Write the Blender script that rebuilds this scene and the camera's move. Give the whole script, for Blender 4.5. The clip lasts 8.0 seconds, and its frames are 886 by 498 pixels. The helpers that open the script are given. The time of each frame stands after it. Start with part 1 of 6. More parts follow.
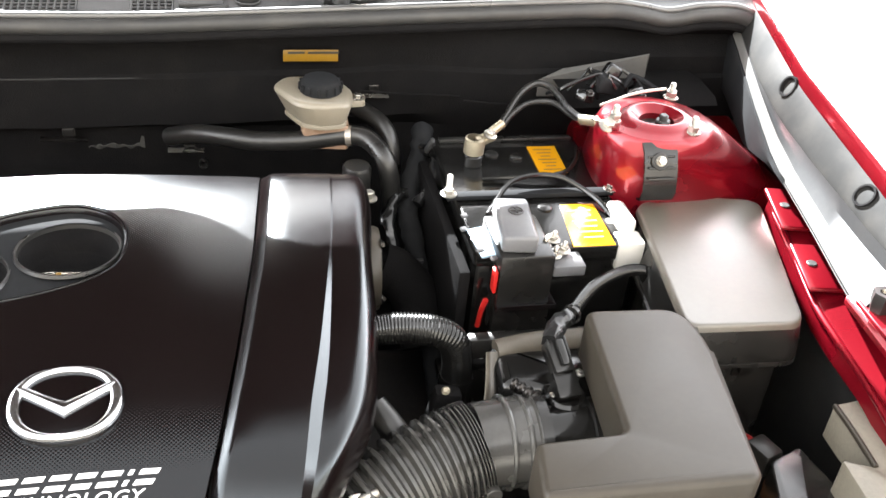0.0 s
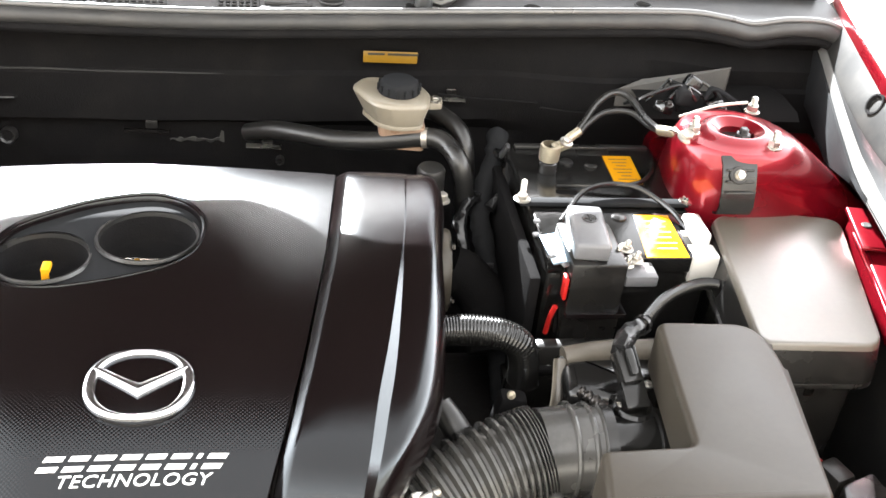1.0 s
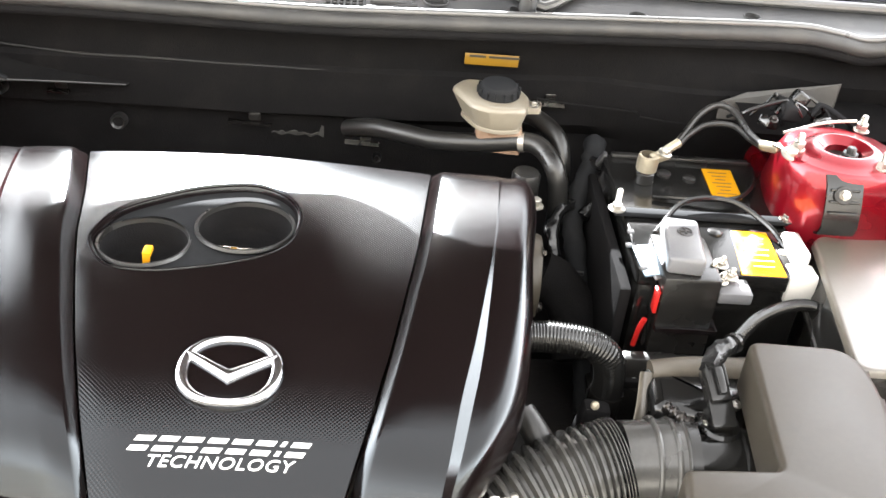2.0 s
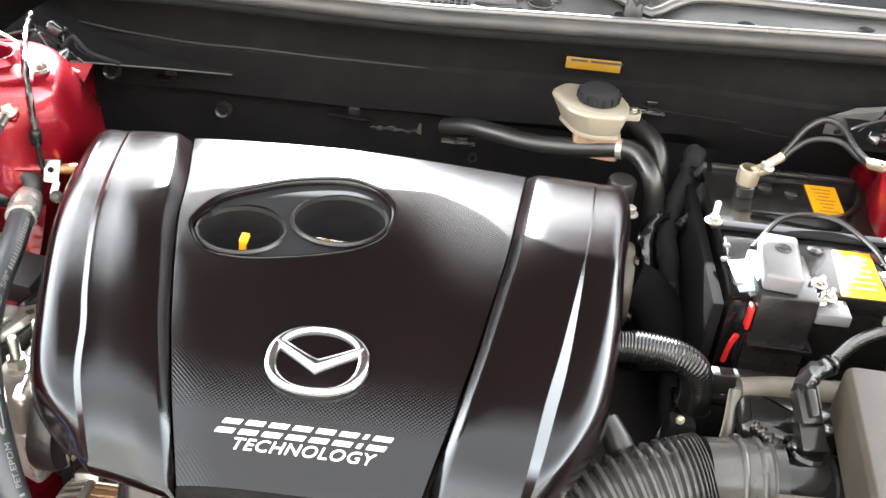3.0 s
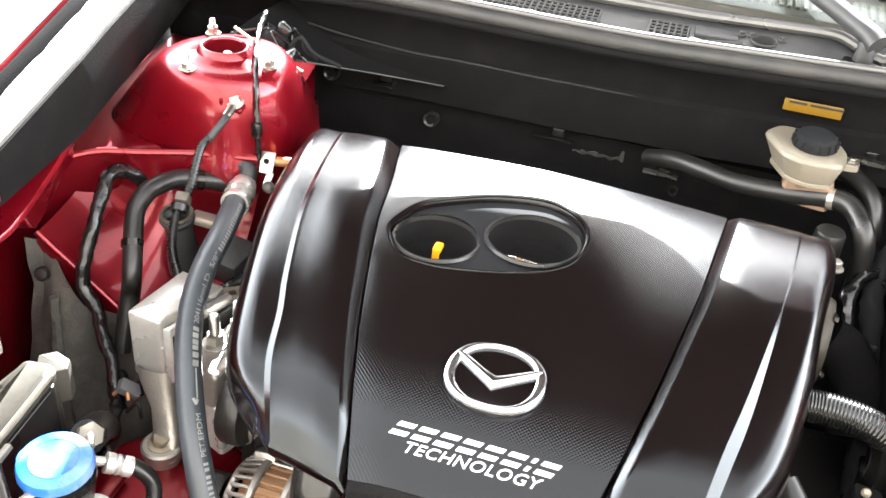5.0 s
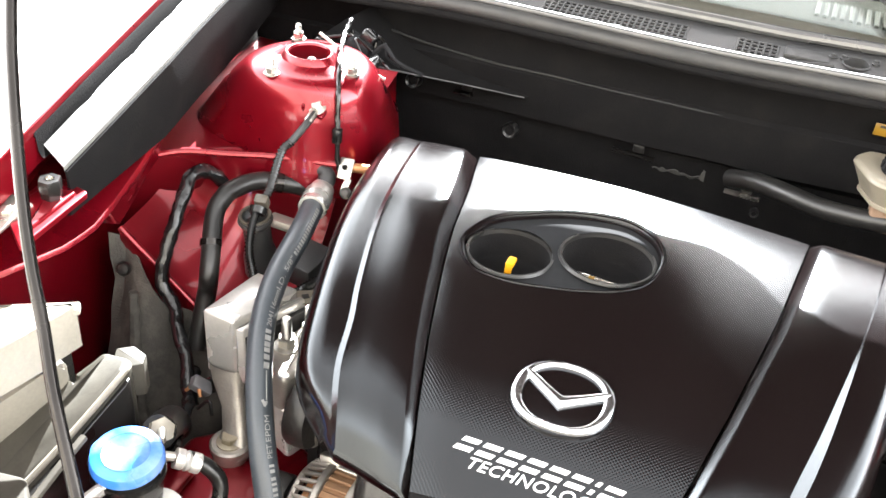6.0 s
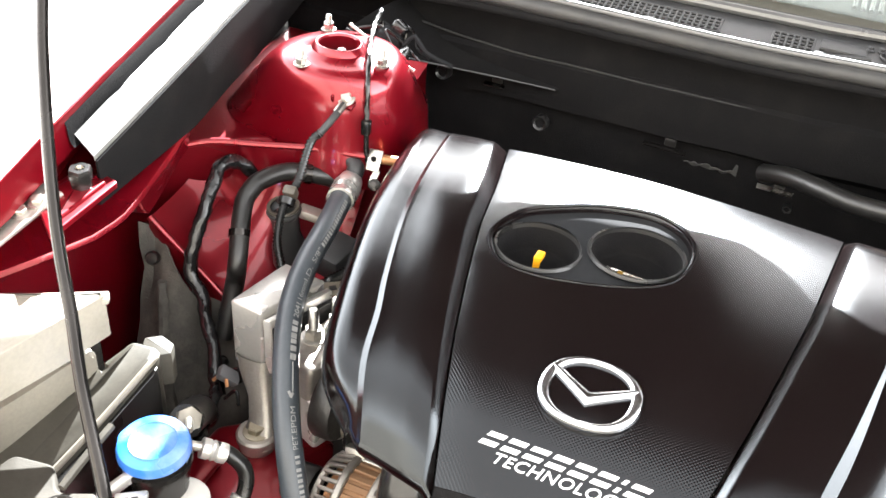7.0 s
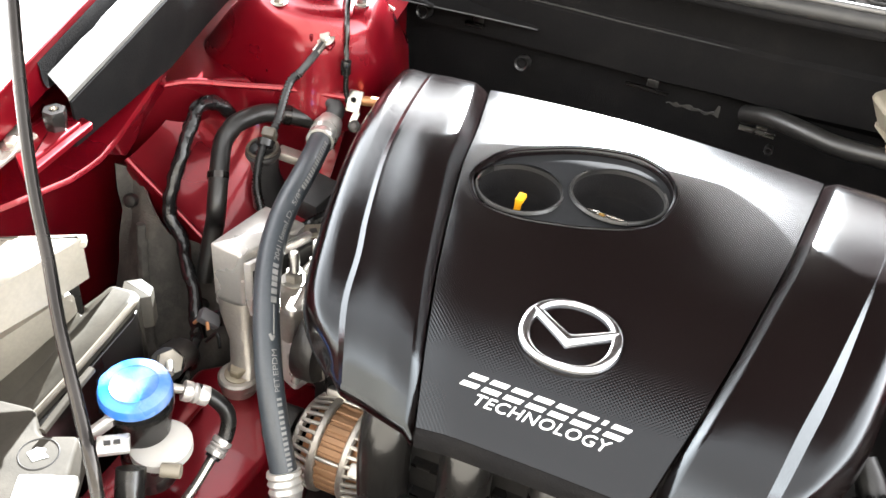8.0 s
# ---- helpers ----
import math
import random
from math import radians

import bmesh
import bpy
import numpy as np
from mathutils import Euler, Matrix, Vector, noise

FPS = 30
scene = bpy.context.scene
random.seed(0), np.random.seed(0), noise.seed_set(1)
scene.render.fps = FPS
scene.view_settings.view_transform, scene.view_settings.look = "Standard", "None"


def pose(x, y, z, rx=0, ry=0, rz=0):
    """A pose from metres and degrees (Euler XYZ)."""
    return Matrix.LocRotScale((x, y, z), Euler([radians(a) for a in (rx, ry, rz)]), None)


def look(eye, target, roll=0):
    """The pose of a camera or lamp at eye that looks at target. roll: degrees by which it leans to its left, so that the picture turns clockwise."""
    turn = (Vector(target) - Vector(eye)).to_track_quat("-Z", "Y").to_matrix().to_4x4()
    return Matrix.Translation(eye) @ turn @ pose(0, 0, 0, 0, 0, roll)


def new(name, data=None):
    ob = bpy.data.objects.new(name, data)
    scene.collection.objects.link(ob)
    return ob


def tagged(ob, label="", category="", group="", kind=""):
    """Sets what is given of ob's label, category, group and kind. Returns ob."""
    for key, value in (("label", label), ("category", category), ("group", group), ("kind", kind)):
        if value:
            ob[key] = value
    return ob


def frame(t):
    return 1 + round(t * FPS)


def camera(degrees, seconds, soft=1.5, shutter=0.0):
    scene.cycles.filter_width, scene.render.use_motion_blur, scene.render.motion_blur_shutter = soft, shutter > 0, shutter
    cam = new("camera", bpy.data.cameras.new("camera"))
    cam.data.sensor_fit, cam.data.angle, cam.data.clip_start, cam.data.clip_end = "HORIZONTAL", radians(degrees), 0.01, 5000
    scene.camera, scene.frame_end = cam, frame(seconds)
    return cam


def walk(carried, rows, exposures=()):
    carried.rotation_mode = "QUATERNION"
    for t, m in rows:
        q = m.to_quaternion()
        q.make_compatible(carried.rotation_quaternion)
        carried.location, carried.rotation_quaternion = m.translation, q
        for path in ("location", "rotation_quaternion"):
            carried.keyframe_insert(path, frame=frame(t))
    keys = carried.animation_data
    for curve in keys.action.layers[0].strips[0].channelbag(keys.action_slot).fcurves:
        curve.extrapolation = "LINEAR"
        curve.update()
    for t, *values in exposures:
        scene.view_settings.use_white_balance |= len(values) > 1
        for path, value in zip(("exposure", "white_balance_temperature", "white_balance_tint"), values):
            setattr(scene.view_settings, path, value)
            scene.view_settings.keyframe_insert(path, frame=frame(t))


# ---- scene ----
cam = camera(47.48, 8.0)
PATH = [
    (0, (0.137, -0.658, 1.551), (0.565, 0.946, 0.435), 5.9),
    (0.5, (0.131, -0.66, 1.545), (0.51, 0.961, 0.437), 6.1),
    (1, (0.128, -0.662, 1.542), (0.433, 0.975, 0.435), 6.1),
    (1.5, (0.127, -0.662, 1.543), (0.345, 0.985, 0.43), 6.0),
    (3, (0.124, -0.662, 1.545), (0.077, 0.984, 0.41), 5.6),
    (3.5, (0.122, -0.663, 1.546), (-0.013, 0.976, 0.408), 5.5),
    (4, (0.119, -0.664, 1.545), (-0.116, 0.965, 0.409), 5.6),
    (4.5, (0.117, -0.664, 1.548), (-0.211, 0.947, 0.41), 5.3),
    (6, (0.114, -0.656, 1.56), (-0.432, 0.89, 0.415), 4.9),
    (6.5, (0.112, -0.652, 1.563), (-0.483, 0.869, 0.409), 4.4),
    (7, (0.113, -0.65, 1.559), (-0.481, 0.864, 0.395), 4.4),
    (7.5, (0.11, -0.65, 1.559), (-0.445, 0.843, 0.35), 5.1),
    (8, (0.112, -0.646, 1.557), (-0.415, 0.821, 0.303), 5.3),
]
walk(cam, [(t, look(eye, target, roll)) for t, eye, target, roll in PATH], [(0.0, 3.62, 6300, 8), (3.0, 4.12, 6300, 8), (5.0, 4.12, 6300, 8), (8.0, 3.82, 6300, 8)])

# ---- world and sun ----
SUN_EL, SUN_AZ = 31.0, -10.0          # azimuth from +y (the rear of the car) towards +x
world = bpy.data.worlds.new("sky")
scene.world = world
world.use_nodes = True
wn = world.node_tree.nodes
sky = wn.new("ShaderNodeTexSky")
sky.sky_type, sky.sun_disc = "NISHITA", False
sky.sun_elevation, sky.sun_rotation = radians(SUN_EL), radians(SUN_AZ)
sky.dust_density = 1.0
haze = wn.new("ShaderNodeMix")
haze.data_type = "RGBA"
haze.inputs[0].default_value = 0.82
haze.inputs[7].default_value = (3.30, 3.06, 2.78, 1)      # bright thin haze over the blue
world.node_tree.links.new(sky.outputs[0], haze.inputs[6])
# the haze thickens evenly towards the horizon
up = wn.new("ShaderNodeTexCoord")
height = wn.new("ShaderNodeSeparateXYZ")
world.node_tree.links.new(up.outputs["Generated"], height.inputs[0])
thick = wn.new("ShaderNodeMapRange")
thick.interpolation_type = "SMOOTHSTEP"
thick.inputs["From Min"].default_value, thick.inputs["From Max"].default_value = 0.0, 0.95
thick.inputs["To Min"].default_value, thick.inputs["To Max"].default_value = 4.8, 0.75
world.node_tree.links.new(height.outputs[2], thick.inputs[0])
glow = wn.new("ShaderNodeVectorMath")
glow.operation = "SCALE"
world.node_tree.links.new(haze.outputs[2], glow.inputs[0])
world.node_tree.links.new(thick.outputs[0], glow.inputs["Scale"])
world.node_tree.links.new(glow.outputs[0], wn["Background"].inputs[0])
wn["Background"].inputs[1].default_value = 0.096
sun = new("sun", bpy.data.lights.new("sun", "SUN"))
sun.data.energy, sun.data.angle, sun.data.color = 5.0, radians(0.6), (1.0, 1.0, 1.0)
to_sun = Vector((math.sin(radians(SUN_AZ)) * math.cos(radians(SUN_EL)), math.cos(radians(SUN_AZ)) * math.cos(radians(SUN_EL)), math.sin(radians(SUN_EL))))
sun.matrix_world = look(to_sun * 20, (0, 0, 0))


# ---- materials ----
def material(name, base, rough, metal=0.0, var=0.15, grain=60.0, bump=0.05, bump_scale=400.0, coat=0.0, rough_var=0.1, dust=0.0, dust_color=(0.35, 0.31, 0.26), spec=0.5, trans=0.0):
    m = bpy.data.materials.new(name)
    m.use_nodes = True
    nt = m.node_tree
    n, link = nt.nodes, nt.links.new
    b = n["Principled BSDF"]
    tex = n.new("ShaderNodeTexCoord")
    info = n.new("ShaderNodeObjectInfo")
    shift = n.new("ShaderNodeVectorMath")
    shift.operation = "ADD"
    spread = n.new("ShaderNodeVectorMath")
    spread.operation = "SCALE"
    spread.inputs[0].default_value = (7.3, 3.1, 5.7)
    link(info.outputs["Random"], spread.inputs["Scale"])
    link(tex.outputs["Object"], shift.inputs[0])
    link(spread.outputs[0], shift.inputs[1])
    coarse, fine = n.new("ShaderNodeTexNoise"), n.new("ShaderNodeTexNoise")
    for node, scale, detail in ((coarse, grain * 0.2, 4.0), (fine, grain * 4, 3.0)):
        node.inputs["Scale"].default_value, node.inputs["Detail"].default_value = scale, detail
        link(shift.outputs[0], node.inputs["Vector"])
    mixn = n.new("ShaderNodeMath")
    mixn.operation = "MULTIPLY_ADD"
    link(fine.outputs[0], mixn.inputs[0])
    mixn.inputs[1].default_value = 0.5
    link(coarse.outputs[0], mixn.inputs[2])
    ramp = n.new("ShaderNodeMapRange")
    ramp.inputs["From Min"].default_value, ramp.inputs["From Max"].default_value = 0.45, 1.05
    ramp.inputs["To Min"].default_value, ramp.inputs["To Max"].default_value = 1 - var, 1 + var
    link(mixn.outputs[0], ramp.inputs[0])
    tint = n.new("ShaderNodeVectorMath")
    tint.operation = "SCALE"
    tint.inputs[0].default_value = base
    link(ramp.outputs[0], tint.inputs["Scale"])
    color = tint.outputs[0]
    if dust > 0:
        fleck = n.new("ShaderNodeTexNoise")
        fleck.inputs["Scale"].default_value, fleck.inputs["Detail"].default_value = grain * 0.5, 8.0
        link(shift.outputs[0], fleck.inputs["Vector"])
        level = n.new("ShaderNodeMapRange")
        level.inputs["From Min"].default_value, level.inputs["From Max"].default_value = 0.45, 0.75
        level.inputs["To Max"].default_value = dust
        link(fleck.outputs[0], level.inputs[0])
        blend = n.new("ShaderNodeMix")
        blend.data_type = "RGBA"
        link(level.outputs[0], blend.inputs[0])
        link(color, blend.inputs[6])
        blend.inputs[7].default_value = (*dust_color, 1)
        color = blend.outputs[2]
    link(color, b.inputs["Base Color"])
    rr = n.new("ShaderNodeMapRange")
    rr.inputs["From Min"].default_value, rr.inputs["From Max"].default_value = 0.35, 0.7
    rr.inputs["To Min"].default_value, rr.inputs["To Max"].default_value = max(0.02, rough - rough_var), min(1, rough + rough_var)
    link(coarse.outputs[0], rr.inputs[0])
    link(rr.outputs[0], b.inputs["Roughness"])
    b.inputs["Metallic"].default_value = metal
    b.inputs["Specular IOR Level"].default_value = spec
    b.inputs["Coat Weight"].default_value = coat
    b.inputs["Coat Roughness"].default_value = 0.06
    b.inputs["Transmission Weight"].default_value = trans
    if bump > 0:
        bn, bp = n.new("ShaderNodeTexNoise"), n.new("ShaderNodeBump")
        bn.inputs["Scale"].default_value, bn.inputs["Detail"].default_value = bump_scale, 4.0
        link(shift.outputs[0], bn.inputs["Vector"])
        link(bn.outputs[0], bp.inputs["Height"])
        bp.inputs["Strength"].default_value, bp.inputs["Distance"].default_value = bump, 0.002
        link(bp.outputs[0], b.inputs["Normal"])
    return m


def textured_panel():
    """Dark plastic with a fine diamond grid of raised dots."""
    m = material("textured_plastic", (0.0034, 0.0020, 0.0020), 0.165, spec=0.5, var=0.2, grain=20, bump=0, rough_var=0.02, dust=0.002)
    n, link = m.node_tree.nodes, m.node_tree.links.new
    b = n["Principled BSDF"]
    tex = n.new("ShaderNodeTexCoord")
    sep = n.new("ShaderNodeSeparateXYZ")
    link(tex.outputs["Object"], sep.inputs[0])

    def math_node(op, a, c):
        k = n.new("ShaderNodeMath")
        k.operation = op
        for i, v in enumerate((a, c)):
            if isinstance(v, (int, float)):
                k.inputs[i].default_value = v
            elif v is not None:
                link(v, k.inputs[i])
        return k.outputs[0]
    pitch = 2 * math.pi / 0.0037
    p = math_node("SINE", math_node("MULTIPLY", math_node("ADD", sep.outputs[0], sep.outputs[1]), pitch), None)
    q = math_node("SINE", math_node("MULTIPLY", math_node("SUBTRACT", sep.outputs[0], sep.outputs[1]), pitch), None)
    bp = n.new("ShaderNodeBump")
    link(math_node("ADD", p, q), bp.inputs["Height"])
    bp.inputs["Strength"].default_value, bp.inputs["Distance"].default_value = 0.5, 0.00007
    link(bp.outputs[0], b.inputs["Normal"])
    return m


TEXTURED = textured_panel()
GLOSS = material("gloss_plastic", (0.0034, 0.0020, 0.0020), 0.145, spec=0.5, var=0.2, grain=30, bump=0.055, bump_scale=1500, rough_var=0.02, dust=0.002)
for m in (TEXTURED, GLOSS):      # cool highlights put into the gloss as a blue tint
    m.node_tree.nodes["Principled BSDF"].inputs["Specular Tint"].default_value = (0.86, 0.95, 1.0, 1.0)
SATIN = material("satin_plastic", (0.026, 0.0215, 0.0158), 0.46, grain=40, bump=0.04, bump_scale=1200, rough_var=0.04, dust=0.012, spec=0.33)
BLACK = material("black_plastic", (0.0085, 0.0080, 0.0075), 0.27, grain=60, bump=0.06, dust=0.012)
MATTE = material("matte_liner", (0.011, 0.011, 0.011), 0.6, grain=40, bump=0.08, bump_scale=300, dust=0.02, spec=0.3)
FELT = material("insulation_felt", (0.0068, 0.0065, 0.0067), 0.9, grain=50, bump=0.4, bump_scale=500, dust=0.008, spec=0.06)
LINER = material("grey_felt", (0.05, 0.047, 0.042), 0.9, grain=60, bump=0.5, bump_scale=400, dust=0.15, spec=0.15)
DARK = material("grimy_metal", (0.013, 0.012, 0.0115), 0.5, grain=40, bump=0.3, bump_scale=150, dust=0.05)
RUBBER = material("rubber", (0.0095, 0.0092, 0.0088), 0.36, grain=60, bump=0.10, bump_scale=500, dust=0.025)
RUBBER_BLUE = material("hose_rubber", (0.033, 0.039, 0.046), 0.40, grain=60, bump=0.10, bump_scale=600, dust=0.02)
INTAKE = material("intake_rubber", (0.042, 0.041, 0.039), 0.24, grain=50, bump=0.06, bump_scale=500, dust=0.03)
SLEEVE = material("loom_sleeve", (0.0065, 0.0063, 0.0060), 0.17, grain=60, bump=0.05)
TAPE = material("harness_tape", (0.007, 0.007, 0.0072), 0.22, grain=80, bump=0.5, bump_scale=130)
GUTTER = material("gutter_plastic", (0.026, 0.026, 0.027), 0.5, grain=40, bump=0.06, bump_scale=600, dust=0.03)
COWL = material("cowl_plastic", (0.020, 0.0202, 0.021), 0.6, grain=40, bump=0.1, bump_scale=600, dust=0.04, spec=0.4)
# darker copy of the seal rubber, for the body below the highlight
SEAL_BODY = material("seal_rubber_shaded", (0.020, 0.0195, 0.019), 0.55, grain=40, bump=0.05, dust=0.05)
SEAL = material("seal_rubber", (0.045, 0.044, 0.043), 0.36, grain=40, bump=0.05, dust=0.05, spec=1.0)
RED = material("red_paint", (0.185, 0.002, 0.0085), 0.30, metal=0.6, var=0.08, grain=30, bump=0.02, bump_scale=300, coat=0.5, rough_var=0.04, dust=0.006)
STEEL = material("zinc_steel", (0.40, 0.38, 0.34), 0.32, metal=0.9, grain=80, bump=0.1, rough_var=0.12)
STEEL_DARK = material("dark_steel", (0.035, 0.032, 0.030), 0.22, metal=0.85, grain=80, bump=0.05)
ALLOY = material("cast_alloy", (0.40, 0.37, 0.33), 0.40, metal=0.75, grain=60, bump=0.25, bump_scale=350, dust=0.08)
MACHINED = material("machined_alloy", (0.56, 0.54, 0.51), 0.32, metal=0.65, grain=60, bump=0.05, rough_var=0.08)
BRASS = material("plated_brass", (0.34, 0.30, 0.225), 0.38, metal=0.75, grain=80, bump=0.15)
COPPER = material("copper_winding", (0.42, 0.20, 0.09), 0.45, metal=0.6, grain=60, bump=0.2)
RUST = material("stator_iron", (0.30, 0.17, 0.09), 0.6, metal=0.4, grain=60, bump=0.25)
CHROME = material("chrome", (0.86, 0.86, 0.87), 0.17, metal=1.0, var=0.03, bump=0, rough_var=0.03)
WHITE_INK = material("white_print", (0.80, 0.80, 0.80), 0.5, var=0.05, bump=0)
PALE_INK = material("grey_print", (0.20, 0.20, 0.195), 0.6, var=0.2, bump=0)
YELLOW = material("yellow_label", (0.50, 0.235, 0.005), 0.16, var=0.08, bump=0.02, coat=0.4)
# darker copy of YELLOW that holds the firewall label's shade
DIM_YELLOW = material("dim_yellow_label", (0.19, 0.105, 0.010), 0.35, var=0.1, bump=0.02)
DIP_YELLOW = material("yellow_plastic", (0.80, 0.36, 0.01), 0.4, var=0.05, bump=0.02)
IVORY = material("milky_plastic", (0.175, 0.155, 0.120), 0.36, var=0.08, grain=30, bump=0.05, dust=0.1, dust_color=(0.30, 0.24, 0.15))
FLUID = material("brake_fluid", (0.19, 0.125, 0.085), 0.35, var=0.1, bump=0.03)
GREY_PLASTIC = material("grey_plastic", (0.095, 0.095, 0.10), 0.38, var=0.08, bump=0.06, dust=0.1)
BLUE = material("blue_plastic", (0.012, 0.11, 0.42), 0.34, var=0.1, grain=50, bump=0.12, dust=0.35, dust_color=(0.42, 0.48, 0.55), coat=0.3, spec=0.9)
WHITE_PLASTIC = material("white_plastic", (0.44, 0.425, 0.395), 0.5, var=0.06, bump=0.06, dust=0.15)
RED_PLASTIC = material("red_plastic", (0.34, 0.012, 0.01), 0.4, var=0.08, bump=0.05)
PLATE = material("grey_sheet_metal", (0.050, 0.049, 0.046), 0.55, grain=40, bump=0.1, dust=0.05, spec=0.3)
# much paler copy of the gutter plastic; the lip's sunlight is in its colour
SUNNY_TRIM = material("sunlit_trim", (0.11, 0.108, 0.104), 0.5, grain=40, bump=0.06, bump_scale=600, dust=0.05)
PALE_TRIM = material("grey_trim", (0.013, 0.0126, 0.012), 0.7, grain=40, bump=0.06, bump_scale=600, dust=0.05, spec=0.12)
FILM = material("crumpled_film", (0.16, 0.22, 0.27), 0.2, var=0.3, grain=120, bump=0.9, bump_scale=160)
# base raised so that the lid top's sheen is in the colour
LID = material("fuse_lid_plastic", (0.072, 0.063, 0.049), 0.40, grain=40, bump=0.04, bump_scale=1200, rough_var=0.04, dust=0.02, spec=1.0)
CLIP_DARK = material("aged_plastic", (0.055, 0.047, 0.036), 0.4, grain=60, bump=0.1, dust=0.1)
DULL = material("dull_black_plastic", (0.012, 0.0125, 0.0135), 0.85, grain=40, bump=0.06, bump_scale=600, dust=0.012, spec=0.08)
# pale copy of the lamp plastic, with full sun in its colour
CLEAR_LENS = material("lamp_housing_lit", (0.17, 0.155, 0.125), 0.45, var=0.2, bump=0.10, dust=0.10, spec=0.5)
CONCRETE = material("concrete", (0.52, 0.51, 0.48), 0.85, var=0.2, grain=2.0, bump=0.3, bump_scale=30, dust=0.2)


def clear_glass():
    """A thin clear pane: it lets light straight through, with a gloss that grows at grazing angles."""
    m = bpy.data.materials.new("windscreen_glass")
    m.use_nodes = True
    n, link = m.node_tree.nodes, m.node_tree.links.new
    clear, gloss, both, edge = n.new("ShaderNodeBsdfTransparent"), n.new("ShaderNodeBsdfGlossy"), n.new("ShaderNodeMixShader"), n.new("ShaderNodeFresnel")
    clear.inputs[0].default_value = (0.90, 0.95, 0.94, 1)
    gloss.inputs["Roughness"].default_value = 0.02
    edge.inputs[0].default_value = 1.5
    link(edge.outputs[0], both.inputs[0])
    link(clear.outputs[0], both.inputs[1])
    link(gloss.outputs[0], both.inputs[2])
    link(both.outputs[0], n["Material Output"].inputs[0])
    return m


GLASS = clear_glass()
DASH = material("dashboard_vinyl", (0.07, 0.062, 0.048), 0.6, grain=40, bump=0.2, bump_scale=500)
CABIN = material("cabin_fabric", (0.03, 0.028, 0.026), 0.85, grain=40, bump=0.2, bump_scale=500, spec=0.2)
# dusty lamp plastic, darkened to carry the body's shade
LAMP_BODY = material("lamp_housing_shaded", (0.040, 0.0365, 0.029), 0.5, grain=60, bump=0.12, bump_scale=700, dust=0.25, dust_color=(0.10, 0.09, 0.075), spec=0.3)
SHIELD = material("grey_moulded_plastic", (0.030, 0.027, 0.022), 0.7, grain=60, bump=0.10, bump_scale=700, dust=0.04, spec=0.12)
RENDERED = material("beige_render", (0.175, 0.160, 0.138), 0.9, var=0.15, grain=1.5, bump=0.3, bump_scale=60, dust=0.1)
HOODMAT = material("hood_liner", (0.013, 0.010, 0.009), 0.9, var=0.2, grain=30, bump=0.3, bump_scale=200, spec=0.2)


# ---- mesh helpers ----
def add_into(bm, other):
    me = bpy.data.meshes.new("tmp")
    other.to_mesh(me)
    other.free()
    bm.from_mesh(me)
    bpy.data.meshes.remove(me)
    return bm


def thing(name, label, category, at=(0, 0, 0), group="", kind=""):
    ob = new(name)
    ob.location = at
    ob.empty_display_size = 0.02
    return tagged(ob, label, category, group, kind)


def finish(name, bm, mat, angle=35, smooth=True):
    bmesh.ops.recalc_face_normals(bm, faces=bm.faces)
    me = bpy.data.meshes.new(name)
    bm.to_mesh(me)
    bm.free()
    for m in (mat if isinstance(mat, (list, tuple)) else (mat,)):
        me.materials.append(m)
    if smooth:
        for p in me.polygons:
            p.use_smooth = True
        me.set_sharp_from_angle(angle=radians(angle))
    return me


def part(name, bm, mat, parent, label="", angle=35):
    """One mesh under a thing; the bmesh is in world coordinates."""
    ob = new(name, finish(name, bm, mat, angle))
    base = parent.matrix_basis.translation + (parent.parent.matrix_basis.translation if parent.parent else Vector())
    ob.data.transform(Matrix.Translation(-base))
    ob.parent = parent
    return tagged(ob, label) if label else ob


def single(name, bm, mat, label, category, group="", kind="", angle=35):
    """A thing of one mesh."""
    return tagged(new(name, finish(name, bm, mat, angle)), label, category, group, kind)


def box(x0, x1, y0, y1, z0, z1, bev=0.003, seg=2, m=None):
    bm = bmesh.new()
    bmesh.ops.create_cube(bm, size=1)
    bmesh.ops.transform(bm, verts=bm.verts, matrix=Matrix.Translation(((x0 + x1) / 2, (y0 + y1) / 2, (z0 + z1) / 2)) @ Matrix.Diagonal((x1 - x0, y1 - y0, z1 - z0, 1)))
    if bev > 0:
        bmesh.ops.bevel(bm, geom=bm.edges[:], offset=bev, segments=seg, affect="EDGES", profile=0.5)
    if m is not None:
        bmesh.ops.transform(bm, verts=bm.verts, matrix=m)
    return bm


def block(c, size, bev=0.003, seg=2, rot=(0, 0, 0)):
    """A bevelled block about c, turned by rot degrees."""
    sx, sy, sz = (s / 2 for s in size)
    return box(-sx, sx, -sy, sy, -sz, sz, bev, seg, pose(*c, *rot))


def rounded(points, radius, steps=5):
    """A polygon with rounded corners; radius: one, or one a corner."""
    out, n = [], len(points)
    for i, p in enumerate(points):
        r = radius[i] if isinstance(radius, (list, tuple)) else radius
        p, a, b = Vector(p), Vector(points[i - 1]), Vector(points[(i + 1) % n])
        if r <= 0:
            out.append(p)
            continue
        u, v = (a - p), (b - p)
        r = min(r, u.length * 0.48, v.length * 0.48)
        s, e = p + u.normalized() * r, p + v.normalized() * r
        for k in range(steps + 1):
            t = k / steps
            out.append(s * (1 - t) ** 2 + p * 2 * t * (1 - t) + e * t * t)
    return [(q.x, q.y) for q in out]


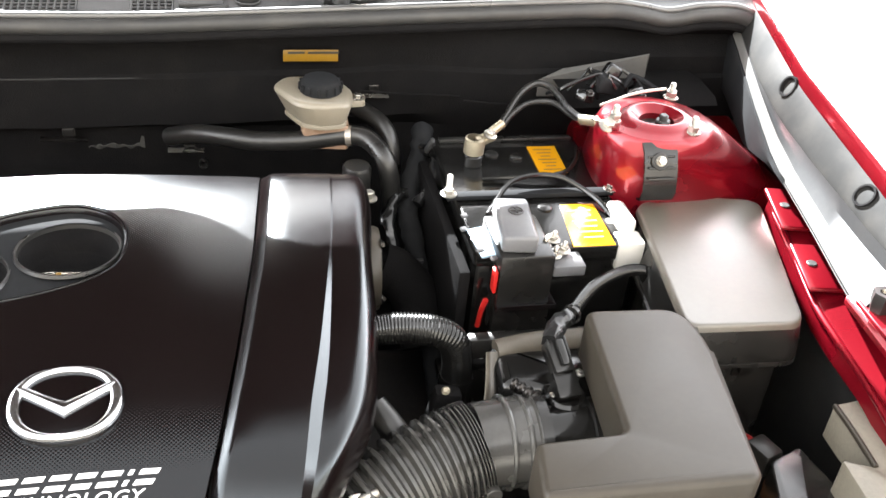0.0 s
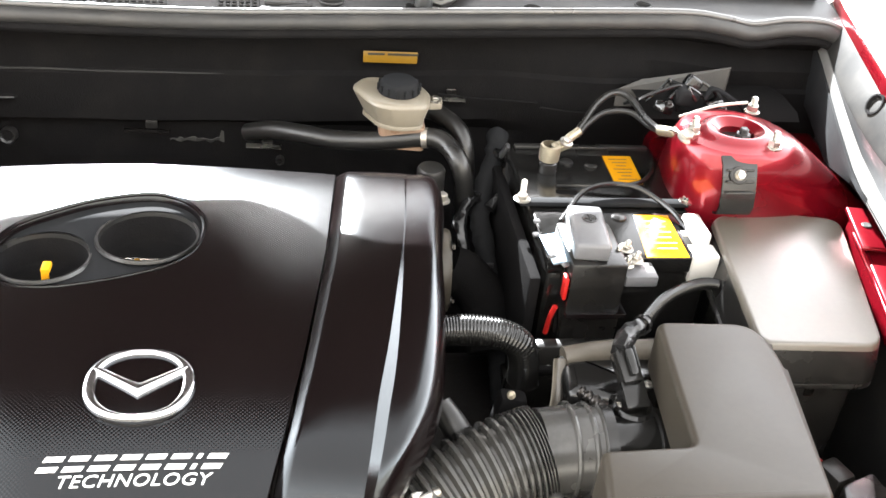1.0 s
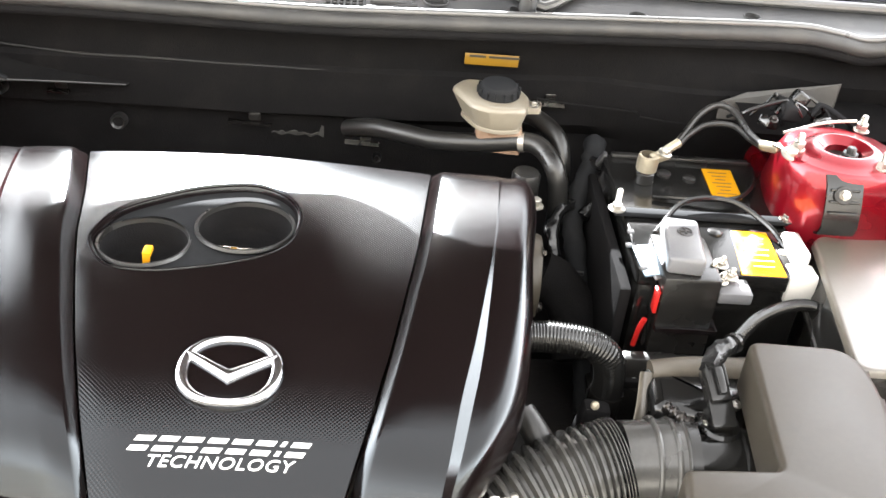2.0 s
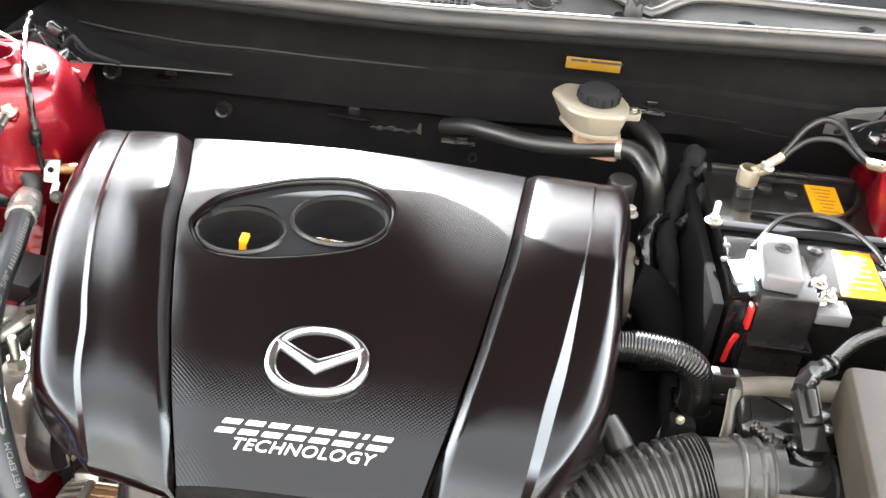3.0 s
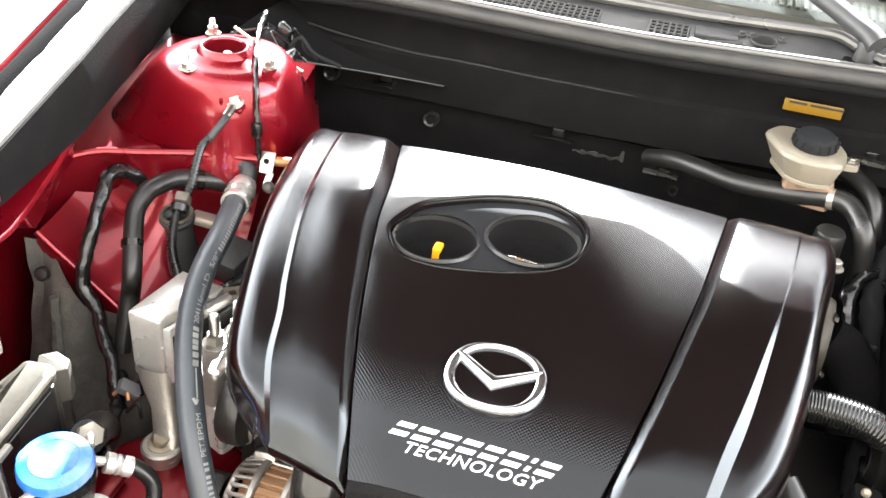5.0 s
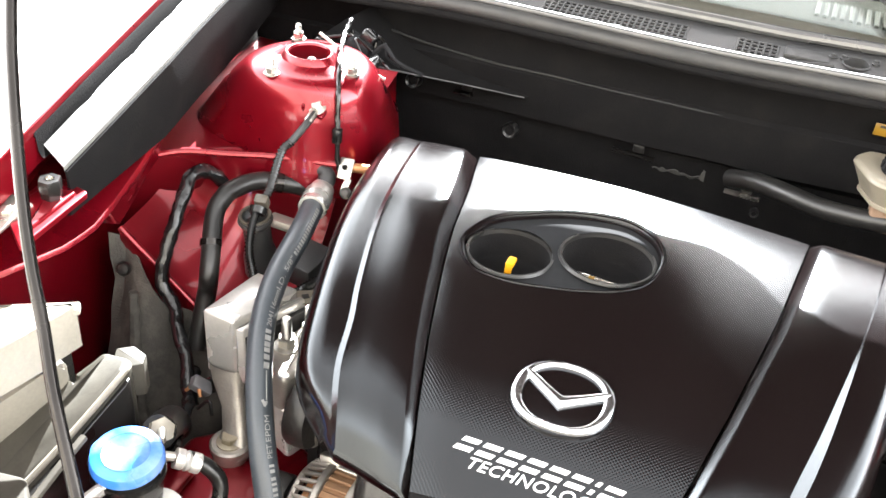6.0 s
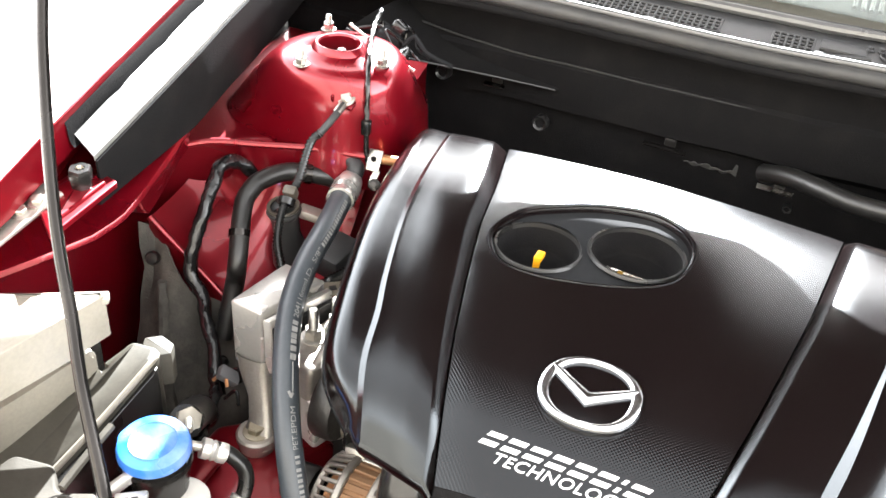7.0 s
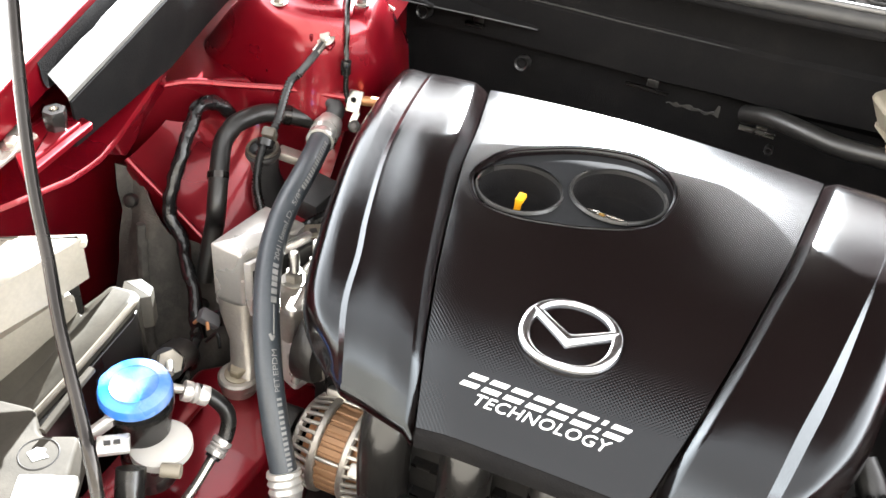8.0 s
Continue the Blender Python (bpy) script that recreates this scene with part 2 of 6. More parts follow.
def prism(poly, z0, z1, bev=0.002, seg=2, m=None):
    """A polygon in x, y drawn up from z0 to z1, with its top edge bevelled. z1 may be a function of x, y."""
    bm = bmesh.new()
    lo = [bm.verts.new((x, y, z0)) for x, y in poly]
    f = bm.faces.new(lo)
    ext = bmesh.ops.extrude_face_region(bm, geom=[f])
    top = [v for v in ext["geom"] if isinstance(v, bmesh.types.BMVert)]
    for v in top:
        v.co.z = z1(v.co.x, v.co.y) if callable(z1) else z1
    tf = [g for g in ext["geom"] if isinstance(g, bmesh.types.BMFace)][0]
    if bev > 0:
        bmesh.ops.bevel(bm, geom=list(tf.edges), offset=bev, segments=seg, affect="EDGES", profile=0.5)
    if bev >= 0.004 and not callable(z1):
        # a thin flat border keeps the broad top evenly shaded
        bm.normal_update()
        broad = max((g for g in bm.faces if g.normal.z > 0.9), key=lambda g: g.calc_area())
        bmesh.ops.inset_region(bm, faces=[broad], thickness=0.001, depth=0.0)
    if m is not None:
        bmesh.ops.transform(bm, verts=bm.verts, matrix=m)
    return bm


def lathe(profile, seg=24, m=None):
    """A profile of (radius, height) turned about z."""
    bm = bmesh.new()
    rings = []
    for r, z in profile:
        if r < 1e-6:
            rings.append([bm.verts.new((0, 0, z))])
        else:
            rings.append([bm.verts.new((r * math.cos(2 * math.pi * k / seg), r * math.sin(2 * math.pi * k / seg), z)) for k in range(seg)])
    for a, b in zip(rings, rings[1:]):
        for k in range(seg):
            q = [a[k % len(a)], a[(k + 1) % len(a)], b[(k + 1) % len(b)], b[k % len(b)]]
            q = list(dict.fromkeys(q))
            if len(q) > 2:
                bm.faces.new(q)
    if m is not None:
        bmesh.ops.transform(bm, verts=bm.verts, matrix=m)
    return bm


def aim(at, way):
    """A pose at a place with its z axis along way."""
    return Matrix.Translation(at) @ Vector(way).to_track_quat("Z", "Y").to_matrix().to_4x4()


def rod(a, b, r, seg=16, bev=0.0008):
    a, b = Vector(a), Vector(b)
    h = (b - a).length
    return lathe([(0, 0), (r - bev, 0), (r, bev), (r, h - bev), (r - bev, h), (0, h)], seg, aim(a, b - a))


def hex_bolt(at, way=(0, 0, 1), r=0.008, h=0.006, flange=1.5, stud=0.0):
    """A flanged hex head or nut, with a threaded stud if asked."""
    m = aim(at, way)
    bm = lathe([(0, 0), (r * flange, 0), (r * flange, 0.0015), (r * 1.05, 0.0025), (0, 0.0025)], 20, m)
    hx = lathe([(0, 0.002), (r, 0.002), (r, h), (r * 0.86, h + r * 0.15), (0, h + r * 0.15)], 6, m)
    add_into(bm, hx)
    if stud > 0:
        prof, z = [(0, h)], h
        while z < h + stud:
            prof += [(r * 0.56, z), (r * 0.48, z + 0.0007)]
            z += 0.0014
        prof += [(r * 0.4, z), (0, z)]
        add_into(bm, lathe(prof, 12, m))
    return bm


def smooth_path(points, per=8):
    """Catmull-Rom through the points."""
    p = [Vector(q) for q in points]
    p = [p[0] * 2 - p[1]] + p + [p[-1] * 2 - p[-2]]
    out = []
    for a, b, c, d in zip(p, p[1:], p[2:], p[3:]):
        for k in range(per):
            t = k / per
            out.append(0.5 * (2 * b + (c - a) * t + (2 * a - 5 * b + 4 * c - d) * t * t + (3 * b - a - 3 * c + d) * t ** 3))
    out.append(p[-2])
    return out


def tube(points, r, seg=12, per=8, rib=0.0, rib_depth=0.0, rough=0.0, cap=True):
    """A hose along a smooth path. r: one radius or (start, end); rib: pitch of the corrugation; rough: unevenness as of tape."""
    path = smooth_path(points, per) if len(points) > 2 else [Vector(q) for q in points]
    if rib > 0 or rough > 0:
        step = rib / 4 if rib > 0 else 0.004
        dense, carry = [path[0]], 0.0
        for a, b in zip(path, path[1:]):
            n = max(1, int((b - a).length / step + 0.5))
            dense += [a.lerp(b, (k + 1) / n) for k in range(n)]
        path = dense
    r0, r1 = r if isinstance(r, (tuple, list)) else (r, r)
    bm, rings, up = bmesh.new(), [], None
    total = len(path) - 1
    for i, p in enumerate(path):
        d = (path[min(i + 1, total)] - path[max(i - 1, 0)]).normalized()
        if up is None:
            up = Vector((0, 0, 1)) if abs(d.z) < 0.9 else Vector((1, 0, 0))
        side = d.cross(up).normalized()
        up = side.cross(d).normalized()
        rad = r0 + (r1 - r0) * i / total
        if rib > 0:
            rad += rib_depth * (0.5 if i % 4 in (0, 1) else -0.5)
        ring = []
        for k in range(seg):
            a = 2 * math.pi * k / seg
            w = rad * (1 + rough * noise.noise(p * 90 + Vector((math.cos(a), math.sin(a), 0)))) if rough else rad
            ring.append(bm.verts.new(p + side * (math.cos(a) * w) + up * (math.sin(a) * w)))
        rings.append(ring)
    for a, b in zip(rings, rings[1:]):
        for k in range(seg):
            bm.faces.new((a[k], a[(k + 1) % seg], b[(k + 1) % seg], b[k]))
    if cap:
        bm.faces.new(rings[0])
        bm.faces.new(rings[-1][::-1])
    return bm


def grid(rows, close=False):
    """A sheet through rows of points."""
    bm = bmesh.new()
    v = [[bm.verts.new(p) for p in row] for row in rows]
    for a, b in zip(v, v[1:]):
        for k in range(len(a) - 1 + close):
            q = list(dict.fromkeys((a[k], a[(k + 1) % len(a)], b[(k + 1) % len(b)], b[k])))
            if len(q) > 2:
                bm.faces.new(q)
    return bm


def thicken(bm, t):
    """Gives a sheet a thickness t along its normals' back."""
    bmesh.ops.recalc_face_normals(bm, faces=bm.faces)
    bmesh.ops.solidify(bm, geom=bm.faces[:], thickness=t)
    return bm


def lerp_table(x, table):
    return float(np.interp(x, [a for a, _ in table], [b for _, b in table]))


def inside(x, y, poly):
    hit, n = False, len(poly)
    for i in range(n):
        (x0, y0), (x1, y1) = poly[i - 1], poly[i]
        if (y0 > y) != (y1 > y) and x < (x1 - x0) * (y - y0) / (y1 - y0) + x0:
            hit = not hit
    return hit


def letters(text, size, depth=0.0003, shear=0.0, spacing=1.0):
    """Raised lettering with the built-in font, as a bmesh about its centre in x, y."""
    cu = bpy.data.curves.new("lettering", "FONT")
    cu.body, cu.size, cu.extrude, cu.shear, cu.align_x, cu.align_y, cu.space_character, cu.resolution_u = text, size, depth, shear, "CENTER", "CENTER", spacing, 3
    ob = bpy.data.objects.new("lettering", cu)
    me = bpy.data.meshes.new_from_object(ob)
    bm = bmesh.new()
    bm.from_mesh(me)
    bpy.data.objects.remove(ob)
    bpy.data.curves.remove(cu)
    bpy.data.meshes.remove(me)
    return bm


def moved(bm, m):
    bmesh.ops.transform(bm, verts=bm.verts, matrix=m)
    return bm


# ---- setting: ground, bay, firewall, cowl, windscreen, fenders ----
def sheet(outer, holes, height, step, drop=0.0):
    """A sheet over a plan outline with holes; height(x, y) gives z; its rims turn down by drop."""
    from mathutils.geometry import delaunay_2d_cdt
    pts, edges = [], []
    for loop in (outer, *holes):
        at = len(pts)
        dense = []
        for i, a in enumerate(loop):
            b = loop[(i + 1) % len(loop)]
            n = max(1, int(math.dist(a, b) / step))
            dense += [(a[0] + (b[0] - a[0]) * k / n, a[1] + (b[1] - a[1]) * k / n) for k in range(n)]
        pts += dense
        edges += [(at + k, at + (k + 1) % len(dense)) for k in range(len(dense))]
    xs, ys = [p[0] for p in outer], [p[1] for p in outer]
    y, odd = min(ys) + step / 2, 0
    while y < max(ys):
        x = min(xs) + step / 2 * (1 + odd)
        while x < max(xs):
            near = any(math.dist((x, y), p) < step * 0.45 for p in pts[:edges[-1][0] + 1])
            if not near and inside(x, y, outer) and not any(inside(x, y, h) for h in holes):
                pts.append((x, y))
            x += step
        y, odd = y + step * 0.87, 1 - odd
    co, _, faces, *_ = delaunay_2d_cdt([Vector(p) for p in pts], edges, [], 0, 1e-6)
    bm = bmesh.new()
    vs = [bm.verts.new((c.x, c.y, height(c.x, c.y))) for c in co]
    for f in faces:
        cx, cy = sum(co[i].x for i in f) / len(f), sum(co[i].y for i in f) / len(f)
        if inside(cx, cy, outer) and not any(inside(cx, cy, h) for h in holes):
            bm.faces.new([vs[i] for i in f])
    bmesh.ops.delete(bm, geom=[v for v in bm.verts if not v.link_faces], context="VERTS")
    if drop:
        rim = [e for e in bm.edges if len(e.link_faces) == 1]
        ext = bmesh.ops.extrude_edge_only(bm, edges=rim)
        for v in ext["geom"]:
            if isinstance(v, bmesh.types.BMVert):
                v.co.z -= drop
    return bm


def circle(cx, cy, r, n=24, ry=None):
    return [(cx + r * math.cos(2 * math.pi * k / n), cy + (ry or r) * math.sin(2 * math.pi * k / n)) for k in range(n)]


single("ground", grid([[(x * 30.0, y * 30.0, 0.0) for x in range(-8, 9)] for y in range(-8, 9)]), CONCRETE, "pale sunlit concrete ground under the car", "ground", kind="structure")
# unseen wall, added to block low front sky and warm the fill
single("wall_front", box(-9.0, 9.0, -4.3, -4.1, 0.004, 4.2, 0.02), RENDERED, "plain beige wall out of view, added to dim the front sky", "wall", kind="structure")
single("bay_floor", box(-0.80, 1.05, -0.50, 0.80, 0.36, 0.40), DARK, "dark grimy splash shield under the engine", "undertray", kind="structure")

FIREWALL = [(0.568, 1.062), (0.566, 1.048), (0.572, 1.044), (0.580, 1.036), (0.598, 1.030), (0.604, 1.0), (0.606, 0.972), (0.600, 0.967), (0.603, 0.93), (0.604, 0.902), (0.622, 0.890), (0.628, 0.70), (0.625, 0.39)]
rows = []
for i in range(80):
    x = -0.66 + 1.56 * i / 79
    lift = lerp_table(x, [(-0.7, -0.01), (-0.3, -0.004), (0.1, 0.0), (0.44, 0.012), (0.636, 0.018), (0.744, 0.007), (0.9, 0.008)])
    fwd = lerp_table(x, [(-0.7, 0.0), (0.40, 0.0), (0.55, 0.025), (0.9, 0.03)])
    rows.append([(x, y - fwd * (k > 4) + 0.004 * noise.noise(Vector((x * 9, z * 14, 0))) * (k > 4), z + lift * (k < 10)) for k, (y, z) in enumerate(FIREWALL)])
single("firewall", thicken(grid(rows), 0.004), FELT, "black felt-lined firewall behind the engine", "firewall", kind="structure")
crease = [(-0.46, 0.592, 0.989), (-0.44, 0.594, 0.985), (-0.385, 0.597, 0.976), (-0.330, 0.599, 0.971), (-0.272, 0.598, 0.9685), (-0.191, 0.597, 0.970), (-0.110, 0.597, 0.969), (-0.043, 0.598, 0.969), (0.06, 0.600, 0.968)]
single("firewall_seam", tube(crease, 0.0016, 8), MATTE, "thin pressed seam in the firewall felt", "seam", kind="structure")
single("bay_side_left", box(-0.68, -0.665, -0.50, 0.80, 0.38, 0.96, 0.001), DARK, "dark inner side of the wheel arch", "wheel arch", kind="structure")
single("bay_side_right", box(0.89, 0.905, -0.50, 0.80, 0.38, 0.96, 0.001), DARK, "dark inner side of the wheel arch", "wheel arch", kind="structure")
single("radiator_panel", box(-0.60, 0.82, -0.36, -0.33, 0.40, 0.80, 0.01), BLACK, "black plastic radiator support panel", "radiator panel", kind="structure")

SEAL_LINE = [(-0.66, 0.535, 1.045), (-0.45, 0.552, 1.052), (-0.296, 0.558, 1.057), (0.0, 0.56, 1.055), (0.155, 0.56, 1.06), (0.443, 0.56, 1.072), (0.636, 0.56, 1.079), (0.70, 0.56, 1.074), (0.744, 0.56, 1.067), (0.793, 0.56, 1.074), (0.85, 0.56, 1.072), (0.89, 0.548, 1.055)]
weather_seal = thing("weather_seal", "black rubber weatherstrip along the cowl edge", "weatherstrip", (0.1, 0.56, 1.05), kind="structure")
# one seal in three tones: sun highlight on top, shade towards the lip
part("seal_bulb", tube([(x, y + 0.001, z + 0.014) for x, y, z in SEAL_LINE], 0.0048, 12, 10), SEAL, weather_seal)
part("seal_body", tube([(x, y - 0.003, z + 0.002) for x, y, z in SEAL_LINE], 0.0105, 16, 10), SEAL_BODY, weather_seal)
part("seal_lip", tube([(x, y - 0.006, z - 0.012) for x, y, z in SEAL_LINE], 0.0065, 10, 10), FELT, weather_seal)

# cowl
def cowl_z(x, y):
    base = lerp_table(x, [(-0.7, 1.060), (0.1, 1.066), (0.44, 1.080), (0.9, 1.082)])
    dip = 0.018 * math.exp(-((x - 0.325) / 0.035) ** 2) * (y > 0.585)
    return base + (y - 0.562) * 0.16 - dip


def rect(x0, x1, y0, y1):
    return [(x0, y0), (x1, y0), (x1, y1), (x0, y1)]


cowl = thing("cowl_panel", "weathered grey plastic cowl panel with grilles below the windscreen", "cowl panel", (0.1, 0.6, 1.08), kind="structure")
GRILLES = [rect(-0.215, -0.025, 0.572, 0.612), rect(0.040, 0.090, 0.570, 0.610)]
ROUND = [(0.002, 0.566, 0.013), (0.183, 0.600, 0.015), (0.444, 0.580, 0.012), (-0.235, 0.570, 0.012), (0.290, 0.592, 0.012), (0.60, 0.60, 0.010)]
rim = [(-0.66, 0.562), (0.88, 0.562), (0.88, 0.66), (-0.66, 0.66)]
part("cowl_top", sheet(rim, GRILLES + [circle(x, y, r, 16) for x, y, r in ROUND[1:]] , cowl_z, 0.022, 0.006), COWL, cowl)
part("cowl_well", box(-0.66, 0.88, 0.612, 0.66, 1.0, 1.04, 0.002), BLACK, cowl)
for x0, x1, y0, y1 in ((-0.215, -0.025, 0.572, 0.612), (0.040, 0.090, 0.570, 0.610)):
    nx, ny = round((x1 - x0) / 0.0083), 5
    for i in range(nx + 1):
        x = x0 + (x1 - x0) * i / nx
        part("grille_bar", tube([(x, y0, cowl_z(x, y0)), (x, y1, cowl_z(x, y1))], 0.0017, 6), COWL, cowl)
    for i in range(ny + 1):
        y = y0 + (y1 - y0) * i / ny
        part("grille_bar", tube([(x0, y, cowl_z(x0, y)), (x1, y, cowl_z(x1, y))], 0.0017, 6), COWL, cowl)
for x, y, r in ROUND:
    part("drain_cup", lathe([(0, -0.014), (r * 0.9, -0.013), (r - 0.0005, -0.010), (r, 0.0012), (r + 0.0012, 0.0016), (r + 0.0022, 0.0)], 24, Matrix.Translation((x, y, cowl_z(x, y)))), COWL, cowl)
for x0, y0, x1, y1 in ((0.100, 0.568, 0.158, 0.580), (-0.110, 0.566, -0.02, 0.572), (-0.33, 0.566, -0.27, 0.57)):
    part("clip_arm", tube([(x0, y0, cowl_z(x0, y0) + 0.004), (x1, y1, cowl_z(x1, y1) + 0.004)], (0.0042, 0.0028), 8), COWL, cowl)
    part("clip_head", block((x0, y0, cowl_z(x0, y0) + 0.004), (0.016, 0.010, 0.010), 0.003), COWL, cowl)
part("raised_box", block((0.125, 0.600, cowl_z(0.125, 0.6)), (0.055, 0.030, 0.006), 0.002), COWL, cowl)
for x in (0.155, 0.168, 0.205):
    part("clip_head", hex_bolt((x, 0.607, cowl_z(x, 0.607)), r=0.0035, h=0.005), COWL, cowl)
EDGE = [(x, 0.632 - 0.022 * math.exp(-((x - 0.325) / 0.03) ** 2), cowl_z(x, 0.632) + 0.006) for x in np.linspace(-0.64, 0.86, 60)]
# paler and glossier than the cowl, to draw the ridge's sunlit line
part("rear_ridge", tube([tuple(map(float, p)) for p in EDGE], 0.007, 10, 2), SEAL, cowl)

wiper = thing("wiper_arm", "grey painted wiper arm rising from its pivot on the cowl", "wiper arm", (0.30, 0.60, 1.09))
part("pivot_cap", lathe([(0, 0.02), (0.009, 0.018), (0.011, 0.008), (0.012, -0.01), (0, -0.01)], 20, pose(0.302, 0.596, 1.085)), GUTTER, wiper)
part("arm", tube([(0.313, 0.588, 1.100), (0.298, 0.605, 1.108), (0.262, 0.640, 1.118), (0.19, 0.70, 1.14), (0.05, 0.80, 1.20)], (0.0145, 0.011), 14), GUTTER, wiper)
wiper_b = thing("wiper_arm", "black wiper blade lying along the windscreen base", "wiper arm", (0.1, 0.70, 1.12))
part("blade", tube([(0.45, 0.69, 1.118), (0.15, 0.71, 1.128), (-0.35, 0.68, 1.105)], 0.008, 8), BLACK, wiper_b)

screen = single("windscreen", thicken(grid([[(x, 0.665 + 0.05 * k - 0.05 * (x - 0.11) ** 2, 1.095 + 0.031 * k) for x in np.linspace(-0.66, 0.88, 20)] for k in range(16)]), 0.005), GLASS, "clear sloping windscreen above the cowl", "windscreen", kind="structure")
screen.visible_shadow = False
dash = thing("dashboard", "pale ribbed dashboard top behind the windscreen", "dashboard", (0.1, 0.85, 1.0), kind="structure")
part("top", box(-0.62, 0.84, 0.70, 1.10, 1.0, 1.075, 0.02, 3), DASH, dash)
for k in range(60):
    part("vent_rib", box(0.12 + 0.011 * k, 0.126 + 0.011 * k, 0.74, 0.80, 1.07, 1.079, 0.001, 1), DASH, dash)
# plain cabin that closes the car behind the windscreen, with open side and rear windows
# out of view; added to cut the low sky from the cover's reflections
for name, bounds in (("cabin_headliner", (-0.60, 0.82, 1.425, 3.1, 1.555, 1.575)), ("cabin_floor", (-0.66, 0.88, 1.12, 3.1, 0.60, 0.64)), ("cabin_wall_left", (-0.66, -0.622, 1.12, 3.1, 0.645, 1.06)), ("cabin_wall_right", (0.842, 0.88, 1.12, 3.1, 0.645, 1.06)), ("cabin_wall_rear", (-0.62, 0.84, 3.05, 3.1, 0.645, 1.10))):
    single(name, box(*bounds, 0.01), CABIN, "dark fabric-lined part of the car cabin", "cabin wall", kind="structure")
for name, bounds, label in (("car_roof", (-0.64, 0.86, 1.42, 3.16, 1.579, 1.605), "glossy red car roof"), ("car_side_left", (-0.72, -0.664, 1.0, 3.16, 0.35, 1.05), "glossy red car side below the windows"), ("car_side_right", (0.884, 0.94, 1.0, 3.16, 0.35, 1.05), "glossy red car side below the windows"), ("car_tail", (-0.72, 0.94, 3.164, 3.25, 0.35, 1.09), "glossy red tail of the car")):
    single(name, box(*bounds, 0.02, 3), RED, label, "car body", kind="structure")
for x in (-0.655, 0.845):
    for y in (2.05, 3.02):
        single("cabin_pillar", box(x, x + 0.03, y, y + 0.07, 1.055, 1.56, 0.006), CABIN, "dark roof pillar between the cabin windows", "pillar", kind="structure")

# fenders: inner gutter edge, outer red edge, by y
LEFT_IN = [(-0.36, -0.53, 0.975), (-0.25, -0.535, 0.985), (-0.036, -0.534, 1.012), (0.013, -0.532, 1.022), (0.095, -0.531, 1.043), (0.22, -0.546, 1.058), (0.301, -0.562, 1.063), (0.5, -0.60, 1.07), (0.66, -0.635, 1.075)]
LEFT_OUT = [(-0.36, -0.56, 1.0), (-0.25, -0.56, 1.005), (-0.084, -0.556, 1.03), (0.006, -0.564, 1.05), (0.115, -0.58, 1.065), (0.319, -0.619, 1.08), (0.66, -0.69, 1.095)]
RIGHT_IN = [(-0.36, 0.735, 0.95), (-0.1, 0.738, 0.965), (0.035, 0.748, 0.985), (0.076, 0.754, 0.987), (0.152, 0.766, 0.992), (0.235, 0.775, 1.0), (0.3, 0.785, 1.01), (0.385, 0.80, 1.03), (0.54, 0.848, 1.04), (0.66, 0.88, 1.05)]
RIGHT_OUT = [(-0.36, 0.80, 1.0), (-0.1, 0.81, 1.03), (0.131, 0.817, 1.06), (0.332, 0.821, 1.085), (0.579, 0.879, 1.09), (0.66, 0.90, 1.095)]


def fender_xz(table, y):
    return lerp_table(y, [(a, b) for a, b, _ in table]), lerp_table(y, [(a, c) for a, _, c in table])


